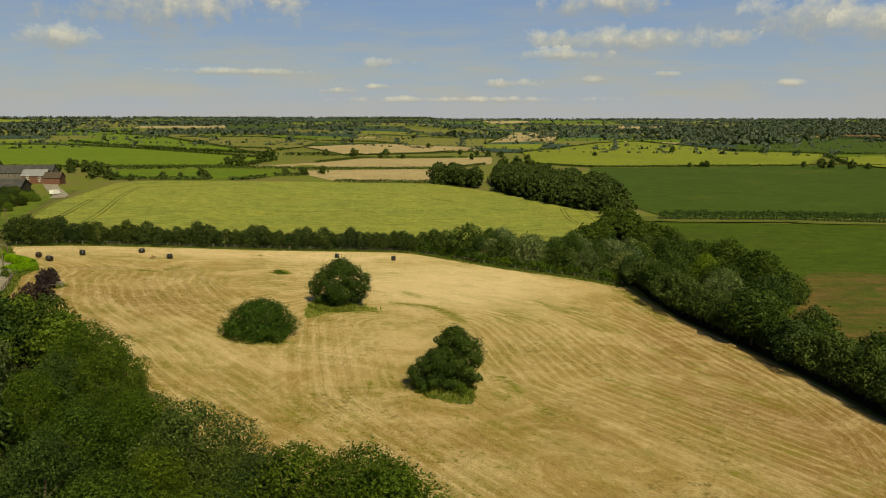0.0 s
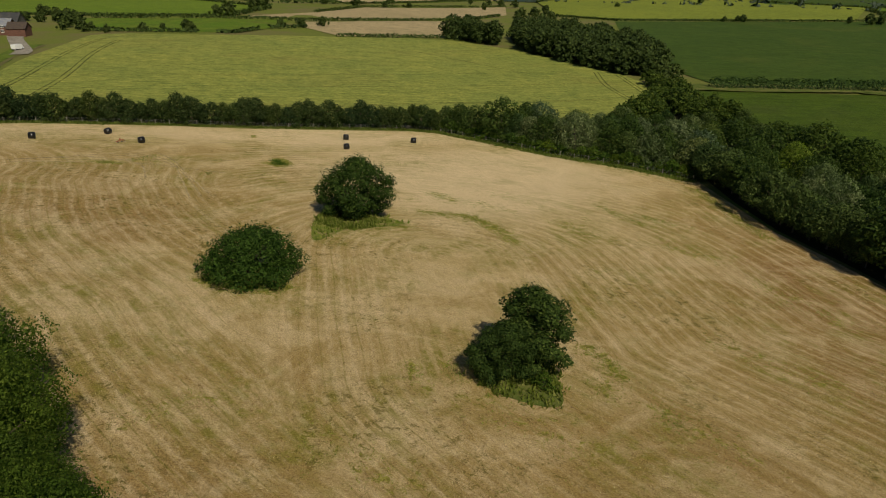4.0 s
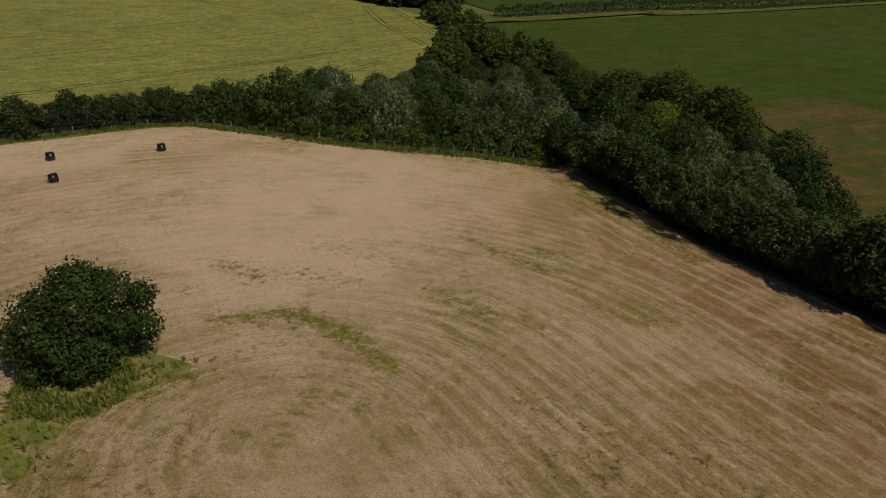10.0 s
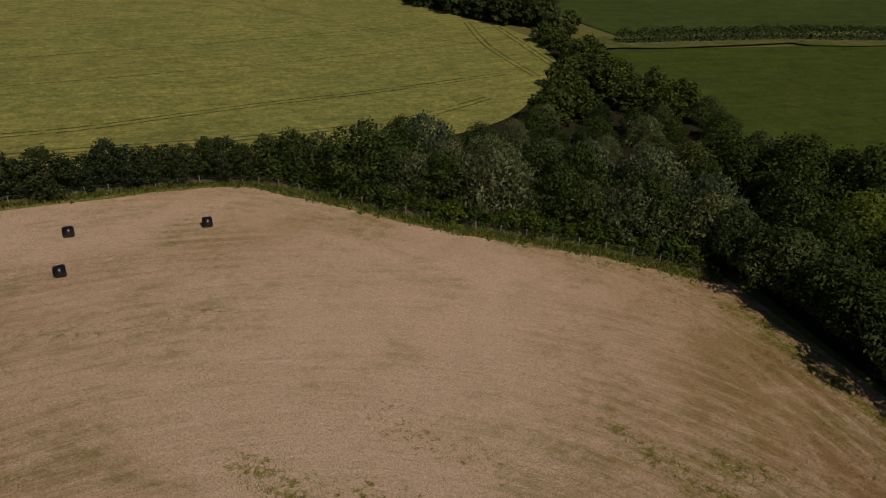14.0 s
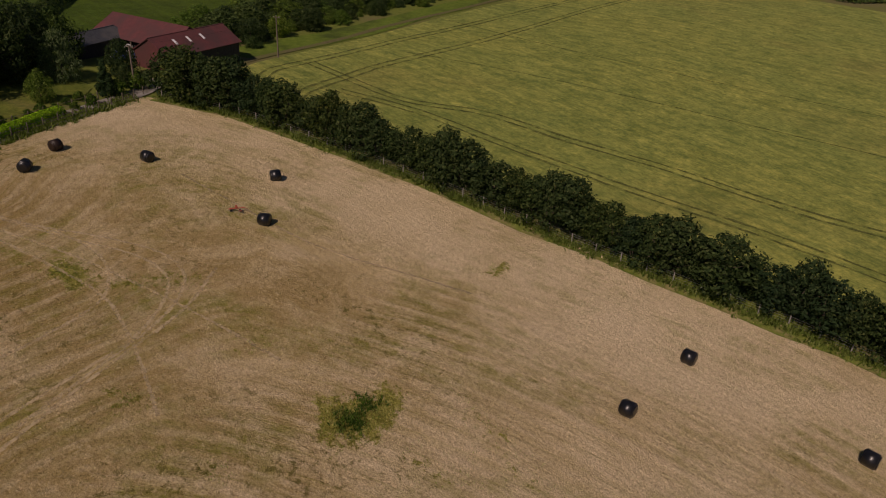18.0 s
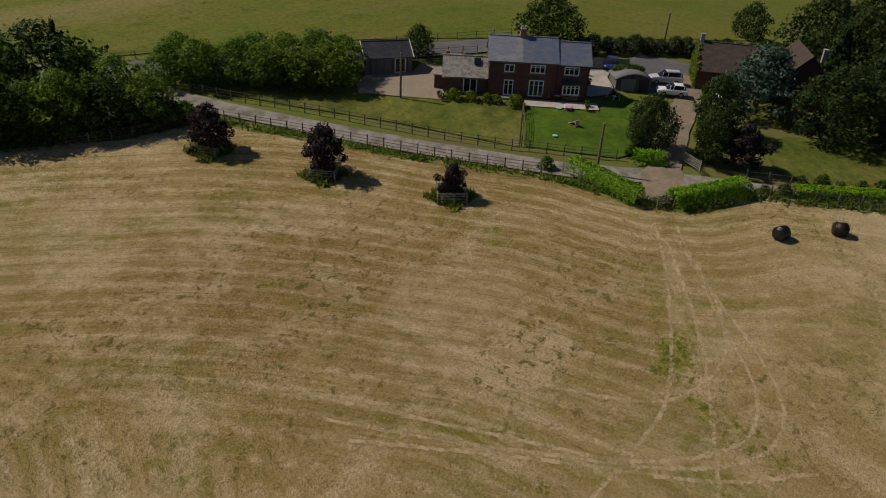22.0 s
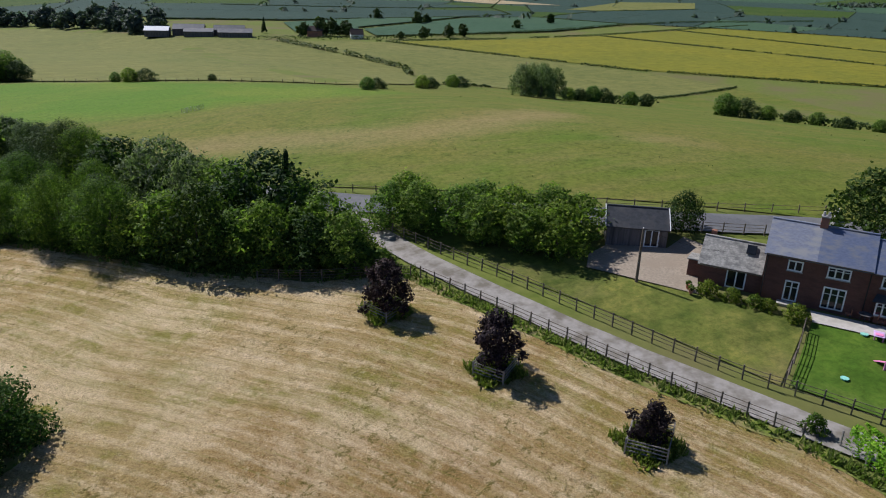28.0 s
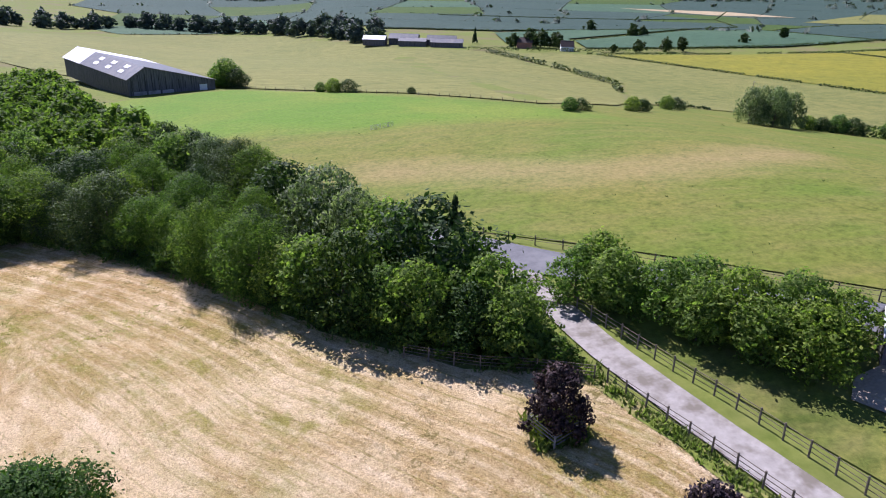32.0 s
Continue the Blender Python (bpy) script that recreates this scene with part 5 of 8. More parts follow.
def lattice(dists, a0, a1, cols, cx, cy, kinds):
    nodes = []
    for j, d in enumerate(dists):
        row = []
        n = cols[j]
        for i in range(cols[0] + 1):
            a = radians(a0 + (a1 - a0) * (i + rng.uniform(-0.28, 0.28)) / cols[0])
            dd = d * (1 + rng.uniform(-0.05, 0.05) * (0 < j))
            row.append((cx + math.sin(a) * dd, cy + math.cos(a) * dd))
        nodes.append(row)
    for j in range(len(dists) - 1):
        for i in range(cols[0]):
            quad = [nodes[j][i], nodes[j][i + 1], nodes[j + 1][i + 1], nodes[j + 1][i]]
            kind = kinds[rng.integers(0, len(kinds))]
            vs, fs = patch[kind]
            g = 5
            b0 = len(vs)
            for p in range(g + 1):
                for q in range(g + 1):
                    s, t = p / g, q / g
                    x = (quad[0][0] * (1 - s) + quad[1][0] * s) * (1 - t) + (quad[3][0] * (1 - s) + quad[2][0] * s) * t
                    y = (quad[0][1] * (1 - s) + quad[1][1] * s) * (1 - t) + (quad[3][1] * (1 - s) + quad[2][1] * s) * t
                    vs.append((x, y, gz(x, y) + 0.8))
            for p in range(g):
                for q in range(g):
                    k = b0 + p * (g + 1) + q
                    fs += [(k, k + 1, k + g + 2), (k, k + g + 2, k + g + 1)]
            hedge_runs.append((quad[0], quad[1]))
            hedge_runs.append((quad[1], quad[2]))


lattice([960, 1090, 1240, 1420, 1620, 1850, 2120, 2430, 2800, 3250, 3800, 4500], -48, 48, [19] * 12, 0, 0, KINDS)
# southern patchwork: mostly haze-tinted greens
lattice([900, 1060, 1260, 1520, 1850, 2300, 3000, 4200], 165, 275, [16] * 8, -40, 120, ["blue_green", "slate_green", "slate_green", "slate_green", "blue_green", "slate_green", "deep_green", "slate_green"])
for k, (vs, fs) in patch.items():
    if fs:
        ob = new("far_fields", mesh_np("far_fields", vs, fs, M(k)))
        if sum(p.normal.z for p in ob.data.polygons) < 0:
            ob.data.flip_normals()
        tagged(ob, "distant patchwork of hedged farm fields", "field", kind="structure")

# ---- trees and hedges ----
for i in range(4):
    tree_kind(f"oak{i}", "tree", 100 + i, 10.5, 5.0, 0.5, 3900, 0.30, "leaf_oak", 40 + i, "round")
for i in range(4):
    tree_kind(f"elm{i}", "tree", 110 + i, 9.5, 4.8, 0.3, 3900, 0.29, "leaf_belt", 40 + i, ("round", "dome", "tall", "round")[i])
for i in range(4):
    tree_kind(f"ash{i}", "tree", 120 + i, 9.5, 4.6, 0.3, 3800, 0.285, "leaf_ash", 38 + i, ("round", "tall")[i % 2])
for i in range(3):
    tree_kind(f"near{i}", "tree", 130 + i, 9.5, 4.7, 0.3, 15000, 0.135, ("leaf_wood", "leaf_wood", "leaf_belt")[i], 48 + i, ("round", "tall", "round")[i])
for i in range(3):
    tree_kind(f"edge{i}", "tree", 170 + i, 9.5, 4.6, 2.2, 5200, 0.26, ("leaf_belt", "leaf_oak", "leaf_belt")[i], 44, ("round", "tall", "round")[i], 0.2, 7)
for i in range(2):
    tree_kind(f"willow{i}", "tree", 140 + i, 8.5, 4.6, 0.3, 3900, 0.26, "leaf_willow", 38, "dome", droop=0.9)
for i in range(2):
    tree_kind(f"yew{i}", "tree", 175 + i, 10.0, 4.4, 0.5, 5600, 0.25, "leaf_hawthorn", 44, ("round", "tall")[i])
for i in range(5):
    tree_kind(f"thorn{i}", "hedge_tree", 160 + i, 6.4, 3.0, 0.3, 3000, 0.215, "leaf_hawthorn", 28, ("round", "dome", "tall")[i % 3], 0.14, 5, 2)
for i in range(3):
    tree_kind(f"lite{i}", "tree", 150 + i, 10, 4.5, 0.4, 1300, 0.58, ("leaf_ash", "leaf_oak", "leaf_ash")[i], 24, "round")
for i in range(2):
    tree_kind(f"shrub{i}", "shrub", 180 + i, 2.2, 1.4, 0.1, 800, 0.17, "leaf_bush", 14, "dome", 0.06, 4, 3)
for i in range(2):
    tree_kind(f"box{i}", "shrub", 190 + i, 1.5, 1.0, 0.0, 1100, 0.1, "leaf_ivy", 14, "dome", 0.05, 4, 3)
tree_kind("bush", "bush", 200, 5.9, 5.3, 0.0, 24000, 0.155, "leaf_bush", 46, "dome", 0.16, 8, 3)
tree_kind("field_maple", "tree", 201, 7.8, 4.0, 0.3, 21000, 0.15, "leaf_oak", 36, "round", 0.2, 7, 2)
tree_kind("field_oak", "tree", 202, 8.6, 3.2, 0.3, 18000, 0.145, "leaf_oak", 32, "round", 0.2, 6)
for i in range(2):
    tree_kind(f"copper{i}", "copper_beech", 210 + i, 5.2, 2.2, 0.5, 3800, 0.17, "leaf_copper", 18, ("round", "dome")[i], 0.11, 6)
tree_kind("conifer", "conifer", 220, 11, 3.0, 0.4, 4800, 0.26, "leaf_conifer", 28, "cone", 0.2, 8, 1, 0.9)
tree_kind("cedar", "cedar", 221, 10, 4.4, 0.8, 7600, 0.24, "leaf_cedar", 64, "tiers", 0.22, 9, 1, 0.5)
for i in range(3):
    tree_kind(f"mid{i}", "tree", 240 + i, 10, 4.2, 0.3, 1300, 0.55, "leaf_oak", 22, ("round", "tall", "dome")[i], 0.25, 4)
for i in range(4):
    tree_kind(f"far{i}", "tree", 230 + i, 9, 4.0, 0.5, 420, 1.0, ("leaf_far", "leaf_willow", "leaf_far", "leaf_oak")[i], 10, ("round", "dome", "tall", "round")[i], 0.25, 4)

# the three trees standing in the hay field
plant("field_maple", -20.0, 136.4, 9.2, 20, "dense dark green tree standing in the hay field", wide=1.06)
plant("bush", -28.9, 108.2, 5.4, 60, "broad rounded green bush in the hay field", "bush", wide=1.12)
plant("field_oak", 1.7, 92.8, 8.2, 0, "tall dark green tree beside a smaller one in the hay field", wide=1.3)
plant("field_maple", -0.9, 90.2, 5.6, 200, "low rounded tree leaning on its taller neighbour", wide=1.1)
plant("shrub0", 2.4, 88.6, 1.7, 0, "low green shrub below the field trees", "shrub", wide=0.9)

# hedge along the north edge
for i, (x, y, a) in enumerate(along(NORTH_EDGE, 2.55, 0.8)):
    ox, oy = -math.sin(radians(a)) * 2.6, math.cos(radians(a)) * 2.6
    hh = 5.6 + 1.3 * math.sin(i * 1.7) * math.sin(i * 0.61) + (1.1 if i % 7 == 3 else 0) + (1.5 if i < 5 else 0)
    plant(f"thorn{(i * 3) % 5}", x + ox, y + oy, hh, None, "dense dark green hawthorn in the field hedge", "hedge", "field hedge", 1.12 + 0.2 * math.sin(i * 2.9))

def grove(name, places, label, wide=1.15, leaf="leaf_far"):
    """Far trees joined into one heap of crowns."""
    V, Fc, n0 = [], [], 0
    for key, x, y, h in places:
        _, me_, _, h0, _ = STORE[key]
        a = np.zeros(len(me_.vertices) * 3, np.float32)
        me_.vertices.foreach_get("co", a)
        f_ = np.zeros(len(me_.loops), np.int32)
        me_.loops.foreach_get("vertex_index", f_)
        a = a.reshape(-1, 3) * (h / h0) * np.array([wide, wide, 1])
        t = (x * 3.7 + y * 1.3) % 6.28
        V.append(np.stack([a[:, 0] * math.cos(t) - a[:, 1] * math.sin(t) + x, a[:, 0] * math.sin(t) + a[:, 1] * math.cos(t) + y, a[:, 2] + gz(x, y)], 1))
        Fc.append(f_.reshape(-1, 3) + n0)
        n0 += len(a)
    return tagged(new(name, mesh_np(name, np.concatenate(V), np.concatenate(Fc), M(leaf))), label, "trees", kind="stuff")



# tree belt along the east edge: scrubby fringe in front, taller trees behind
BELT = [(-8, 217), (3, 211.0), (20, 199), (36, 191), (49.0, 182.5), (48.6, 164), (49.6, 147), (53.4, 132), (56.6, 117), (59, 104), (61, 86), (61, 40), (72, 40), (70, 105), (70, 131), (67.5, 144), (72, 154), (83, 166), (87, 182), (85, 205), (80, 230), (76, 260), (76, 300), (74, 330), (70, 288), (61, 268), (52, 250), (42, 236), (30, 226), (14, 223), (-6, 221)]
belt_far = []
BELT_ROWS = [(x, y) for x, y, a in along([(-6, 219.5), (4, 213.5), (21, 202), (37, 194), (49.0, 185.5), (50.5, 174), (50.9, 160), (51.7, 147), (55.4, 132), (58.6, 117), (61.2, 104), (63.2, 86), (63.2, 66)], 4.0)] + [(x, y) for x, y, a in along([(10, 221.5), (30, 223), (42, 233), (52, 248), (59, 262)], 4.6)]
N_ROW = len(BELT_ROWS)
BELT_IN = [p for p in scatter(BELT, 6.3, 5) if min(math.hypot(p[0] - q[0], p[1] - q[1]) for q in BELT_ROWS) > 4.2]
for i, (x, y) in enumerate(BELT_ROWS + BELT_IN):
    near = edge_distance(EAST_EDGE, x, y, False) < 5
    far = y > 240 or y < 70 or x > 84
    k = (i * 7) % 10
    if far:
        belt_far.append((f"lite{k % 3}", x, y, 6.2 + (k * 1.3 % 2.6)))
        continue
    if (y > 178 and 12 < x < 66 and k < 4) or (x > 52 and 140 < y < 176 and k in (1, 4, 8)):
        kind, hh = f"willow{k % 2}", 5.4 + (k % 4) * 0.9
    elif near:
        kind, hh = f"elm{k % 4}", 5.6 + (k % 3) * 0.9
    elif k < 6:
        kind, hh = f"elm{k % 4}", 6.0 + (k * 1.37 % 2.6)
    else:
        kind, hh = f"oak{k % 4}", 6.0 + (k * 1.71 % 2.4)
    if x > 49 and "willow" not in kind and k in (2, 5, 8, 9):
        kind = f"oak{k % 4}"
    if i < N_ROW and x > 49.4 and "willow" not in kind:
        kind, hh = f"edge{k % 3}", 6.8 + (k * 1.7 % 1.6)
    hh *= 1 + 0.2 * math.sin(i * 3.7) + (0.18 if i % 9 == 4 else 0)
    if y > 212 and x > 20:
        hh *= 0.74
    plant(kind, x, y, hh, None, "silvery grey-green willow in the tree belt" if "willow" in kind else "dense dark green tree in the belt beside the field", "tree", "field tree belt", 1.1 + 0.16 * math.sin(i * 2.1))

for x, y, hh, w in ((73.5, 203.5, 9.6, 1.35), (82.5, 185, 9.8, 1.4), (78, 193, 8.0, 1.1)):
    plant("oak2", x, y, hh, None, "broad dark rounded oak standing out of the belt", "tree", "field tree belt", w)

for kind, x, y, hh, w, lab in (("willow0", 47.2, 200.5, 9.0, 1.25, "broad silvery willow rising from the belt"), ("willow1", 63.0, 155.5, 8.4, 1.0, "grey-leaved tree in the belt"), ("ash1", 67.5, 183.0, 8.4, 1.2, "pale green tree in the belt"), ("willow1", 40.8, 190.4, 7.4, 1.25, "silvery willow at the front of the belt"), ("willow0", 50.4, 190.0, 8.8, 1.1, "silvery willow rising from the belt")):
    plant(kind, x, y, hh, None, lab, "tree", "field tree belt", w)

# the wood along the south edge
WOOD = [(-63.6, 95.2), (-57, 92.6), (-48, 86), (-40, 77.5), (-28, 64.5), (-17, 54.5), (-7, 49), (6, 43.5), (22, 43.5), (30, 45.5), (40, 44), (62, 40), (60, -30), (62, -110), (38, -105), (16, -55), (-4, -10), (-36, 46), (-46.5, 66), (-54, 80), (-59, 90)]
wood_far = []
WOOD_ROWS = [(x, y) for x, y, a in along([(-62.0, 94.2), (-56, 91.5), (-47, 84.6), (-39, 76), (-27.5, 62.6), (-17, 53.5), (-7, 49.5), (5, 43.5)], 4.0)] + [(x, y) for x, y, a in along([(-60.0, 91), (-56.0, 82.5), (-48.0, 67.5), (-37.5, 48.5), (-20, 18)], 4.2)]
N_FRONT = 16
WOOD_IN = [p for p in scatter(WOOD, 5.2, 8) if min(math.hypot(p[0] - q[0], p[1] - q[1]) for q in WOOD_ROWS) > 4.2]
for i, (x, y) in enumerate(WOOD_ROWS + WOOD_IN + [(-6.2, 51.8)]):
    k = (i * 7) % 10
    kind, hh = (f"ash{k % 4}", 6.6 + (k * 1.31 % 2.2)) if k < 6 else (f"oak{k % 4}", 7.0 + (k * 1.9 % 2.2))
    if k in (3, 9) and 20 < y < 76 and x < -25:
        kind = "willow1"
    if i < N_FRONT:
        hh *= 0.88
    if y < 16 or x > 34:
        wood_far.append((f"lite{k % 3}", x, y, hh))
        continue
    if x > 12 and y > 36:
        hh = 4.6
    if x > -42 and y > 38:
        kind = f"near{k % 3}"
    hh *= 1 + 0.13 * math.sin(i * 3.7)
    plant(kind, x, y, hh, None, "leafy green woodland tree", "tree", "wood by the road", 1.14 + 0.16 * math.sin(i * 2.7))
for i, (x, y, a) in enumerate(along([(-64.5, 97.3), (-58, 94.0), (-49, 87.2), (-41.5, 79.2), (-29.5, 66.4), (-18, 56)], 2.4)):
    plant(f"shrub{i % 2}", x, y, 2.4 + 0.7 * math.sin(i * 1.7), None, "leafy shrub at the edge of the wood", "shrub", "wood edge shrubs", 1.25)
for i, (x, y, a) in enumerate(along([(-7, 217.4), (2.5, 210.4), (19.5, 198), (35.5, 190), (47.6, 180.2)], 2.6)):
    plant(f"shrub{i % 2}", x, y, 2.5 + 0.6 * math.sin(i * 1.7), None, "leafy shrub at the edge of the tree belt", "shrub", "belt edge shrubs", 1.3)
grove("wood_trees", wood_far, "dense leafy crowns in the depth of the wood", 1.3, "leaf_wood")
grove("belt_trees", belt_far, "dense dark crowns at the far ends of the tree belt", 1.25, "leaf_oak")
# floor sheets whose dark colour adds to the shade below the crowns
drape("woodland_floor", WOOD, M("woodland_floor"), 0.07, 6, "leaf-littered ground of the wood, darkened to deepen its shade", "ground")
drape("woodland_floor", BELT, M("woodland_floor"), 0.07, 6, "ground of the tree belt, shade put into its dark colour", "ground")
plant("conifer", -58.6, 83.0, 10.2, 0, "dark narrow conifer above the wood", "tree", wide=0.4)

# trees between lane, road and yard
for i, (x, y, hh) in enumerate([(-69.4, 87.4, 5.0), (-71.8, 90.5, 5.8), (-74.8, 93.2, 5.5), (-76.3, 97.0, 5.4), (-79.4, 97.4, 6.3), (-79.4, 101.0, 5.2), (-82.0, 102.8, 5.7), (-83.4, 99.4, 6.0), (-85.2, 101.6, 5.4), (-72.4, 86.2, 5.4), (-77.5, 93.8, 5.8)]):
    plant(f"ash{(i * 3) % 4}", x, y, hh, None, "bushy green tree beside the lane", "tree", "trees by the lane", 1.3)
plant("oak1", -97.2, 104.6, 4.6, None, "small round tree beside the garage", wide=1.0)
plant("oak2", -113.2, 115.6, 8.6, None, "large dark rounded tree behind the cottages", wide=1.25)
plant("yew0", -95.0, 139.9, 6.6, 40, "dark green garden tree beside the drive", wide=0.95)

# young copper beeches in their guards
for i, (x, y, hh, w) in enumerate([(-62.1, 104.8, 5.3, 1.0), (-66.7, 117.2, 5.5, 0.9), (-72.0, 129.4, 3.6, 0.95)]):
    plant(f"copper{(i + 1) % 2 if i < 2 else 0}", x, y, hh, i * 70, "young purple-leaved copper beech inside a rail guard", "tree", "copper beeches", w)

# garden and farm trees by the drive
GARDEN_TREES = [
    ("yew1", -96.8, 146.0, 6.2, "leafy green garden tree by the drive gate", 0.95), ("copper0", -98.2, 149.2, 5.2, "dark purple-leaved shrub in the garden", 1.1),
    ("cedar", -115.0, 145.4, 9.2, "broad blue-grey cedar in the garden", 1.2), ("yew0", -104.6, 143.9, 7.2, "leafy green garden tree beside the drive", 0.95),
    ("yew0", -113.6, 154.8, 9.6, "big dark rounded garden tree", 1.15), ("yew1", -118.0, 161.6, 11.0, "tall dark garden tree", 1.0), ("yew0", -123.0, 158.0, 11.0, "tall dark garden tree", 1.0),
    ("willow0", -118.4, 168.4, 7.4, "drooping grey-green willow by the barns", 0.7), ("conifer", -109.8, 172.0, 5.6, "small dark conifer by the barns", 1.0),
    ("yew1", -113.6, 175.6, 3.4, "young tree beside the barn yard", 0.9), ("oak0", -128.5, 170.5, 8.5, "dark tree behind the sheds", 0.9),
    ("yew0", -140.0, 147.0, 13.0, "tall dark tree behind the farmhouse", 1.0), ("yew1", -136.5, 152.5, 12.5, "tall dark tree behind the farmhouse", 1.0),
    ("yew0", -146.0, 151.0, 13.5, "tall dark tree behind the farmhouse", 1.0), ("yew1", -133.0, 158.5, 12.0, "tall dark tree behind the farmhouse", 1.0),
    ("yew0", -142.5, 158.0, 13.0, "tall dark tree behind the farmhouse", 1.0), ("conifer", -129.0, 150.5, 11.0, "tall dark conifer behind the farmhouse", 1.1),
    ("elm0", -157.0, 131.6, 6.4, "small round tree beyond the road", 0.9), ("yew1", -126.5, 166.0, 10.0, "tall dark tree among the sheds", 1.0),
    ("ash0", -132.0, 165.0, 9.0, "tall dark tree among the sheds", 1.0), ("yew0", -119.0, 177.0, 6.0, "dark tree by the barn yard", 0.9)]
GARDEN_TREES += [
    ("ash2", -109.0, 163.5, 4.4, "young tree on the garden grass", 0.8), ("shrub0", -112.5, 177.0, 2.6, "dark shrub at the lane end", 1.2),
    ("shrub1", -110.0, 173.4, 2.2, "dark shrub at the lane side", 1.2)]
for kind, x, y, hh, lab, w in GARDEN_TREES:
    plant(kind, x, y, hh, None, lab, "tree", wide=w)
for i, (x, y, a) in enumerate(along([(-98.5, 154.5), (-103.5, 161.5), (-110, 171)], 2.2)):
    plant(f"shrub{i % 2}", x - 1.2, y + 0.8, 1.0 + 0.35 * math.sin(i * 2.1), None, "low green shrub along the garden edge", "shrub", "garden edge shrubs", 1.1)
for x, y, hh in ((-94.8, 153.0, 0.9), (-95.8, 154.6, 1.3), (-104.8, 166.4, 1.1), (-106.4, 169.0, 1.4)):
    plant("shrub1", x, y, hh, None, "low weedy shrub by the lane", "shrub", "lane shrubs", 1.1)
for i, (x, y, hh) in enumerate([(-140, 208, 5.5), (-144, 216, 5), (-137, 199, 5.2), (-147, 226, 6), (-152, 236, 4), (-143, 203, 6.5), (-158, 250, 4.2), (-163, 268, 4), (-150, 212, 7), (-168, 286, 5), (-172, 300, 5), (-160, 222, 5), (-171, 250, 5), (-176, 270, 6), (-135, 206, 3)]):
    plant((f"yew{i % 2}", f"ash{i % 4}", f"elm{i % 4}")[i % 3], x, y, hh, None, "scrubby tree on the bank behind the barns", "tree", "trees behind the barns", 1.35, 0.7)
for i, (x, y, a) in enumerate(along([(-117.5, 118.5), (-126, 124.5), (-134, 130.5), (-142, 137), (-154, 146)], 2.3)):
    plant(f"thorn{i % 5}", x, y, 2.7 + 0.3 * math.sin(i * 1.9), None, "dense dark roadside hedge", "hedge", "roadside hedge", 1.3)

hedge_line("hedge", [(-158, 170), (-178, 179.5), (-196, 187), (-220, 197)], 3.4, 3.4, M("leaf_hawthorn"), 60, 0.4, "dark hedge across the pasture behind the farm", seed=95, lumpy=0.4)

# scrub on the bank beside the track
for i, (x, y, a) in enumerate(along([(-138, 200), (-144, 212), (-153, 232), (-161, 252), (-170, 282), (-180, 318)], 3.2)):
    for off, hh in ((0.0, 2.2), (-3.4, 3.8), (-7.5, 5.2), (-11.5, 5.6)):
        if noise.noise((x * 0.12, y * 0.12, off)) > -0.5:
            plant((f"thorn{(i + int(off)) % 5}", f"ash{i % 4}", f"thorn{i % 5}", f"elm{i % 4}")[(i * 3 + int(off)) % 4], x + off + math.sin(i * 2.3), y + math.cos(i * 1.7), hh * (0.8 + 0.35 * math.sin(i * 1.9 + off)), None, "tangled scrub on the bank by the track", "shrub", "bank scrub", 1.5, 0.4)

# far hedges and trees to the north
ribbon("hedge_verge", [(84, 313), (148, 311), (190, 303), (480, 295)], 16, M("dark_verge"), 0.6, "rough dark grass below the field hedge", "verge", 5, 0.1, 9)
hedge_line("hedge", [(95, 314), (148, 312), (190, 302), (480, 294)], 4.6, 4.4, M("leaf_oak"), 60, 0.45, "dark hedge between two green fields", seed=1, gaps=0.02)
FAR_HEDGES = [
    [(-420, 520), (-235, 516), (-152, 521)], [(-580, 952), (-475, 934), (-338, 813), (-202, 675), (-142, 610), (-147, 516)],
    [(-572, 1110), (-433, 955), (-325, 845), (-196, 732), (-150, 690), (-98, 700)], [(-679, 1526), (-506, 1321), (-257, 861), (-172, 800)],
    [(-189, 411), (-114, 411), (-103, 446), (-87, 463), (-98, 494)], [(-230, 493), (-151, 506), (-98, 505), (-53, 556), (8, 614), (40, 690)], [(-102, 582), (-76, 682), (-35, 742), (56, 836)],
    [(-167, 879), (-69, 1057), (66, 1120)], [(-96, 704), (-35, 824), (62, 1000)], [(-64, 430), (-10, 464)]]
FAR_HEDGES += [
    [(92, 712), (138, 664), (350, 686), (392, 692), (480, 640)], [(400, 630), (690, 655)], [(103, 945), (277, 1296), (369, 1375), (405, 1008), (472, 900), (392, 700)],
    [(727, 1716), (877, 1385), (570, 900), (480, 900)], [(849, 1620), (949, 1498), (1500, 2400)], [(83, 1321), (187, 1992)], [(224, 1438), (317, 1985)],
    [(-480, 1330), (-330, 1330), (-190, 1120), (-60, 1070)], [(-150, 1450), (150, 1560)]]
for i, path in enumerate(FAR_HEDGES):
    far_off = abs(path[0][1]) > 900
    hedge_line("hedge", path, 3.4 if far_off else 2.2, 4.0 if far_off else 2.6, M("leaf_far"), 4 if far_off else 8, 1.5 if far_off else 0.9, "dark field hedge with scattered gaps", seed=20 + i, gaps=0.16)
COPSE = [(-6, 466), (30, 430), (53, 378), (72, 340), (84, 345), (94, 400), (90, 450), (62, 500), (34, 486), (22, 450), (8, 476)]
copse = [(f"mid{i % 3}", x, y, 9 + 5 * abs(math.sin(i * 1.7))) for i, (x, y) in enumerate(scatter(COPSE, 5.5, 41))]
grove("copse_trees", [c for c in copse if not 25 < c[1] < 36], "dense rounded copse beyond the barley", 1.2, "leaf_far")
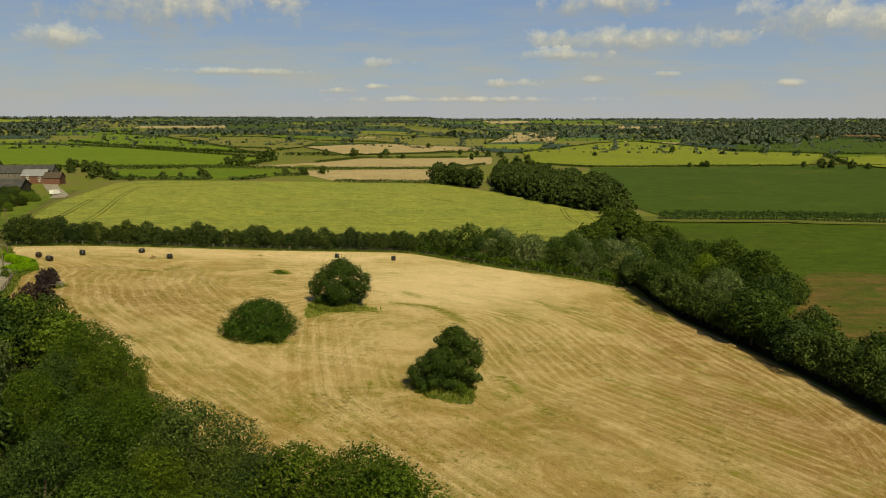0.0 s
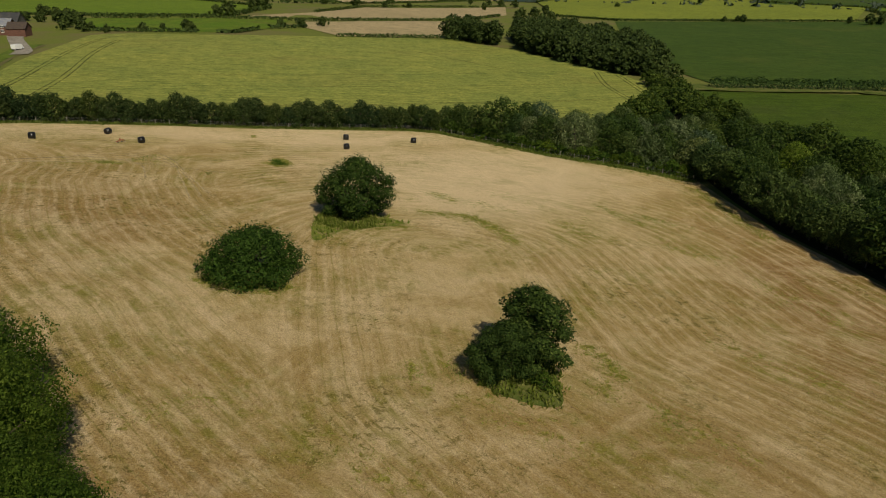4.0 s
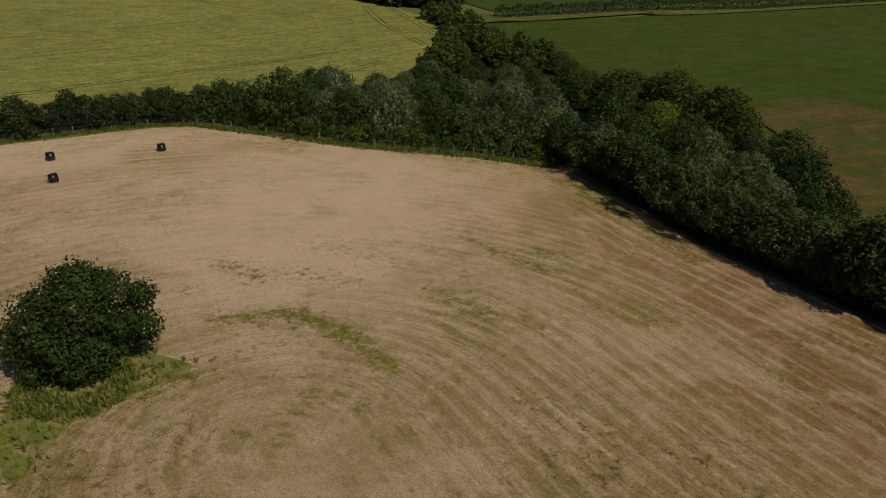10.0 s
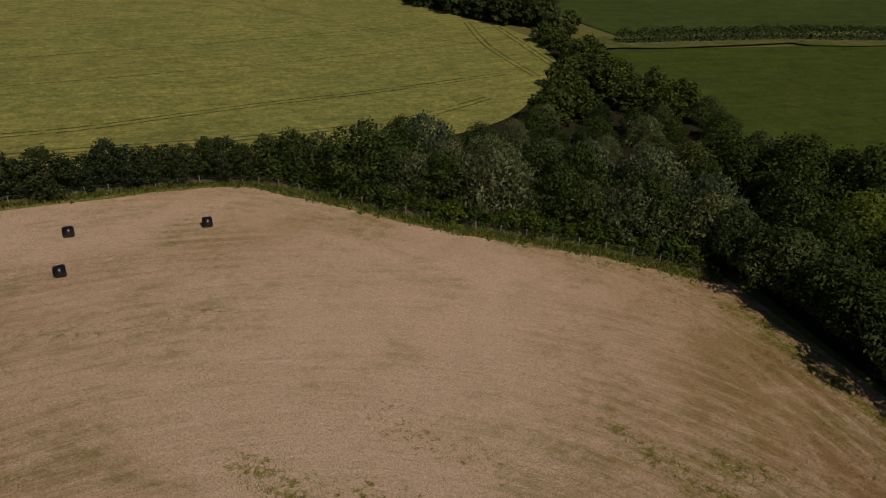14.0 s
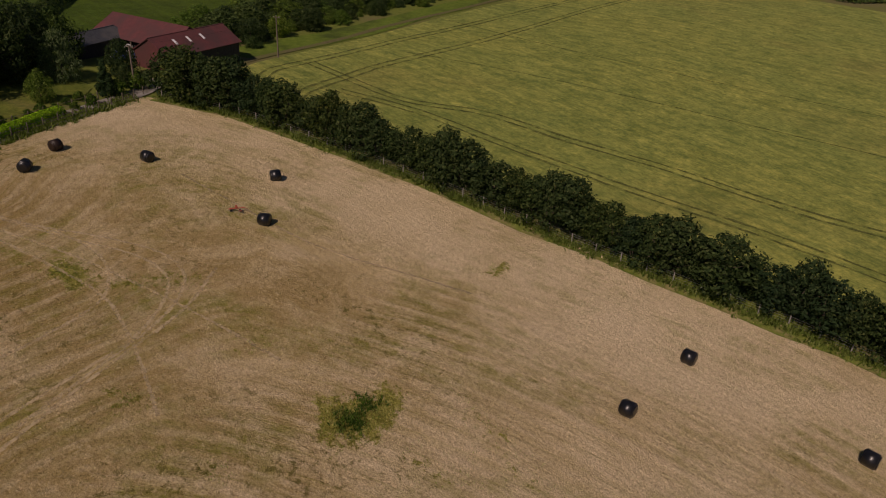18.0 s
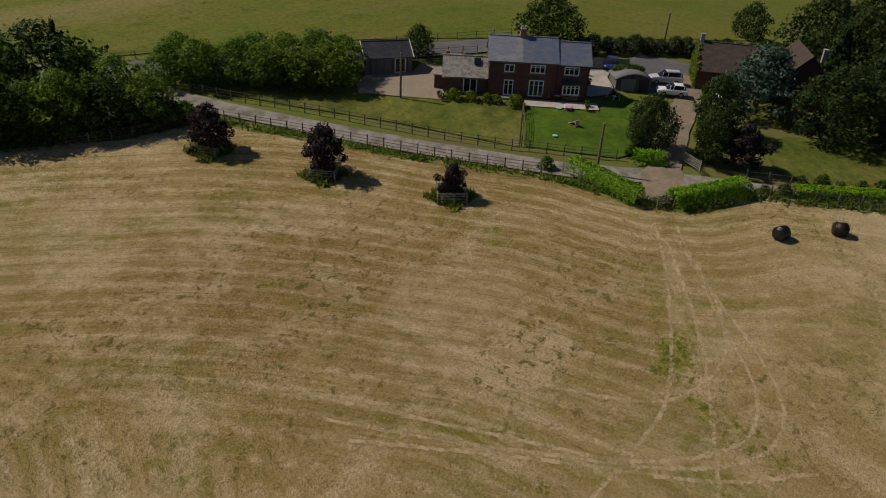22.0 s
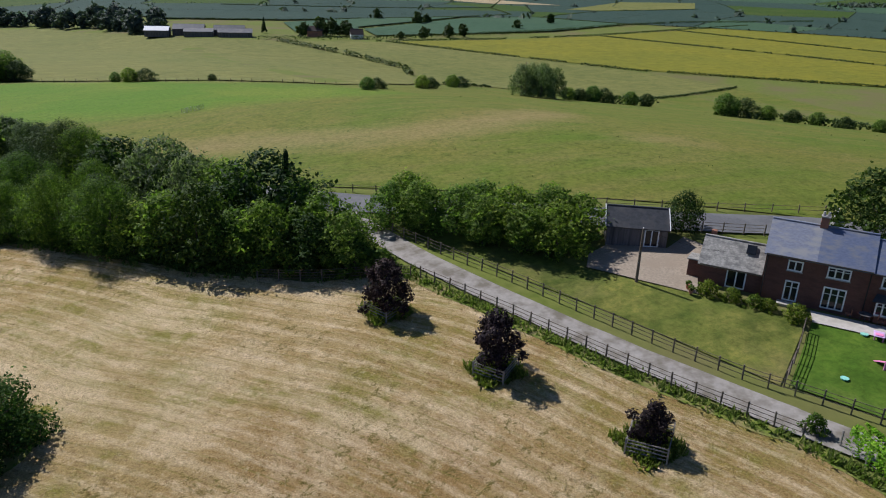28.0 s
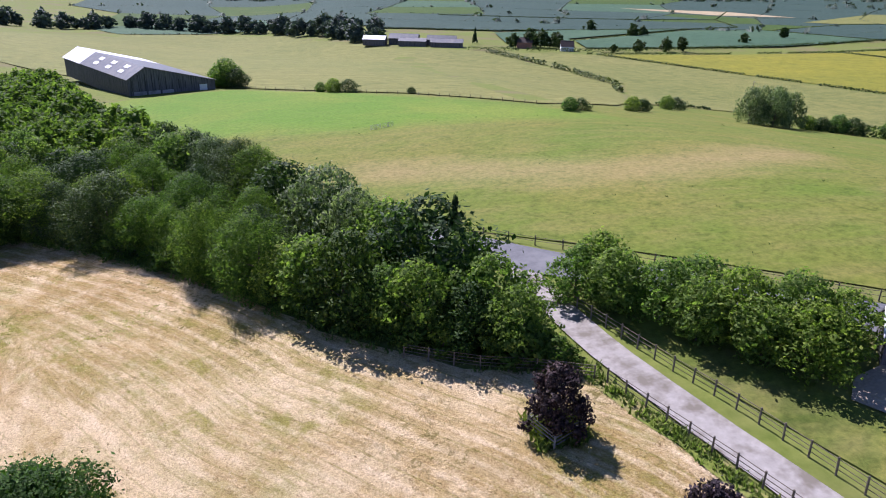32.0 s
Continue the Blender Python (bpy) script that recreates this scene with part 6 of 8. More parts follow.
FAR_TREES = [
    (-372, 524, 9), (-345, 520, 10), (-320, 522, 8), (-268, 520, 10), (-262, 516, 9), (-232, 470, 12), (-222, 462, 12), (-214, 456, 11), (-206, 430, 11), (-196, 420, 9), (-188, 408, 8),
    (-140, 418, 9), (-136, 414, 8), (-152, 600, 12), (-146, 612, 16), (-84, 690, 13), (-60, 700, 9), (-40, 720, 9), (30, 760, 11), (52, 840, 13), (66, 835, 12), (40, 850, 10), (-2, 462, 9),
    (6, 468, 10), (14, 470, 9), (66, 372, 9), (82, 340, 13), (88, 352, 9)]
FAR_TREES += [
    (72, 350, 10), (86, 330, 11), (80, 322, 9), (60, 500, 14), (50, 540, 13), (66, 600, 14), (56, 660, 15), (70, 690, 14), (48, 610, 12), (78, 640, 13), (84, 720, 14), (-157, 528, 11),
    (-150, 532, 14), (-160, 412, 7), (-152, 418, 6), (-202, 415, 8), (-190, 420, 6), (-175, 405, 6), (242, 664, 10), (340, 650, 14), (352, 655, 12), (365, 645, 12), (330, 662, 9), (376, 640, 9),
    (240, 670, 8), (228, 668, 7), (300, 950, 14), (390, 1000, 10)]
FAR_TREES += [
    (180, 860, 9), (-100, 458, 7), (-90, 466, 8), (-80, 480, 9), (-112, 690, 10), (-60, 760, 11), (20, 860, 10), (-20, 1000, 12), (-220, 470, 8), (-238, 462, 9), (-250, 470, 8)]
grove("distant_trees", [(f"far{i % 4 if i > 34 else (0, 3, 0, 2, 3)[i % 5]}", x, y, hh * 0.68) for i, (x, y, hh) in enumerate(FAR_TREES)], "dark rounded trees and copses in the distant fields")

# far hedges and trees to the south
for i, path in enumerate(([(-173, -408), (-197, -318), (-206, -236), (-190, -190)], [(-144, -74), (-172, -99), (-200, -108), (-262, -102), (-360, -132)], [(-256, -396), (-312, -279), (-350, -204), (-456, -108)], [(-250, -400), (-357, -402), (-482, -424), (-620, -472), (-790, -525)],
                          [(-485, -421), (-541, -257), (-562, -184)], [(-624, -470), (-659, -249)], [(-162, -426), (-249, -416), (-346, -435), (-460, -468), (-602, -532), (-714, -566), (-964, -570)], [(-275, -504), (-454, -646), (-558, -664), (-618, -551)], [(-112, -641), (-227, -615), (-455, -661), (-554, -706), (-602, -849)], [(-575, -663), (-752, -778), (-1000, -830)], [(-211, -887), (-436, -832), (-602, -849), (-741, -1063)])):
    hedge_line("hedge", path, (3.6, 1.2, 1.6, 1.8, 1.4, 1.4, 3.4, 2.0, 2.4, 2.4, 2.4)[i], (3.2, 1.6)[i > 0], M("leaf_far"), 7, (1.0, 0.7)[i > 0], "dark field hedge with scattered gaps", seed=50 + i, gaps=0.25 if i in (1,) else 0.1)
VALLEY_TREES = [
    (-158, -29, 9.5), (-163, -31, 10.5), (-168, -33, 10.5), (-163, -26, 10), (-171, -30, 9.5), (-178, -33, 4.6), (-183, -33, 4.8), (-188, -33, 6), (-193, -33, 5.6), (-203, -32, 5.4),
    (-209, -31, 5.2), (-218, -4, 8), (-223, -2, 7), (-229, 2, 5.5), (-235, 6, 5), (-240, 11, 5), (-245, 17, 4.4), (-251, 24, 4.6), (-257, 30, 7.5), (-50.5, -74.5, 5.0), (-55, -74, 4.6),
    (-47, -77, 3.6), (-73, -66, 2.6), (-103, -14, 4.0), (-107, -17, 3.6), (-124, -27, 4.4), (-129, -31, 4.0), (-150, -60, 5)]
VALLEY_TREES += [
    (-156, -66, 4.6), (-17, -101, 10), (-21, -98, 7), (-14, -104, 7.5)]
for i, (x, y, hh) in enumerate(VALLEY_TREES):
    plant(f"willow{i % 2}" if i < 5 else f"ash{i % 4}" if i % 2 else f"elm{i % 4}", x, y, hh * (1.0 if i < 5 else 0.95), None, "rounded tree in the fields across the valley", "tree", "valley trees", 0.78 if i < 5 else 1.4, 0.0 if i < 5 else 0.5)
hedge_line("hedge", [(-176, -33), (-190, -33), (-200, -32), (-212, -31)], 3.2, 3.0, M("leaf_hawthorn"), 14, 0.6, "bushy dark hedge across the pasture", seed=91)
hedge_line("hedge", [(-216, -5), (-230, 2), (-243, 14), (-262, 34), (-290, 52)], 3.0, 3.0, M("leaf_hawthorn"), 14, 0.6, "bushy dark hedge across the pasture", seed=92)
# these crowns carry the blue-grey haze in their colour
grove("meadow_tree_line", [(f"far{i % 4}", x + 8 * math.sin(i * 2.3), y - 8 + 8 * math.cos(i * 3.1), 11 + 11 * abs(math.sin(i * 1.9)) * abs(math.sin(i * 0.41 + 0.6)) ** 0.5) for i, (x, y, a) in enumerate(along([(300, -700), (210, -862), (176, -850), (40, -760), (-45, -628), (-76, -545), (-98, -500)], 9.5)) if i % 7 != 5], "line of tall trees behind the hay meadow", 1.3, "leaf_haze_tint")
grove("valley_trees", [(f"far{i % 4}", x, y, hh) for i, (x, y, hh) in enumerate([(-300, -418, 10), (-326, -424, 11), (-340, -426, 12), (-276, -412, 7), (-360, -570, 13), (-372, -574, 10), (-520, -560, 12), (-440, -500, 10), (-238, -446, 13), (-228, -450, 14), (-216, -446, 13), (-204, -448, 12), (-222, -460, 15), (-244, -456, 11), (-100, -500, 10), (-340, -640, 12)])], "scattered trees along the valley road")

plant("conifer", -178, -480, 14, 0, "tall dark conifer beside the valley farm", "tree", wide=0.6)

# hedges and woods of the far patchwork, one heap
rng = np.random.default_rng(21)
pts = []
for (x0, y0), (x1, y1) in hedge_runs:
    l = math.hypot(x1 - x0, y1 - y0)
    d0 = math.hypot(x0, y0)
    south = y0 < 0
    gap = 3.5 + d0 * 0.003 if south else 6 + d0 * 0.006
    n = int(l / gap)
    t = (np.arange(n) + rng.uniform(-0.4, 0.4, n)) / max(n, 1)
    keep = rng.random(n) < 0.85
    big = np.where(rng.random(n) < (0.05 if south else 0.16), rng.uniform(5, 9, n), rng.uniform(1.1, 2.2, n) if south else rng.uniform(2.0, 4.5, n))
    pts.append(np.stack([x0 + (x1 - x0) * t, y0 + (y1 - y0) * t, big], 1)[keep])
for i in range(300):
    a = rng.uniform(-50, 50) if i < 210 else rng.uniform(165, 275)
    d = rng.uniform(1500, 4600)
    cx, cy = math.sin(radians(a)) * d, math.cos(radians(a)) * d
    n = int(rng.uniform(8, 60))
    w = rng.uniform(30, 130)
    pts.append(np.stack([cx + rng.normal(0, w, n), cy + rng.normal(0, w * 0.3, n), rng.uniform(6, 12, n)], 1))
# the big dark woods of the north-east
for cx, cy, w, n in ((560, 1500, 90, 160), (820, 1900, 160, 300), (1150, 2250, 220, 380), (650, 1980, 130, 200), (980, 1750, 60, 90), (1500, 2900, 300, 320), (520, 1250, 40, 60), (-900, 2600, 160, 160)):
    pts.append(np.stack([cx + rng.normal(0, w, n), cy + rng.normal(0, w * 0.55, n), rng.uniform(8, 14, n)], 1))
# a dark wooded rim along the skyline
for ring, n in ((3900, 420), (4350, 520), (4700, 620)):
    a = np.radians(rng.uniform(-50, 50, n))
    d = ring * rng.uniform(0.96, 1.03, n)
    pts.append(np.stack([np.sin(a) * d, np.cos(a) * d, rng.uniform(7, 14, n)], 1))
for ring, n in ((2300, 300), (2900, 420), (3600, 600), (4200, 700)):
    a = np.radians(rng.uniform(165, 275, n))
    d = ring * rng.uniform(0.9, 1.05, n)
    pts.append(np.stack([np.sin(a) * d, np.cos(a) * d, rng.uniform(4, 10, n)], 1))
P = np.concatenate(pts)
per = 8
Q = np.repeat(P, per, 0)
nrm = rng.normal(size=(len(Q), 3))
nrm[:, 2] = np.abs(nrm[:, 2])
nrm /= np.linalg.norm(nrm, axis=1, keepdims=True)
hh = Q[:, 2:3]
pos = np.concatenate([Q[:, :2], terrain(Q[:, 0], Q[:, 1])[:, None]], 1) + nrm * hh * np.array([[0.62, 0.62, 0.8]]) + np.array([[0, 0, 0.5]])
v, f = leaves(pos, nrm, 1.0, rng)
s = np.repeat(hh[:, 0] * 0.55, 4)[:, None]
mid = np.repeat(pos, 4, 0)
v = mid + (v - mid) * s
soft = np.repeat(nrm * 0.6 + [[0.0, 0.0, 0.55]], 4, 0)
# leaf colour here includes the haze of distance
tagged(new("distant_hedgerows", mesh_np("distant_hedgerows", v, f, M("leaf_haze_tint"), soft / np.linalg.norm(soft, axis=1, keepdims=True))), "distant dark hedgerows, copses and wooded skyline", "hedgerow", kind="stuff")

# ---- buildings ----


def window(parent, x, z, w, h, y=0.0, lights=2, door=False, bar=False, name="window", face=-1):
    """A framed window or glazed door on a wall that faces local -y: frame, sill, panes."""
    bm = bmesh.new()
    t = 0.125
    add_box(bm, x, y + face * 0.02, z, w, 0.09, t)
    add_box(bm, x, y + face * 0.02, z + h - t, w, 0.09, t)
    for k in range(lights + 1):
        add_box(bm, x - w / 2 + t / 2 + (w - t) * k / lights, y + face * 0.022, z + t, t, 0.085, h - 2 * t)
    if bar:
        add_box(bm, x, y + face * 0.02, z + h * 0.68, w - 2 * t, 0.07, 0.05)
    fr = part(name, bm, M("white_paint"), parent, "white-painted glazed door" if door else "white-painted window")
    for k in range(lights):
        cw = (w - t) / lights
        part("pane", box(x - w / 2 + t / 2 + cw * (k + 0.5), y + face * 0.012, z + t, cw - t, 0.03, h - 2 * t), M("window_glass"), fr)
    if not door:
        part("sill", box(x, y + face * 0.06, z - 0.07, w + 0.14, 0.16, 0.07), M("concrete_block"), fr)
    return fr


def gable_roof(parent, x0, x1, y0, y1, eave, ridge, mat, over=0.25, label="", thick=0.14, ry=None):
    """Two roof slopes with the ridge along local x."""
    ry = (y0 + y1) / 2 if ry is None else ry
    sf = (ridge - eave) / (ry - y0)
    sb = (ridge - eave) / (y1 - ry)
    a, b = x0 - over, x1 + over
    part("roof", slab([(a, y0 - over, eave - over * sf), (b, y0 - over, eave - over * sf), (b, ry, ridge), (a, ry, ridge)], thick), mat, parent, label)
    part("roof", slab([(a, ry, ridge), (b, ry, ridge), (b, y1 + over, eave - over * sb), (a, y1 + over, eave - over * sb)], thick), mat, parent, label)
    part("ridge", box((a + b) / 2, ry, ridge - 0.08, b - a, 0.26, 0.14, 0, 0.04), mat, parent)


def gable_walls(x0, x1, y0, y1, eave, ridge, foot=-1.0, ry=None):
    ry = (y0 + y1) / 2 if ry is None else ry
    d = 0.1
    return prism([(y0, foot), (y1, foot), (y1, eave - d), (ry, ridge - d - 0.05), (y0, eave - d)], x1 - x0, "yz", x0)


def gutter(parent, x0, x1, y, z):
    part("gutter", tube([(x0, y, z), (x1, y, z)], [0.06, 0.06], 6), M("dark_boards"), parent, "dark gutter")


# brick cottages: local x along the front, local -y towards the lane
ct = root_at("cottage_row", -90.3, 113.9, math.degrees(math.atan2(0.804, -0.595)), gz(-96, 122) + 0.15)
tagged(ct, "row of dark red brick cottages with slate roofs and white windows", "house")
# local +y points towards the road, so the front is y = 0
X0, X1, X2, X3, X4 = 0.2, 5.7, 9.8, 14.2, 18.1
part("annexe_wall", gable_walls(X0, X1, 0.35, 5.2, 2.15, 4.1), M("red_brick"), ct)
part("wall", gable_walls(X1, X3, 0, 6.4, 4.5, 6.75), M("red_brick"), ct)
part("extension_wall", gable_walls(X3, X4, 0.05, 6.0, 4.4, 6.4), M("red_brick"), ct)
gable_roof(ct, X0, X1 - 0.27, 0.35, 5.2, 2.15, 4.1, M("lichen_slate"), 0.25, "pale lichen-grown slate roof")
gable_roof(ct, X1 + 0.05, X2 - 0.25, 0, 6.4, 4.5, 6.75, M("slate"), 0.25, "grey slate roof")
gable_roof(ct, X2 + 0.26, X3 - 0.2, 0, 6.4, 4.5, 6.76, M("blue_slate"), 0.26, "blue-grey slate roof")
gable_roof(ct, X3 + 0.28, X4, 0.05, 6.0, 4.4, 6.4, M("blue_slate"), 0.25, "blue-grey slate roof")
part("roof_window", slab([(3.9, 1.55, 3.36), (4.75, 1.55, 3.36), (4.75, 2.3, 3.97), (3.9, 2.3, 3.97)], 0.1), M("window_glass"), ct, "dark roof window")
ch = part("chimney", box(X2, 3.2, 6.2, 0.66, 0.56, 1.35), M("old_brick"), ct, "brick chimney with pale cap")
part("chimney_cap", box(X2, 3.2, 7.55, 0.8, 0.7, 0.12), M("concrete_block"), ch)
for k in (-0.2, 0.2):
    part("chimney_pot", tube([(X2 + k, 3.2, 7.65), (X2 + k, 3.2, 8.05)], [0.13, 0.1], 8), M("concrete_block"), ch)
ch2 = part("chimney", box(0.55, 4.2, 2.6, 0.5, 0.5, 1.6), M("old_brick"), ct)
part("lean_to", prism([(0.9, -0.9), (3.4, -0.9), (3.4, 1.6), (0.9, 1.95)], 1.2, "yz", -1.0), M("red_brick"), ct, "low brick lean-to")
part("lean_to_roof", slab([(-1.15, 0.75, 2.05), (0.2, 0.75, 2.05), (0.2, 3.5, 1.72), (-1.15, 3.5, 1.72)], 0.1), M("lichen_slate"), ct)
for a, b, z in ((X0, X1, 2.02), (X1, X3, 4.37), (X3, X4, 4.27)):
    gutter(ct, a, b, -0.3 if a > 1 else 0.06, z - 0.02)
for xx in (X1 + 0.15, X3 - 0.1, X4 - 0.12):
    part("downpipe", tube([(xx, -0.08, 0.0), (xx, -0.08, 4.3)], [0.045, 0.045], 6), M("dark_boards"), ct, "dark downpipe")
window(ct, 3.5, 0.12, 1.75, 1.9, 0.35, 2, True, name="patio_door")
window(ct, 8.25, 0.15, 1.2, 1.95, 0.0, 2, True, True, name="french_door")
window(ct, 11.7, 0.15, 1.85, 2.05, 0.0, 3, True, True, name="french_door")
window(ct, 8.2, 3.05, 1.25, 1.0, 0.0, 2)
window(ct, 11.7, 3.05, 1.85, 1.05, 0.0, 3, bar=True)
window(ct, 15.9, 3.0, 1.85, 1.05, 0.05, 3, bar=True)
bb = prism([(14.7, 0.04), (15.0, -0.62), (16.9, -0.62), (17.2, 0.04)], 0.75, "xz", -0.75)
bmesh.ops.rotate(bb, verts=bb.verts, matrix=Matrix.Rotation(radians(-90), 3, "X"))
part("bay_window", bb, M("red_brick"), ct, "shallow bay window with lead roof")
window(ct, 15.95, 0.72, 2.1, 1.25, -0.62, 4, bar=True)
part("bay_roof", slab([(14.55, -0.8, 2.0), (17.35, -0.8, 2.0), (17.05, 0.06, 2.45), (14.85, 0.06, 2.45)], 0.1), M("dark_tin"), ct)
part("doorstep", box(8.25, -0.45, -0.15, 1.9, 0.9, 0.22), M("paving"), ct, "pale stone step")

# garage: dark boarded, with a white glazed door
ga = root_at("garage", -87.4, 103.7, math.degrees(math.atan2(3.5, -5.2)), gz(-90, 105.5) + 0.1)
tagged(ga, "weathered grey block garage with dark roof and white glazed door", "garage")
part("wall", gable_walls(0, 6.2, 0, 4.6, 2.2, 3.7), M("weathered_boards"), ga)
gable_roof(ga, 0, 6.2, 0, 4.6, 2.2, 3.7, M("dark_tin"), 0.22, "dark slate roof")
for xx in (-0.2, 6.4):
    part("bargeboard", slab([(xx - 0.04, -0.25, 2.12), (xx + 0.04, -0.25, 2.12), (xx + 0.04, 2.3, 3.8), (xx - 0.04, 2.3, 3.8)], 0.2), M("white_paint"), ga, "white bargeboard")
window(ga, 4.6, 0.05, 1.5, 1.95, 0.0, 2, True, name="glazed_door")

# shed with a rusty tin roof
sh = root_at("shed", -110.6, 126.9, 130, gz(-109, 131))
tagged(sh, "old grey boarded shed with curved tin roof", "shed")
part("wall", prism([(0, -0.6), (4.6, -0.6), (4.6, 1.7), (3.5, 2.15), (2.3, 2.3), (1.1, 2.15), (0, 1.7)], 3.6, "xz", -3.6), M("weathered_boards"), sh)
ARCH = [(-0.25, 1.62), (0.5, 1.98), (1.4, 2.28), (2.3, 2.4), (3.2, 2.28), (4.1, 1.98), (4.85, 1.62)]
part("roof", prism(ARCH + [(x, z - 0.07) for x, z in reversed(ARCH)], 3.9, "xz", -3.8), M("barn_tin"), sh, "pale curved tin roof", True)
# no opening: a dark panel on the wall imitates the shaded interior
part("doorway", box(3.7, -3.62, 0, 1.3, 0.08, 1.6), M("dark_boards"), sh, "doorway, a dark panel in place of its shaded inside")
part("boarded_door", box(1.6, -3.64, 0, 1.9, 0.06, 1.65), M("grey_wood"), sh, "pale boarded door")

rng = np.random.default_rng(14)
d = rng.normal(size=(700, 3))
d[:, 2] = np.abs(d[:, 2])
d /= np.linalg.norm(d, axis=1, keepdims=True)
v, f = leaves(d * [2.3, 1.3, 0.55] + [2.3, -0.3, 2.05], d, 0.2, rng)
climber = new("climber", mesh_np("climber", v, f, M("leaf_bush")))
climber.parent = sh
climber["label"] = "green climber over the back of the roof"

# ivy-clad house behind the cedar
hs = root_at("farmhouse", -124.2, 133.3, 115, gz(-122, 142) + 0.1)
tagged(hs, "brown-tiled farmhouse with an ivy-covered gable", "house")
part("wall", gable_walls(0, 11, -7.5, 0, 3.2, 6.0), M("red_brick"), hs)
gable_roof(hs, 0, 11, -7.5, 0, 3.2, 6.0, M("brown_tile"), 0.35, "brown tiled roof")
part("cross_wing_wall", prism([(10.4, -1), (16.4, -1), (16.4, 3.3), (13.4, 6.3), (10.4, 3.3)], 9, "xz", -8.2), M("red_brick"), hs)
part("wing_roof", slab([(10.0, -8.6, 2.95), (10.0, 1.2, 2.95), (13.4, 1.2, 6.45), (13.4, -8.6, 6.45)], 0.14), M("brown_tile"), hs)
part("wing_roof", slab([(13.4, -8.6, 6.45), (13.4, 1.2, 6.45), (16.8, 1.2, 2.95), (16.8, -8.6, 2.95)], 0.14), M("brown_tile"), hs)
for xx, yy, zz in ((0.1, -3.75, 5.2), (16.0, -3.6, 4.6)):
    c = part("chimney", box(xx, yy, zz, 0.5, 0.6, 1.7), M("concrete_block"), hs)
    part("chimney_cap", box(xx, yy, zz + 1.7, 0.62, 0.72, 0.1), M("concrete_block"), c)
for xx in (2.5, 5.5, 8.5):
    window(hs, xx, 1.0, 1.2, 1.2, -7.5, 2)
rng = np.random.default_rng(4)
n = 1500
iy, iz = rng.uniform(-7.6, 0.1, n), rng.uniform(0, 5.9, n)
ok = iz < 3.2 + 2.8 * (1 - np.abs(iy + 3.75) / 3.75) + 0.3
ip = np.stack([rng.uniform(-0.35, -0.02, n), iy, iz], 1)[ok]
v, f = leaves(ip, np.tile([[-1.0, 0, 0.2]], (len(ip), 1)), 0.3, rng)
ivy = new("ivy", mesh_np("ivy", v, f, M("leaf_ivy")))
ivy.parent = hs
ivy["label"] = "yellow-green ivy over the gable"

# red-roofed farm barn, a long range with a lower gabled wing
rb = root_at("red_barn", -117.4, 181.6, 112, gz(-124, 187))
tagged(rb, "long low farm barn with maroon metal roof", "barn")
part("wing_wall", gable_walls(3, 18.6, 0.6, 8.4, 3.1, 5.4), M("dark_boards"), rb)
gable_roof(rb, 3, 18.6, 0.6, 8.4, 3.1, 5.4, M("red_tin"), 0.4, "maroon metal roof")
part("gable_board", prism([(0.9, -0.6), (8.1, -0.6), (8.1, 2.9), (4.5, 5.1), (0.9, 2.9)], 0.1, "yz", 2.86), M("red_tin"), rb, "maroon boarded gable")
part("range_wall", prism([(8.5, -1), (16.5, -1), (16.5, 3.0), (12.0, 5.4), (8.5, 3.0)], 15.0, "xz", 8.6), M("dark_boards"), rb)
part("range_roof", slab([(6.6, 5.0, 2.95), (6.6, 24.0, 2.95), (12.0, 24.0, 5.7), (12.0, 5.0, 5.7)], 0.1), M("red_tin"), rb, "maroon metal roof")
part("range_roof", slab([(12.0, 5.0, 5.7), (12.0, 24.0, 5.7), (17.4, 24.0, 2.95), (17.4, 5.0, 2.95)], 0.1), M("red_tin"), rb, "maroon metal roof")
for k in range(4):
    part("open_bay_post", box(6.9, 9.5 + k * 4.4, -0.8, 0.22, 0.22, 3.6), M("fence_wood"), rb)
for k in range(3):
    xx = 6.4 + k * 2.9
    part("roof_light", slab([(xx, 2.2, 4.16), (xx + 0.42, 2.2, 4.16), (xx + 0.42, 3.3, 4.8), (xx, 3.3, 4.8)], 0.04), M("tarp_white"), rb, "pale roof light")
# dark shed beside it
ds = root_at("shed", -131.0, 174.0, 120, gz(-133, 177))
tagged(ds, "low dark shed with tin roof in the farmyard", "shed")
part("wall", gable_walls(0, 11, 0, 6, 2.4, 3.6), M("dark_boards"), ds)
gable_roof(ds, 0, 11, 0, 6, 2.4, 3.6, M("dark_tin"), 0.25, "dark tin roof")

# barn on the slope across the road: wide low gable towards the wood
sb = root_at("field_barn", 8.5, -84.0, 0, gz(0, -84) - 0.3)
sb.matrix_world = pose(8.5, -80.5, gz(0, -86) - 0.2, 0, 0, math.degrees(math.atan2(-14.0, -23.1)))
tagged(sb, "big weathered grey barn with pale sheeted roof", "barn")
GABLE = [(0, -1.5), (26.5, -1.5), (26.5, 3.0), (5.2, 8.2), (0, 5.0)]
part("gable_wall", prism(GABLE, 0.25, "xz", 0), M("weathered_boards"), sb)
part("back_wall", prism(GABLE, 0.25, "xz", 66), M("weathered_boards"), sb)
part("side_wall", box(0.12, 33.2, -1.5, 0.22, 65.6, 6.4), M("weathered_boards"), sb)
part("side_wall", box(26.3, 33.2, -1.5, 0.22, 65.6, 4.4), M("weathered_boards"), sb)
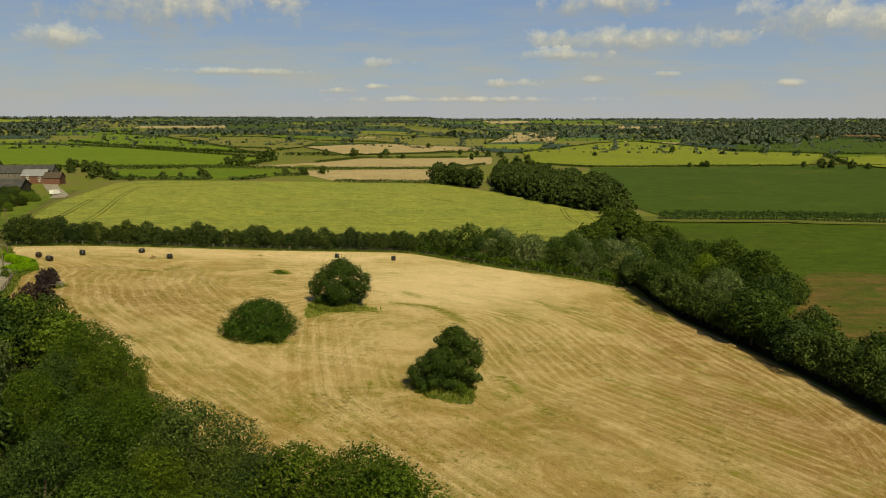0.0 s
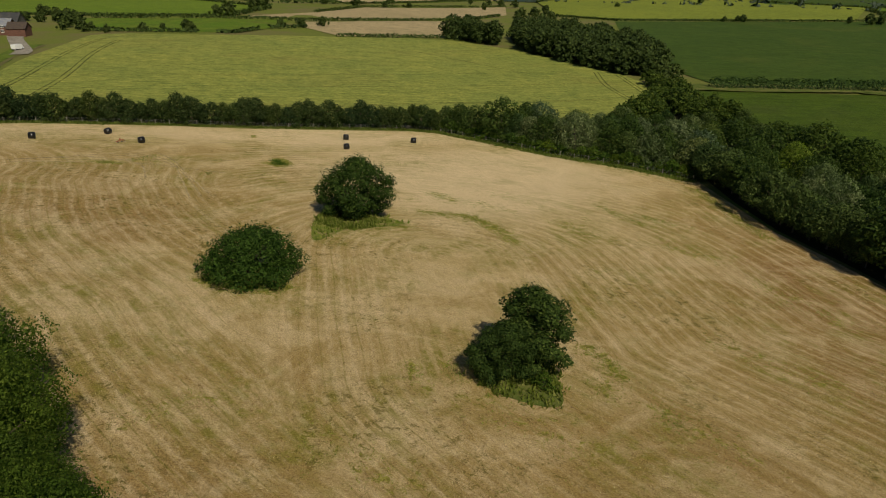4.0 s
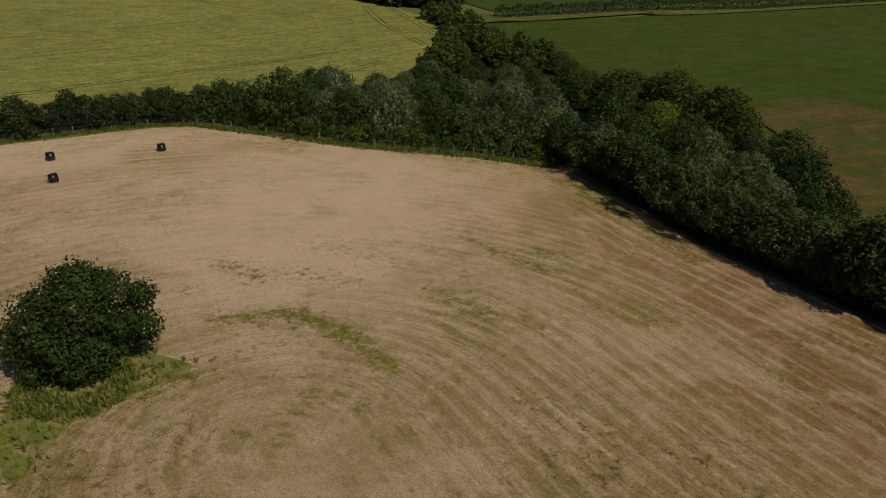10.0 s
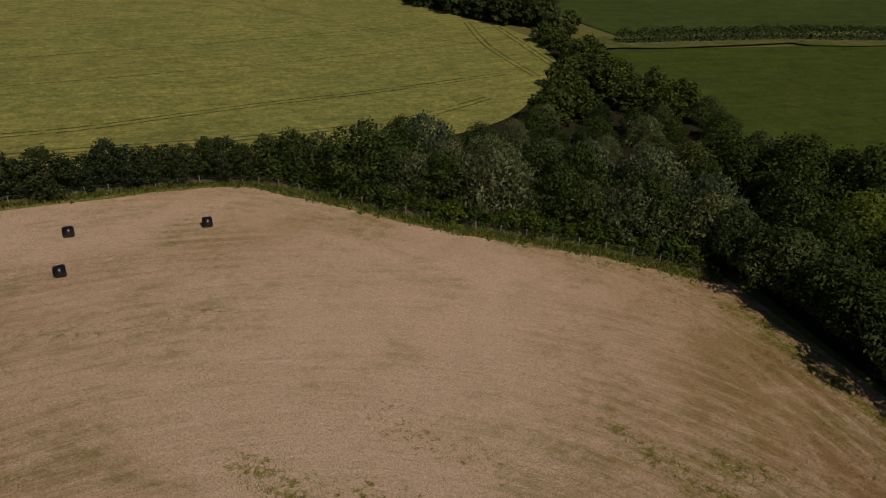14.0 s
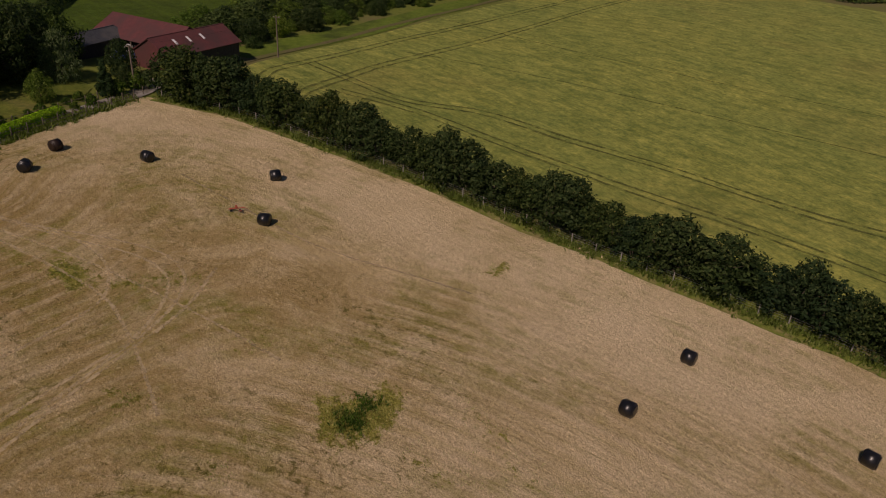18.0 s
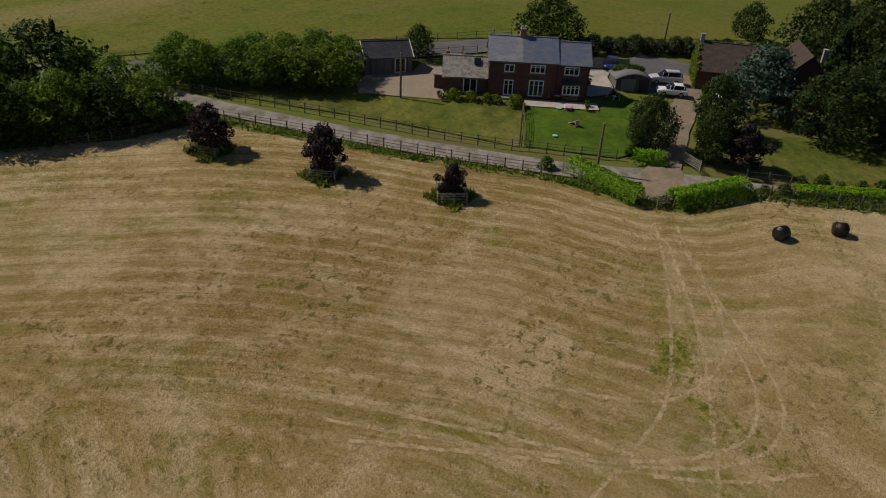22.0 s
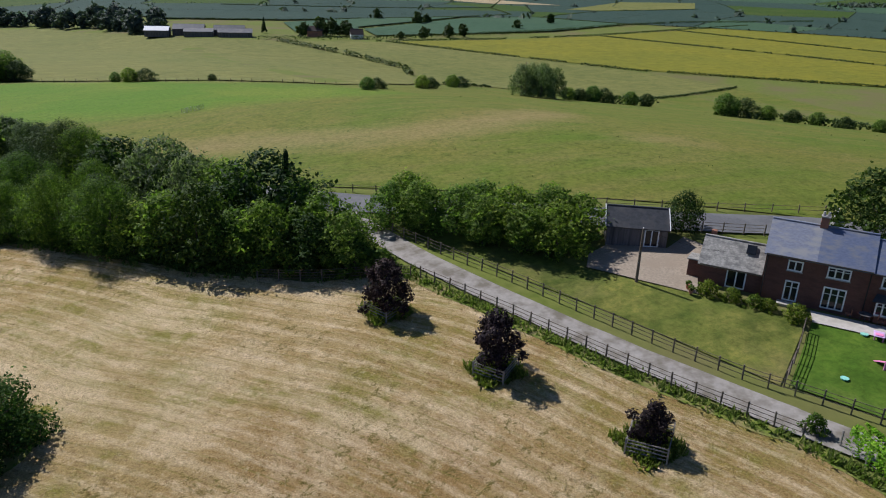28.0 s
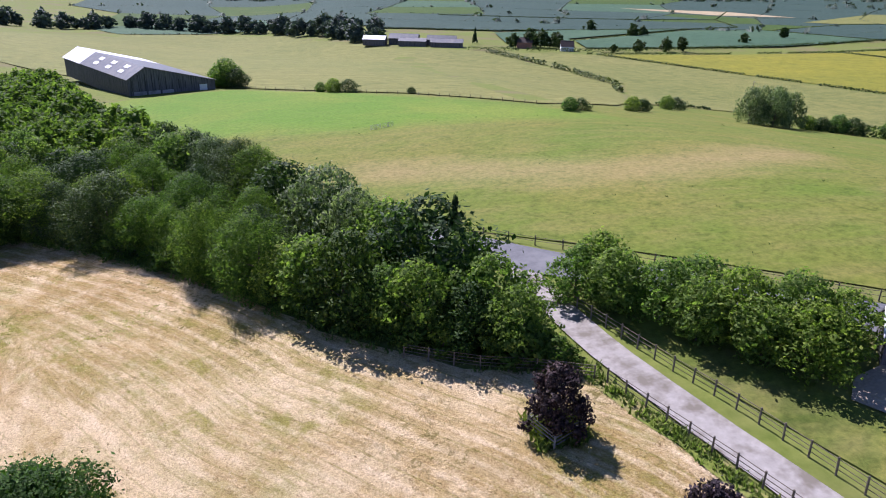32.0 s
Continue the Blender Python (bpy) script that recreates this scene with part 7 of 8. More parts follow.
for y0, y1, mt, lab in ((-0.5, 46, "dark_tin", "dark sheeted roof with roof lights"), (46.05, 67, "tarp_white", "pale sheeted roof")):
    part("roof", slab([(-0.5, y0, 4.85), (-0.5, y1, 4.85), (5.2, y1, 8.35), (5.2, y0, 8.35)], 0.1), M(mt), sb, lab)
    part("roof", slab([(5.2, y0, 8.35), (5.2, y1, 8.35), (26.9, y1, 3.05), (26.9, y0, 3.05)], 0.1), M(mt), sb, lab)
for k in range(6):
    xx, yy = (1.0, 3.0)[k % 2], 8 + (k // 2) * 12.0
    z = 4.9 + (xx + 0.5) / 5.7 * 3.5
    part("roof_light", slab([(xx, yy, z + 0.06), (xx, yy + 4.0, z + 0.06), (xx + 1.2, yy + 4.0, z + 0.8), (xx + 1.2, yy, z + 0.8)], 0.05), M("tarp_white"), sb, "white roof light")
for k, (a, w) in enumerate(((1.4, 3.6), (5.6, 3.6), (9.8, 3.4))):
    part("bay_panel", box(a + w / 2, -0.14, -0.6, w, 0.12, 1.8), M("concrete_block"), sb, "pale block panel at the barn foot")
part("side_door", box(22.6, -0.14, -0.6, 2.4, 0.1, 2.6), M("silver_paint"), sb, "pale blue-grey door")
for k in range(13):
    part("batten", box(1 + k * 2.0, -0.08, 1.3, 0.12, 0.1, min(5.0, 1.6 + (7.9 - abs(1 + k * 2.0 - 5.2) * 0.25) - 4.2)), M("dark_boards"), sb)

# farm beyond the barley
nf = root_at("far_farm", -208, 338, 8, gz(-208, 338))
tagged(nf, "distant red brick farm with long grey barn roofs", "farm")
part("barn_wall", gable_walls(-22, 12, -8, 4, 3.4, 6.6), M("dark_boards"), nf)
gable_roof(nf, -22, 12, -8, 4, 3.4, 6.6, M("dark_tin"), 0.5, "grey barn roof")
part("range_wall", gable_walls(-60, -6, 78, 90, 4.0, 8.0), M("weathered_boards"), nf)
gable_roof(nf, -60, -6, 78, 90, 4.0, 8.0, M("dark_tin"), 0.4, "dark sheeted range roof")
part("house_wall", gable_walls(-10, 2, 48, 57, 4.4, 7.4), M("red_brick"), nf)
gable_roof(nf, -10, 2, 48, 57, 4.4, 7.4, M("slate"), 0.4, "brown tiled roof")
part("house_wall", gable_walls(4, 12, 40, 48, 3.8, 6.4), M("red_brick"), nf)
gable_roof(nf, 4, 12, 40, 48, 3.8, 6.4, M("brown_tile"), 0.4, "brown tiled roof")
part("shed_wall", gable_walls(-66, -48, 34, 46, 3.5, 6.5), M("weathered_boards"), nf)
gable_roof(nf, -66, -48, 34, 46, 3.5, 6.5, M("brown_tile"), 0.4)
for xx in (-7, -1):
    window(nf, xx, 1.2, 1.4, 1.4, 48, 2)
    window(nf, xx, 3.4, 1.4, 1.2, 48, 2)
part("yard_wall", box(-14, 30, -1, 22, 0.5, 2.2), M("concrete_block"), nf, "pale yard wall")
ribbon("farm_track", [(-168, 312), (-173, 325), (-184, 342), (-196, 361), (-207, 380), (-220, 404)], 6.5, M("lane_concrete"), 0.25, "pale grey farm road", "track", 5, 0.05)

# farm across the valley
vf = root_at("valley_farm", -150, -470, -12, gz(-150, -470))
tagged(vf, "distant farm with white and grey sheeted roofs", "farm")
for x0, x1, y0, y1, e, r, mt in ((48, 66, -2, 16, 4, 6.5, "tarp_white"), (22, 46, -18, 6, 4.5, 7.5, "dark_tin"), (14, 36, 8, 22, 4, 6, "barn_tin"), (-10, 14, -8, 10, 4.5, 7.5, "dark_tin"), (-16, 10, 14, 26, 4, 6.5, "barn_tin")):
    part("barn_wall", gable_walls(x0, x1, y0, y1, e, r), M("weathered_boards"), vf)
    gable_roof(vf, x0, x1, y0, y1, e, r, M(mt), 0.4, "sheeted barn roof")
part("house_wall", gable_walls(-72, -60, 6, 16, 5, 8.5), M("old_brick"), vf)
gable_roof(vf, -72, -60, 6, 16, 5, 8.5, M("brown_tile"), 0.4)
part("white_gable", gable_walls(-104, -94, 22, 30, 4, 8), M("white_paint"), vf, "white rendered house")
gable_roof(vf, -104, -94, 22, 30, 4, 8, M("brown_tile"), 0.4)

# ---- fences, gates and poles ----
POST = box(0, 0, -0.3, 0.11, 0.11, 1.55, 0, 0.012)
post_mesh = bpy.data.meshes.new("post")
POST.to_mesh(post_mesh)
POST.free()
post_mesh.materials.append(M("fence_wood"))
RAIL = box(0.5, 0, -0.05, 1.0, 0.04, 0.085)
rail_mesh = bpy.data.meshes.new("rail")
RAIL.to_mesh(rail_mesh)
RAIL.free()
rail_mesh.materials.append(M("fence_wood"))
grey_post, grey_rail = post_mesh.copy(), rail_mesh.copy()
for m_ in (grey_post, grey_rail):
    m_.materials.clear()
    m_.materials.append(M("grey_wood"))


def fence(path, label, spacing=1.9, rails=(0.4, 0.75, 1.1), grey=False, tall=1.0, name="fence", n=4):
    """A post-and-rail fence on the land; each post and rail a part."""
    pts = smooth_path(path, n)
    st = along(pts, spacing)
    r = root_at(name, st[0][0], st[0][1])
    base = r.matrix_world.translation.copy()
    rnd = random.Random(int(abs(path[0][0]) * 10))
    prev = None
    for x, y, a in st:
        z = gz(x, y) + 0.08
        o = new("post", grey_post if grey else post_mesh)
        o.parent = r
        o.matrix_basis = Matrix.Translation(Vector((x, y, z)) - base) @ pose(0, 0, 0, rnd.uniform(-2, 2), rnd.uniform(-2, 2), a) @ Matrix.Diagonal((1, 1, tall, 1))
        p = Vector((x, y, z))
        if prev is not None:
            d = p - prev
            for h in rails:
                o = new("rail", grey_rail if grey else rail_mesh)
                o.parent = r
                q = Vector((d.x, d.y, d.z + rnd.uniform(-0.03, 0.03)))
                o.matrix_basis = Matrix.Translation(prev - base + Vector((0, 0, h * tall))) @ q.to_track_quat("X", "Z").to_matrix().to_4x4() @ Matrix.Diagonal((d.length, 0.8, 0.5, 1))
        prev = p
    tagged(r, label, "fence")
    return r


fence([(-67.4, 100.6), (-71.0, 109.0), (-74.0, 116.4), (-77.8, 125.6), (-80.8, 131.6), (-82.6, 135.0)], "weathered post-and-rail fence along the lane")
fence([(-66.5, 84.5), (-68.8, 90.0), (-72.2, 99.3), (-74.8, 105.6), (-78.8, 116.8), (-82.9, 126.6), (-85.0, 130.0), (-88.4, 135.8), (-90.4, 138.6)], "weathered post-and-rail fence above the lane")
fence([(-85.3, 129.0), (-89.6, 126.5), (-93.8, 123.6)], "dark timber garden fence across the lawn", 1.7, (0.25, 0.5, 0.75, 1.0, 1.25), tall=1.05)
fence([(-66.6, 100.0), (-62.5, 97.9), (-58.2, 96.2), (-52.5, 92.8)], "weathered timber rail fence at the wood corner", 2.2, (0.35, 0.65, 0.95, 1.2))
fence([(-83.4, 135.4), (-83.3, 139.8), (-83.6, 144.0)], "pale timber rail fence below the clipped hedge", 2.0, (0.35, 0.65, 0.95), True)
fence([(-85.2, 147.0), (-89.4, 150.4), (-93.6, 152.6), (-98.2, 159.8), (-103.0, 167.5), (-108.6, 175.8), (-111.5, 178.2)], "weathered rail fence between field and lane", 2.3, (0.45, 0.85))
fence([(-96.0, 150.6), (-100.4, 158), (-106.0, 167.2), (-110.8, 174.4)], "dark wire-and-rail garden fence above the lane", 2.3, (0.5, 1.0))
fence([(-62, 68.5), (-72, 77.5), (-92, 94), (-106, 102.5), (-118, 108)], "roadside stock fence of thin posts", 3.2, (0.5, 1.0), tall=0.85)
fence([(-91.5, 100.8), (-101, 107.2), (-106, 110.2)], "timber rail fence beside the road", 2.2)
# garden wall and board fence by the road
wl = root_at("garden_wall", -107, 114.6, 32)
tagged(wl, "dark brick garden wall along the road", "wall")
part("wall_body", box(-6, 0, -0.6, 13.5, 0.25, 2.0), M("red_brick"), wl)
part("coping", box(-6, 0, 1.4, 13.7, 0.34, 0.09), M("concrete_block"), wl)
bf = root_at("board_fence", -113, 124.0, 128)
tagged(bf, "weathered board fence between the courts", "fence")
for k in range(5):
    part("panel", box(k * 1.85 - 4, 0, -0.1, 1.75, 0.05, 1.8), M("grey_wood"), bf)
    part("post", box(k * 1.85 - 4.92, 0, -0.3, 0.1, 0.1, 2.1), M("fence_wood"), bf)

# wire fence below the north hedge
for nm, path, sp in (("wire_fence", [(x + 0.2, y + 0.35) for x, y in NORTH_EDGE], 3.0), ("wire_fence", [(x + 0.6, y + 0.5) for x, y in EAST_EDGE], 3.4), ("wire_fence", [(x + 0.5, y - 1.3) for x, y in SOUTH_EDGE[3:-1]], 3.0)):
    st = along(path, sp)
    r = root_at(nm, st[0][0], st[0][1])
    base = r.matrix_world.translation.copy()
    for x, y, a in st:
        o = new("post", grey_post)
        o.parent = r
        o.matrix_basis = Matrix.Translation(Vector((x, y, gz(x, y))) - base) @ pose(0, 0, 0, 0, 0, a)
    for h in (0.3, 0.6, 0.9, 1.15):
        bm = bmesh.new()
        add_tube(bm, [Vector((x, y, gz(x, y) + h)) - base for x, y, a in st], [0.012] * len(st), 4)
        part("wire", bm, M("steel"), r)
    tagged(r, "timber posts with stock wire along the field edge", "fence")

# guards round the young beeches
for i, (x, y, s) in enumerate([(-62.1, 104.8, 1.35), (-66.7, 117.2, 1.35), (-72.0, 129.4, 1.4)]):
    r = root_at("tree_guard", x, y, 25 + i * 8)
    base = r.matrix_world.translation
    cs = [(-s, -s), (s, -s), (s, s), (-s, s)]
    for k, (a, b) in enumerate(zip(cs, cs[1:] + cs[:1])):
        o = new("post", grey_post)
        o.parent = r
        wx = r.matrix_world @ Vector((a[0], a[1], 0))
        z0 = gz(wx.x, wx.y) - base.z + 0.05
        o.matrix_basis = Matrix.Translation((a[0], a[1], z0))
        wb = r.matrix_world @ Vector((b[0], b[1], 0))
        z1 = gz(wb.x, wb.y) - base.z + 0.05
        d = Vector((b[0] - a[0], b[1] - a[1], z1 - z0))
        for h in (0.3, 0.6, 0.9, 1.15):
            o = new("rail", grey_rail)
            o.parent = r
            o.matrix_basis = Matrix.Translation((a[0], a[1], z0 + h)) @ d.to_track_quat("X", "Z").to_matrix().to_4x4() @ Matrix.Diagonal((d.length, 1, 1, 1))
    tagged(r, "square grey timber rail guard round a young beech", "tree guard", "tree guards")

# clipped hedges at the field gate
hedge_line("clipped_hedge", [(-84.3, 136.4), (-83.8, 140.2), (-83.3, 144.2)], 1.9, 1.8, M("leaf_privet"), 480, 0.15, "bright green clipped hedge beside the field gate", seed=71, lumpy=0.06, square=True)
hedge_line("clipped_hedge", [(-85.6, 146.9), (-89.2, 149.2), (-92.7, 151.2)], 1.9, 1.9, M("leaf_privet"), 480, 0.15, "bright green clipped hedge beside the field gate", seed=72, lumpy=0.06, square=True)
hedge_line("clipped_hedge", [(-96.7, 155.9), (-100.2, 160.2), (-103.5, 164.5)], 1.3, 1.4, M("leaf_privet"), 360, 0.15, "low bright green hedge between lane and field", seed=75, lumpy=0.15, square=True)
hedge_line("garden_hedge", [(-91.2, 140.2), (-92.6, 142.4)], 1.7, 1.5, M("leaf_privet"), 300, 0.16, "bright green hedge by the drive", seed=73, lumpy=0.15)
hedge_line("shrub_border", [(-91.8, 139.0), (-96.0, 138.2), (-101.5, 136.4), (-106.5, 134.2)], 1.3, 1.1, M("leaf_bush"), 160, 0.2, "leafy border along the drive", seed=74, lumpy=0.5)

plant("shrub0", -83.0, 133.6, 1.5, None, "small round bush at the lane side", "bush", wide=1.0)

# gates
for x, y, turn, w, lab, mt in ((-95.2, 143.6, 58, 3.2, "open grey timber drive gate", "grey_wood"), (-86.2, 146.6, -20, 2.4, "open timber field gate against the hedge", "fence_wood"), (-66.2, 83.2, 70, 2.6, "timber gate at the lane mouth", "grey_wood")):
    r = root_at("gate", x, y, turn)
    for k in range(5):
        part("bar", box(w / 2, 0, 0.2 + k * 0.23, w, 0.04, 0.09), M(mt), r)
    for k in (0, 1):
        part("upright", box(k * w, 0, 0.0, 0.1, 0.08, 1.35), M(mt), r)
    part("brace", slab([(0.1, -0.03, 0.25), (0.25, -0.03, 0.25), (w - 0.1, 0.03, 1.15), (w - 0.25, 0.03, 1.15)], 0.03), M(mt), r)
    tagged(r, lab, "gate")


def pole(x, y, h, lab, lean=(0, 0), arms=0, box_on=False):
    r = root_at("utility_pole", x, y, 35)
    part("shaft", tube([(0, 0, -0.5), (lean[0] * 0.5, lean[1] * 0.5, h * 0.5), (lean[0], lean[1], h)], [0.15, 0.13, 0.1], 10), M("pole_wood"), r)
    part("cap", tube([(lean[0], lean[1], h), (lean[0], lean[1], h + 0.06)], [0.11, 0.05], 8), M("steel"), r)
    for k in range(arms):
        part("crossarm", box(lean[0], lean[1] + 0.1, h - 0.35 - k * 0.5, 1.3, 0.09, 0.1), M("pole_wood"), r)
        for q in (-0.5, 0.5):
            part("insulator", tube([(lean[0] + q, lean[1] + 0.1, h - 0.26 - k * 0.5), (lean[0] + q, lean[1] + 0.1, h - 0.1 - k * 0.5)], [0.04, 0.03], 6), M("white_paint"), r)
    for k in range(6):
        part("step_bolt", tube([(0.1, 0, 2.2 + k * 0.4), (0.26, 0, 2.2 + k * 0.4)], [0.012, 0.012], 4), M("steel"), r)
    tagged(r, lab, "utility pole")
    return Vector((x, y, gz(x, y) + h))


p1 = pole(-85.3, 111.4, 5.6, "plain wooden telephone pole in the yard")
p2 = pole(-86.0, 138.0, 5.6, "plain wooden telephone pole at the garden corner")
p3 = pole(-131.6, 125.8, 5.8, "wooden telephone pole beside the road", (0.3, 0))
p4 = pole(-126.5, 206.8, 7.6, "wooden power pole beside the track", (0, 0), 1)
p5 = pole(-182.0, -48.0, 8.5, "wooden power pole in the sheep pasture", (0, 0), 1)
p6 = pole(-260.0, -190.0, 9.0, "wooden power pole in the far meadow", (0, 0), 1)
p7 = pole(-112.2, 176.5, 6.5, "wooden power pole at the barn yard", (0, 0), 1)


def cable(a, b, sag, lab):
    pts = [(a.lerp(b, t) - Vector((0, 0, sag * 4 * t * (1 - t)))) for t in np.linspace(0, 1, 9)]
    bm = tube([tuple(p - a) for p in pts], [0.012] * 9, 4)
    me_ = bpy.data.meshes.new("cable")
    bm.to_mesh(me_)
    bm.free()
    me_.materials.append(M("rubber"))
    o = new("cable", me_)
    o.location = a
    tagged(o, lab, "cable")


cable(p1, Vector((-92.2, 115.2, gz(-92, 116) + 3.4)), 0.4, "thin black service cable from pole to cottage")
cable(p7, p4, 0.8, "thin black overhead wire between two poles")
cable(p5, p6, 1.5, "thin black overhead wire between two poles")

# ---- bales, machines, cars, garden things ----


def bale_mesh(seed, mat):
    bm = bmesh.new()
    bmesh.ops.create_cone(bm, cap_ends=True, segments=28, radius1=0.66, radius2=0.66, depth=1.22)
    es = [e for e in bm.edges if len(e.link_faces) == 2 and any(len(f.verts) > 4 for f in e.link_faces)]
    bmesh.ops.bevel(bm, geom=es, offset=0.12, segments=3, affect="EDGES")
    caps = [f for f in bm.faces if len(f.verts) > 8]
    bmesh.ops.inset_individual(bm, faces=caps, thickness=0.25)
    bmesh.ops.rotate(bm, verts=bm.verts, matrix=Matrix.Rotation(radians(90), 3, "Y"))
    for v in bm.verts:
        k = noise.noise(v.co * 2.3 + Vector((seed * 7, 0, 0)))
        v.co += v.co.normalized() * k * 0.045
        v.co.z += 0.62
        if v.co.z < 0.12:
            v.co.z = 0.12 * 0.3
    me_ = bpy.data.meshes.new("bale")
    bm.to_mesh(me_)
    bm.free()
    me_.polygons.foreach_set("use_smooth", [True] * len(me_.polygons))
    me_.materials.append(M(mat))
    return me_


black = [bale_mesh(k, "bale_wrap") for k in range(3)]
brown = bale_mesh(5, "brown_wrap")
for i, (x, y, turn) in enumerate([(-67.6, 174.9, 40), (-76.9, 180.9, 75), (-86.2, 169.3, 20), (-92.0, 161.0, 120), (-87.3, 156.8, 150), (-29.6, 197.6, 10), (-28.1, 186.9, 15), (-14.0, 199.6, 5)]):
    b = new("bale", brown if i == 3 else black[i % 3])
    b.matrix_world = pose(x, y, gz(x, y) + 0.03, 0, 0, turn)
    tagged(b, "round hay bale in brown netting on the mown field" if i == 3 else "round silage bale in glossy black wrap on the mown field", "bale", "silage bales")

# red hay tedder left in the field
td = root_at("hay_tedder", -71.2, 173.4, 70)
td.matrix_world = td.matrix_world @ Matrix.Diagonal((0.8, 0.8, 0.8, 1))
tagged(td, "small rusty red hay machine standing in the mown field", "farm machine")
part("main_beam", tube([(-1.0, 0, 0.55), (1.1, 0, 0.6)], [0.08, 0.08], 8), M("rust_red"), td)
part("drawbar", tube([(1.0, 0, 0.6), (1.3, 0.08, 0.4), (1.55, 0.12, 0.2)], [0.06, 0.05, 0.04], 7), M("rust_red"), td)
part("headstock", prism([(-0.3, 0.5), (0.3, 0.5), (0.0, 1.2)], 0.1, "xz", -0.05), M("rust_red"), td)
for k, yy in ((-0.7, 0.45), (0.5, -0.45)):
    rt = part("rotor", tube([(k, yy, 0.35), (k, yy, 0.42)], [0.24, 0.2], 12), M("rust_red"), td)
    for q in range(6):
        a = q * math.pi / 3
        part("tine", tube([(k + 0.3 * math.cos(a), yy + 0.3 * math.sin(a), 0.38), (k + 0.75 * math.cos(a), yy + 0.75 * math.sin(a), 0.1)], [0.025, 0.015], 4), M("steel"), rt)
for k in (-0.7, 0.5):
    part("wheel", tube([(k, -0.07, 0.2), (k, 0.07, 0.2)], [0.2, 0.2], 12), M("rubber"), td)


def car(name, x, y, turn, paint, lab, L=4.3, W=1.8, H=1.5, kind="hatch"):
    r = root_at(name, x, y, turn, gz(x, y) + 0.15)
    h, c = H, 0.32
    if kind == "van":
        low = [(-L / 2, 0.35), (L / 2 - 0.1, 0.35), (L / 2, 0.8), (L / 2 - 0.35, 1.05), (L / 2 - 1.0, h - 0.15), (L / 2 - 1.3, h), (-L / 2 + 0.05, h), (-L / 2, h - 0.2)]
        top = None
    else:
        bel = 0.62 * h
        low = [(-L / 2, 0.38), (-L / 2 + 0.12, c), (L / 2 - 0.15, c), (L / 2, 0.45), (L / 2 - 0.05, bel * 0.82), (L / 2 - 0.95, bel), (-L / 2 + 0.1, bel + 0.03), (-L / 2, bel - 0.15)]
        back = -L / 2 + (0.12 if kind == "suv" else 0.3)
        top = [(L / 2 - 1.1, bel - 0.02), (L / 2 - 1.95, h - 0.06), (L / 2 - 2.2, h), (back + 0.45, h), (back + 0.15, h - 0.1), (back - 0.02, bel)]
    body = prism(low, W, "xz", -W / 2)
    bmesh.ops.bevel(body, geom=body.edges[:], offset=0.08, segments=2, affect="EDGES")
    bo = part("body", body, M(paint), r, smooth=False)
    if top:
        cab = prism(top, W - 0.22, "xz", -(W - 0.22) / 2)
        for v in cab.verts:
            if v.co.z > bel + 0.2:
                v.co.y *= 0.86
        bmesh.ops.bevel(cab, geom=cab.edges[:], offset=0.05, segments=2, affect="EDGES")
        part("cabin_glass", cab, M("window_glass"), r, "dark tinted glass")
        rf = box((top[2][0] + top[3][0]) / 2, 0, h - 0.06, top[2][0] - top[3][0] + 0.2, (W - 0.22) * 0.86, 0.09, 0, 0.03)
        part("roof", rf, M(paint), r)
        for sx in (-1, 1):
            for px in (L / 2 - 1.55, -0.05, back + 0.3):
                part("pillar", tube([(px, sx * (W / 2 - 0.13), bel), (px - (0.42 if px > 1 else 0.05), sx * (W / 2 - 0.24), h - 0.03)], [0.045, 0.04], 5), M(paint), r)
            if kind == "suv":
                part("roof_rail", tube([(top[2][0], sx * 0.62, h + 0.06), (top[3][0], sx * 0.62, h + 0.06)], [0.025, 0.025], 5), M("steel"), r)
            part("mirror", box(L / 2 - 1.45, sx * (W / 2 + 0.08), bel, 0.16, 0.16, 0.14, 0, 0.03), M(paint), r)
    else:
        part("windscreen", slab([(L / 2 - 0.42, -W / 2 + 0.15, 1.12), (L / 2 - 0.42, W / 2 - 0.15, 1.12), (L / 2 - 0.97, W / 2 - 0.2, h - 0.2), (L / 2 - 0.97, -W / 2 + 0.2, h - 0.2)], 0.03), M("window_glass"), r)
    for sx in (-1, 1):
        for px in (L / 2 - 0.85, -L / 2 + 0.85):
            wh = part("wheel", tube([(px, sx * (W / 2 - 0.2), 0.33), (px, sx * (W / 2 + 0.01), 0.33)], [0.33, 0.33], 16), M("rubber"), r)
            part("rim", tube([(px, sx * (W / 2 + 0.012), 0.33), (px, sx * (W / 2 + 0.03), 0.33)], [0.2, 0.18], 12), M("steel"), wh)
        part("headlight", box(L / 2 - 0.06, sx * (W / 2 - 0.25), 0.66, 0.1, 0.35, 0.15, 0, 0.03), M("white_metal"), r, "clear headlight")
        part("rear_light", box(-L / 2 + 0.02, sx * (W / 2 - 0.16), 0.75, 0.06, 0.16, 0.28, 0, 0.02), M("rust_red"), r, "red rear light")
    part("bumper", box(L / 2 - 0.05, 0, 0.36, 0.14, W - 0.2, 0.16, 0, 0.04), M("rubber"), r)
    part("bumper", box(-L / 2 + 0.05, 0, 0.36, 0.14, W - 0.2, 0.16, 0, 0.04), M("rubber"), r)
    part("plate", box(-L / 2 - 0.02, 0, 0.62, 0.02, 0.5, 0.11), M("white_paint"), r)
    return tagged(r, lab, "car" if kind != "van" else "van")


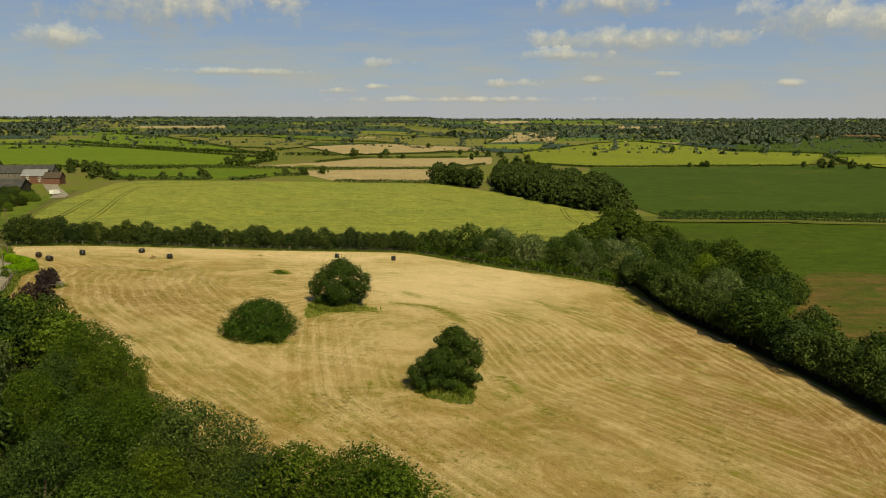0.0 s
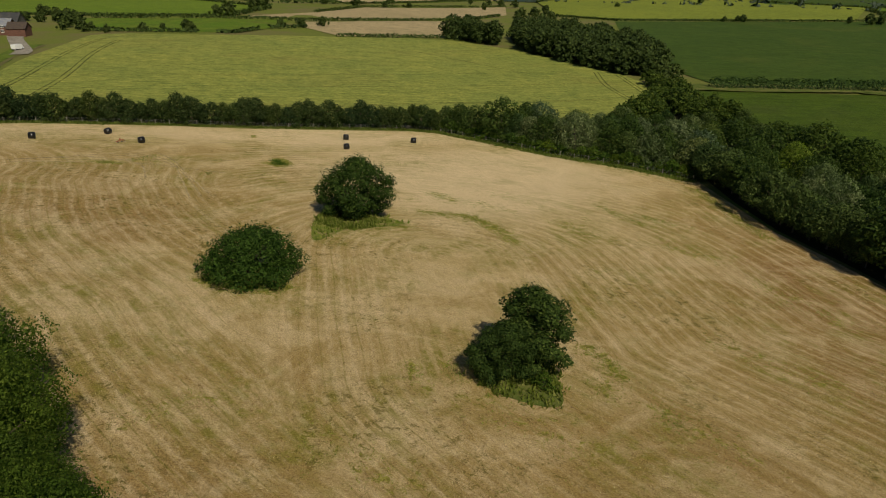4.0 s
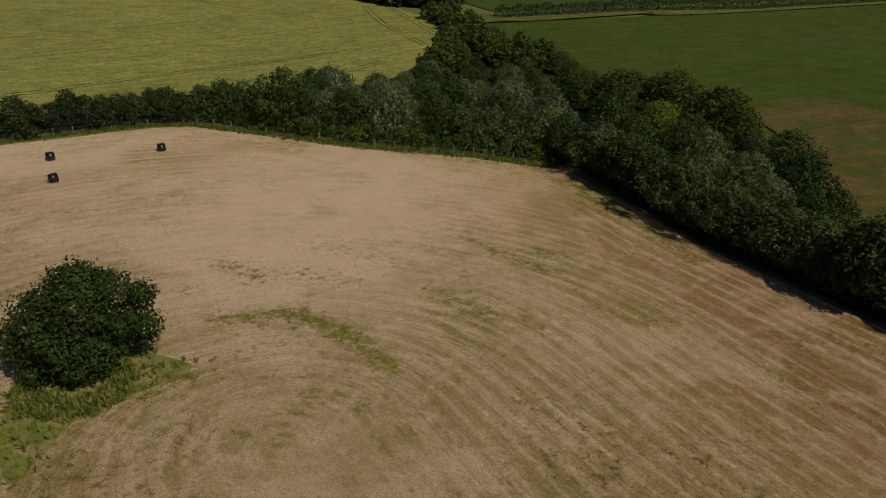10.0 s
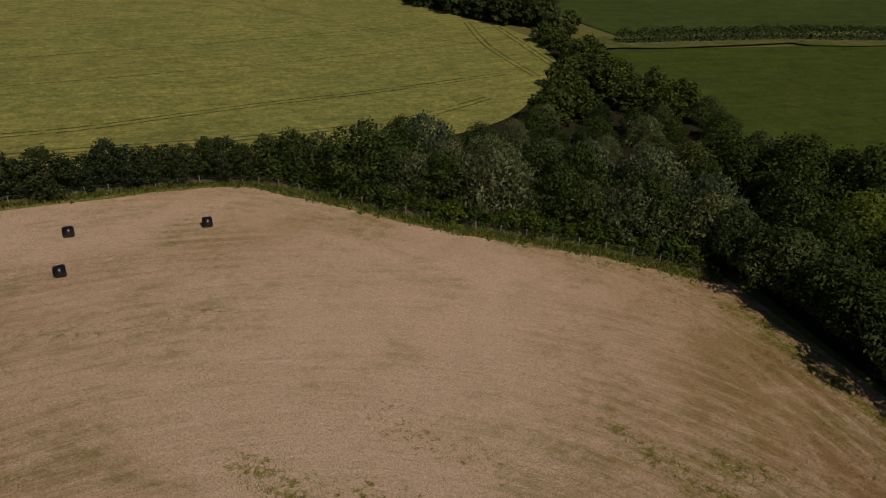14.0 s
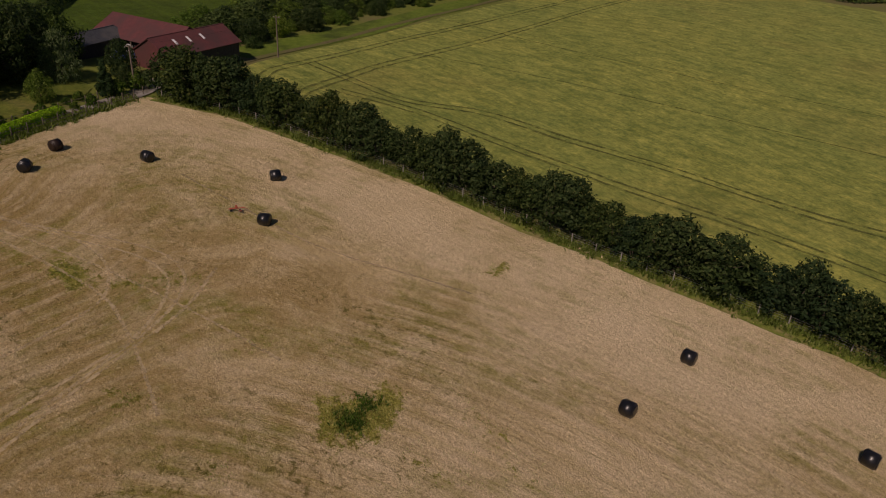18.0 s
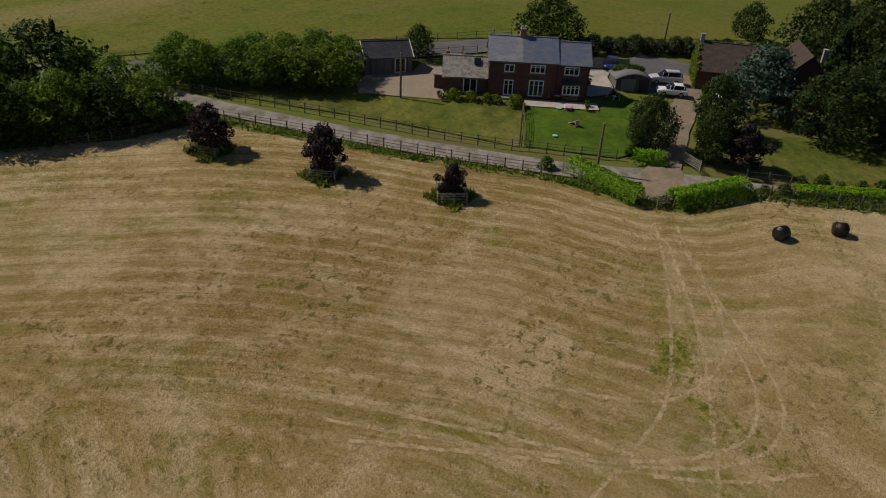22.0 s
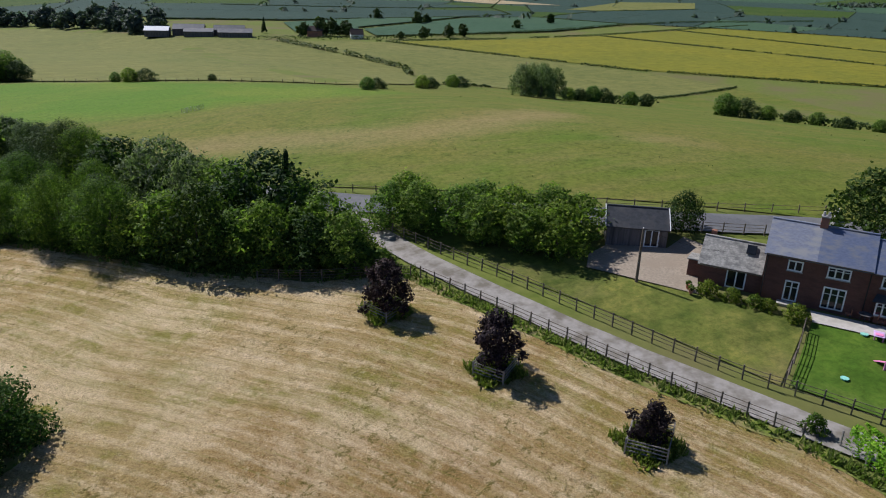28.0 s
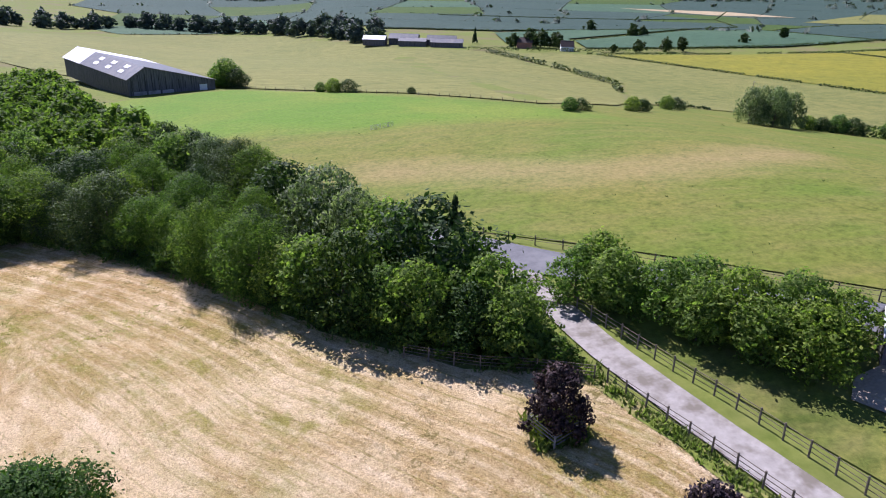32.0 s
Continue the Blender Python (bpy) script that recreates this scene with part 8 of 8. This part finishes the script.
car("car", -115.8, 132.8, 305, "silver_paint", "silver estate car with roof rails on the tarmac court", 4.4, 1.8, 1.7, "suv")
car("car", -112.0, 135.3, 300, "white_metal", "white hatchback parked beside the shed", 3.9, 1.7, 1.5)
car("car", -114.8, 125.0, 20, "blue_paint", "blue car half hidden behind the board fence", 4.0, 1.7, 1.45)
car("car", -115.5, 141.8, 60, "white_metal", "white car parked by the ivy-clad house", 4.0, 1.75, 1.5)
car("van", -176.5, 327, 80, "white_metal", "white van on the far farm track", 5.0, 2.0, 2.2, "van")
car("car", -134.0, 183.0, 100, "white_metal", "white car under the open barn", 4.0, 1.75, 1.5)
car("car", -129.6, 180.4, 80, "blue_paint", "blue car beside the red barn", 4.0, 1.7, 1.5)

# garden furniture and toys
tb = root_at("garden_table", -98.2, 125.9, 30, gz(-98.2, 125.9) + 0.28)
tagged(tb, "round dark garden table on the terrace", "table")
part("tabletop", tube([(0, 0, 0.7), (0, 0, 0.74)], [0.55, 0.55], 20), M("weathered_boards"), tb)
for k in range(4):
    a = k * math.pi / 2
    part("leg", tube([(0.4 * math.cos(a), 0.4 * math.sin(a), 0), (0.3 * math.cos(a), 0.3 * math.sin(a), 0.7)], [0.025, 0.025], 6), M("dark_tin"), tb)
ch0 = root_at("garden_chair", -97.4, 124.9, 40, gz(-97.4, 124.9) + 0.28)
part("seat", box(0, 0, 0.42, 0.45, 0.45, 0.04, 0, 0.01), M("terracotta"), ch0)
part("backrest", box(0, 0.22, 0.48, 0.45, 0.04, 0.45, 0, 0.01), M("terracotta"), ch0)
for a in (-0.18, 0.18):
    for b in (-0.18, 0.18):
        part("leg", box(a, b, 0, 0.035, 0.035, 0.42), M("dark_tin"), ch0)
tagged(ch0, "small reddish garden chair on the terrace", "chair", "terrace chairs")
copy_thing(ch0, pose(-98.9, 126.9, gz(-98.9, 126.9) + 0.28, 0, 0, 200))
copy_thing(ch0, pose(-99.0, 125.3, gz(-99.0, 125.3) + 0.28, 0, 0, 120))
pt = root_at("play_table", -97.3, 128.0, 35)
tagged(pt, "pink and lilac plastic play table on the lawn", "toy")
part("top", box(0, 0, 0.45, 1.2, 0.85, 0.08, 0, 0.03), M("lilac_plastic"), pt)
part("basin", box(0.2, 0, 0.53, 0.5, 0.6, 0.05, 0, 0.02), M("pink_plastic"), pt)
for a in (-0.5, 0.5):
    for b in (-0.32, 0.32):
        part("leg", box(a, b, 0, 0.1, 0.1, 0.46), M("pink_plastic"), pt)
sl = root_at("toy_slide", -94.1, 130.5, 70)
tagged(sl, "small pink plastic slide on the lawn", "toy")
part("chute", slab([(-0.6, -0.25, 0.15), (-0.6, 0.25, 0.15), (0.7, 0.25, 0.75), (0.7, -0.25, 0.75)], 0.06), M("pink_plastic"), sl)
part("ladder", box(0.75, 0, 0, 0.1, 0.5, 0.85, 0, 0.02), M("pink_plastic"), sl)
for x, y, mt, lab in ((-89.9, 130.6, "aqua_plastic", "pale aqua plastic disc lying on the lawn"), (-96.6, 127.2, "aqua_plastic", "aqua paddling tray by the terrace")):
    o = root_at("lawn_toy", x, y, 20, gz(x, y) + 0.16)
    part("rim", tube([(0, 0, 0), (0, 0, 0.12)], [0.28, 0.32], 16), M(mt), o)
    part("dish", tube([(0, 0, 0.1), (0, 0, 0.13)], [0.24, 0.24], 16), M(mt), o)
    tagged(o, lab, "toy")
sw = root_at("swing_seat", -104.6, 130.5, 55)
tagged(sw, "dark garden swing seat on the lawn", "garden seat")
part("seat", box(0, 0, 0.45, 1.5, 0.5, 0.08, 0, 0.02), M("dark_boards"), sw)
part("backrest", box(0, 0.25, 0.5, 1.5, 0.06, 0.55, 0, 0.02), M("dark_boards"), sw)
for a in (-0.85, 0.85):
    part("leg", tube([(a, -0.55, 0), (a, 0, 1.5), (a, 0.55, 0)], [0.04, 0.04, 0.04], 6), M("silver_paint"), sw)
part("canopy_bar", tube([(-0.85, 0, 1.5), (0.85, 0, 1.5)], [0.04, 0.04], 6), M("silver_paint"), sw)
part("cushion", box(0.3, -0.02, 0.53, 0.5, 0.4, 0.1, 0, 0.03), M("tarp_white"), sw, "white cushion")
for i, (x, y, h) in enumerate([(-89.6, 116.4, 1.5), (-90.8, 118.0, 1.3), (-91.8, 119.6, 1.25), (-92.6, 120.7, 1.15), (-93.5, 123.0, 1.65)]):
    plant(f"box{i % 2}", x, y, h, None, "clipped round yellow-green bush in front of the cottages", "bush", "cottage bushes", 1.15)
for i, (x, y) in enumerate([(-98.6, 130.0), (-99.6, 129.4), (-106.2, 126.2), (-109.2, 124.2), (-88.6, 114.8), (-88.2, 115.6)]):
    o = root_at("plant_pot", x, y, 0, gz(x, y) + 0.24)
    part("pot", tube([(0, 0, 0), (0, 0, 0.4)], [0.16, 0.24], 12), M("terracotta"), o)
    rng = np.random.default_rng(300 + i)
    d = rng.normal(size=(70, 3))
    d /= np.linalg.norm(d, axis=1, keepdims=True)
    v, f = leaves(d * [0.28, 0.28, 0.25] + [0, 0, 0.58], d, 0.14, rng)
    lf = new("foliage", mesh_np("foliage", v, f, M("leaf_bush")))
    lf.parent = o
    tagged(o, "terracotta pot with a green plant", "plant pot", "garden pots")
# four metal hurdles standing in the paddock
hd = root_at("feed_trough", -60.4, 2.0, 35)
tagged(hd, "grey metal stock hurdles in the paddock", "hurdle")
for k in range(4):
    for h in (0.15, 0.4, 0.65, 0.9):
        part("hurdle_bar", box(k * 1.6, (k % 2) * 0.5, h, 1.5, 0.03, 0.05), M("steel"), hd)
    for e in (-0.73, 0.73):
        part("hurdle_upright", box(k * 1.6 + e, (k % 2) * 0.5, 0, 0.05, 0.04, 1.05), M("steel"), hd)
fence([(-24, -91), (-58, -71), (-80, -54), (-101, -30)], "thin stakes between the pasture and the hay meadow", 3.5, (), tall=0.8, n=2)

# ---- grasses, last ----
rng = np.random.default_rng(77)


def strip_places(path, n, wide, dx=0.0, dy=0.0):
    st = along(path, 0.25)
    k = rng.integers(0, len(st), n)
    xy = np.array([(s[0], s[1]) for s in st])[k]
    return xy + rng.normal(0, wide, (n, 2)) + [dx, dy]


tufts("verge_grasses", np.concatenate([strip_places(NORTH_EDGE, 2600, 0.6, 0.1, -0.2), strip_places(EAST_EDGE, 1600, 0.7, -0.2, -0.3), strip_places(LANE_EDGE, 500, 0.3, 0.3, -0.1), strip_places(YARD_EDGE, 1300, 0.6), strip_places(SOUTH_EDGE[3:], 1600, 0.7)]), 0.5, M("grass_blades"), 1, "long seeding grass along the field edges", 5, 0.2)
isl = []
a = rng.uniform(0, 2 * math.pi, 600)
d = 4.4 * np.sqrt(rng.uniform(0.2, 1.0, 600))
isl.append(np.stack([np.cos(a) * d - 21.0, np.sin(a) * d + 133.6], 1))
for poly, n in (([(-24.3, 121.5), (-22.4, 125.5), (-20.5, 129.8), (-16.5, 131.6), (-11.4, 134.0), (-15.0, 137.0), (-18.5, 139.0), (-24.5, 138.0), (-26.0, 132.0)], 900), ([(-4.0, 89.5), (-2.2, 87.0), (1.2, 85.4), (3.8, 85.4), (4.2, 88.5), (3.6, 95.0), (-2.6, 95.5)], 2400)):
    q = np.stack([rng.uniform(-34, 5, n * 4), rng.uniform(84, 140, n * 4)], 1)
    isl.append(q[inside(poly, q[:, 0], q[:, 1])] + rng.normal(0, 0.35, (int(inside(poly, q[:, 0], q[:, 1]).sum()), 2)))
for x, y in ((-62.1, 104.8), (-66.7, 117.2), (-72.0, 129.4)):
    isl.append(np.array([[x, y]]) + rng.uniform(-1.7, 1.7, (420, 2)))
tufts("island_grasses", np.concatenate(isl), 0.55, M("grass_blades"), 2, "long green grass round the trees in the field", 5, 0.2)
low = []
for path, half, strength in GREEN:
    st = along(path, 0.2)
    n = int(len(st) * half * strength * (9 if strength > 0.45 else 3))
    low.append(np.array([(q[0], q[1]) for q in st])[rng.integers(0, len(st), n)] + rng.normal(0, half * 0.62, (n, 2)))
tufts("grass_tussocks", np.concatenate(low), 0.17, M("grass_blades"), 5, "low tussocks of green grass left by the mower", 4, 0.15)
weeds = np.concatenate([np.array([[x, y]]) + rng.normal(0, w, (n, 2)) for x, y, w, n in ((-38.4, 167.2, 0.55, 70), (-39.4, 169.4, 0.5, 30))])
tufts("weed_clumps", weeds, 0.34, M("leaf_bush"), 6, "dark green weed clumps standing in the mown field", 7, 0.2)
c = np.stack([rng.uniform(-108, 60, 70000), rng.uniform(44, 215, 70000)], 1)
c = c[inside(HAY, c[:, 0], c[:, 1])]
tufts("cut_straw", c, 0.17, M("straw_blades"), 3, "loose cut straw lying on the mown field", 3, 0.25)
thistles = np.stack([rng.uniform(-330, 10, 420), rng.uniform(-95, 90, 420)], 1)
thistles = thistles[inside(SOUTH_FIELDS[0][2], thistles[:, 0], thistles[:, 1])]
tufts("thistles", thistles, 0.27, M("leaf_hawthorn"), 4, "scattered dark thistle tufts in the pasture", 9, 0.2)

# ---- clouds: a far curved backdrop of fair-weather cumulus to the north ----
CLOUD_R = 4850
segs, az0, az1 = 48, -38, 38
cv, cf, cu = [], [], []
for i in range(segs + 1):
    a = radians(az0 + (az1 - az0) * i / segs)
    for j in range(2):
        z = (-40, 1250)[j]
        cv.append((math.sin(a) * CLOUD_R, math.cos(a) * CLOUD_R, z))
        cu.append((a * CLOUD_R / 1000, z / 1000))
for i in range(segs):
    k = i * 2
    cf.append((k, k + 2, k + 3, k + 1))
clouds = obj_from("clouds", cv, cf, None)
lay = clouds.data.uv_layers.new(name="dome")
for lp in clouds.data.loops:
    lay.data[lp.index].uv = cu[lp.vertex_index]
m = bpy.data.materials.new("cloud")
m.use_nodes = True
nt = m.node_tree
nt.nodes.clear()
uv = nt.nodes.new("ShaderNodeUVMap")
uv.uv_map = "dome"
sep = nt.nodes.new("ShaderNodeSeparateXYZ")
nt.links.new(uv.outputs[0], sep.inputs[0])
warp = node(nt, "ShaderNodeTexNoise", Scale=9.0, Detail=6.0, Roughness=0.62)
nt.links.new(uv.outputs[0], warp.inputs["Vector"])
big = node(nt, "ShaderNodeTexNoise", Scale=3.0, Detail=4.0, Roughness=0.55)
nt.links.new(uv.outputs[0], big.inputs["Vector"])
ragged = calc(nt, "ADD", calc(nt, "MULTIPLY", calc(nt, "SUBTRACT", warp.outputs[0], 0.5), 2.6), calc(nt, "MULTIPLY", calc(nt, "SUBTRACT", big.outputs[0], 0.5), 1.6))
mask, shade = 0.0, 0.0
# bearing and height in degrees, half width and half height in degrees
for brg, alt, hw, hh in ((-20.5, 9.0, 6.6, 1.7), (-27.2, 6.3, 2.1, 0.7), (-4.7, 5.0, 1.5, 0.38), (12.4, 9.2, 4.6, 0.75), (13.5, 6.5, 6.6, 0.75), (9.0, 5.5, 3.0, 0.4), (27.0, 7.6, 4.0, 1.3), (30.5, 7.0, 3.0, 1.1),
                         (21.4, 6.5, 1.1, 0.4), (5.2, 3.4, 2.0, 0.32), (11.6, 3.65, 1.4, 0.26), (16.8, 4.0, 0.9, 0.2), (-8.2, 2.9, 1.1, 0.2), (-5.2, 3.2, 0.8, 0.18), (-12.6, 9.3, 2.2, 0.5), (25.0, 3.2, 1.1, 0.22), (-15, 4.2, 5.0, 0.22), (2, 2.2, 7.0, 0.2)):
    cx, cy = radians(brg) * CLOUD_R / 1000, (35 + CLOUD_R * math.tan(radians(alt - 0.7))) / 1000
    ax, ay = radians(hw * 1.25) * CLOUD_R / 1000, radians(hh * 1.35) * CLOUD_R / 1000
    dx = calc(nt, "DIVIDE", calc(nt, "SUBTRACT", sep.outputs[0], cx), ax)
    dy = calc(nt, "DIVIDE", calc(nt, "SUBTRACT", sep.outputs[1], cy), ay)
    r2 = calc(nt, "SQRT", calc(nt, "ADD", calc(nt, "MULTIPLY", dx, dx), calc(nt, "MULTIPLY", dy, dy)))
    cl = calc(nt, "SUBTRACT", calc(nt, "ADD", 1.0, ragged), r2)
    mask = calc(nt, "MAXIMUM", mask, cl)
    lit = calc(nt, "MULTIPLY", calc(nt, "GREATER_THAN", cl, 0.0), calc(nt, "MULTIPLY_ADD", dy, 0.5, 0.45))
    shade = calc(nt, "MAXIMUM", shade, lit)
alpha = ramp(nt, mask, [(0.0, (0, 0, 0)), (0.35, (0.4, 0.4, 0.4)), (1.0, (0.9, 0.9, 0.9))])
tone = ramp(nt, calc(nt, "ADD", shade, calc(nt, "MULTIPLY", calc(nt, "SUBTRACT", warp.outputs[0], 0.5), 0.9)), [(0.15, (0.29, 0.31, 0.42)), (0.8, (0.55, 0.555, 0.63))])
# pale blue air above the skyline, deeper higher up
lift = calc(nt, "DIVIDE", sep.outputs[1], 1.2)
air = ramp(nt, lift, [(0.05, (0.3, 0.345, 0.54)), (0.3, (0.23, 0.33, 0.63)), (0.8, (0.115, 0.25, 0.71))])
# thin grey layers low in the air
flat = nt.nodes.new("ShaderNodeMapping")
flat.inputs["Scale"].default_value = (0.8, 5.0, 1.0)
nt.links.new(uv.outputs[0], flat.inputs["Vector"])
layers = noise_tex(nt, flat.outputs[0], 1.6, 6, 0.6)
low_down = ramp(nt, lift, [(0.03, (0.2, 0.2, 0.2)), (0.2, (0.8, 0.8, 0.8)), (0.42, (0.5, 0.5, 0.5)), (0.7, (0.1, 0.1, 0.1))])
air = mixc(nt, calc(nt, "MULTIPLY", ramp(nt, layers, [(0.42, (0, 0, 0)), (0.62, (1, 1, 1))]), low_down), air, (0.33, 0.345, 0.45))
veil = ramp(nt, lift, [(0.02, (0.95, 0.95, 0.95)), (0.25, (0.8, 0.8, 0.8)), (0.9, (0.75, 0.75, 0.75))])
tone = mixc(nt, alpha, air, tone)
alpha = calc(nt, "MAXIMUM", alpha, veil)
em = nt.nodes.new("ShaderNodeEmission")
em.inputs[1].default_value = 0.98
nt.links.new(tone, em.inputs[0])
tp = nt.nodes.new("ShaderNodeBsdfTransparent")
mx = nt.nodes.new("ShaderNodeMixShader")
nt.links.new(alpha, mx.inputs[0])
nt.links.new(tp.outputs[0], mx.inputs[1])
nt.links.new(em.outputs[0], mx.inputs[2])
out = nt.nodes.new("ShaderNodeOutputMaterial")
nt.links.new(mx.outputs[0], out.inputs[0])
clouds.data.materials.append(m)
tagged(clouds, "scattered white fair-weather clouds over the northern skyline", "clouds", kind="structure")
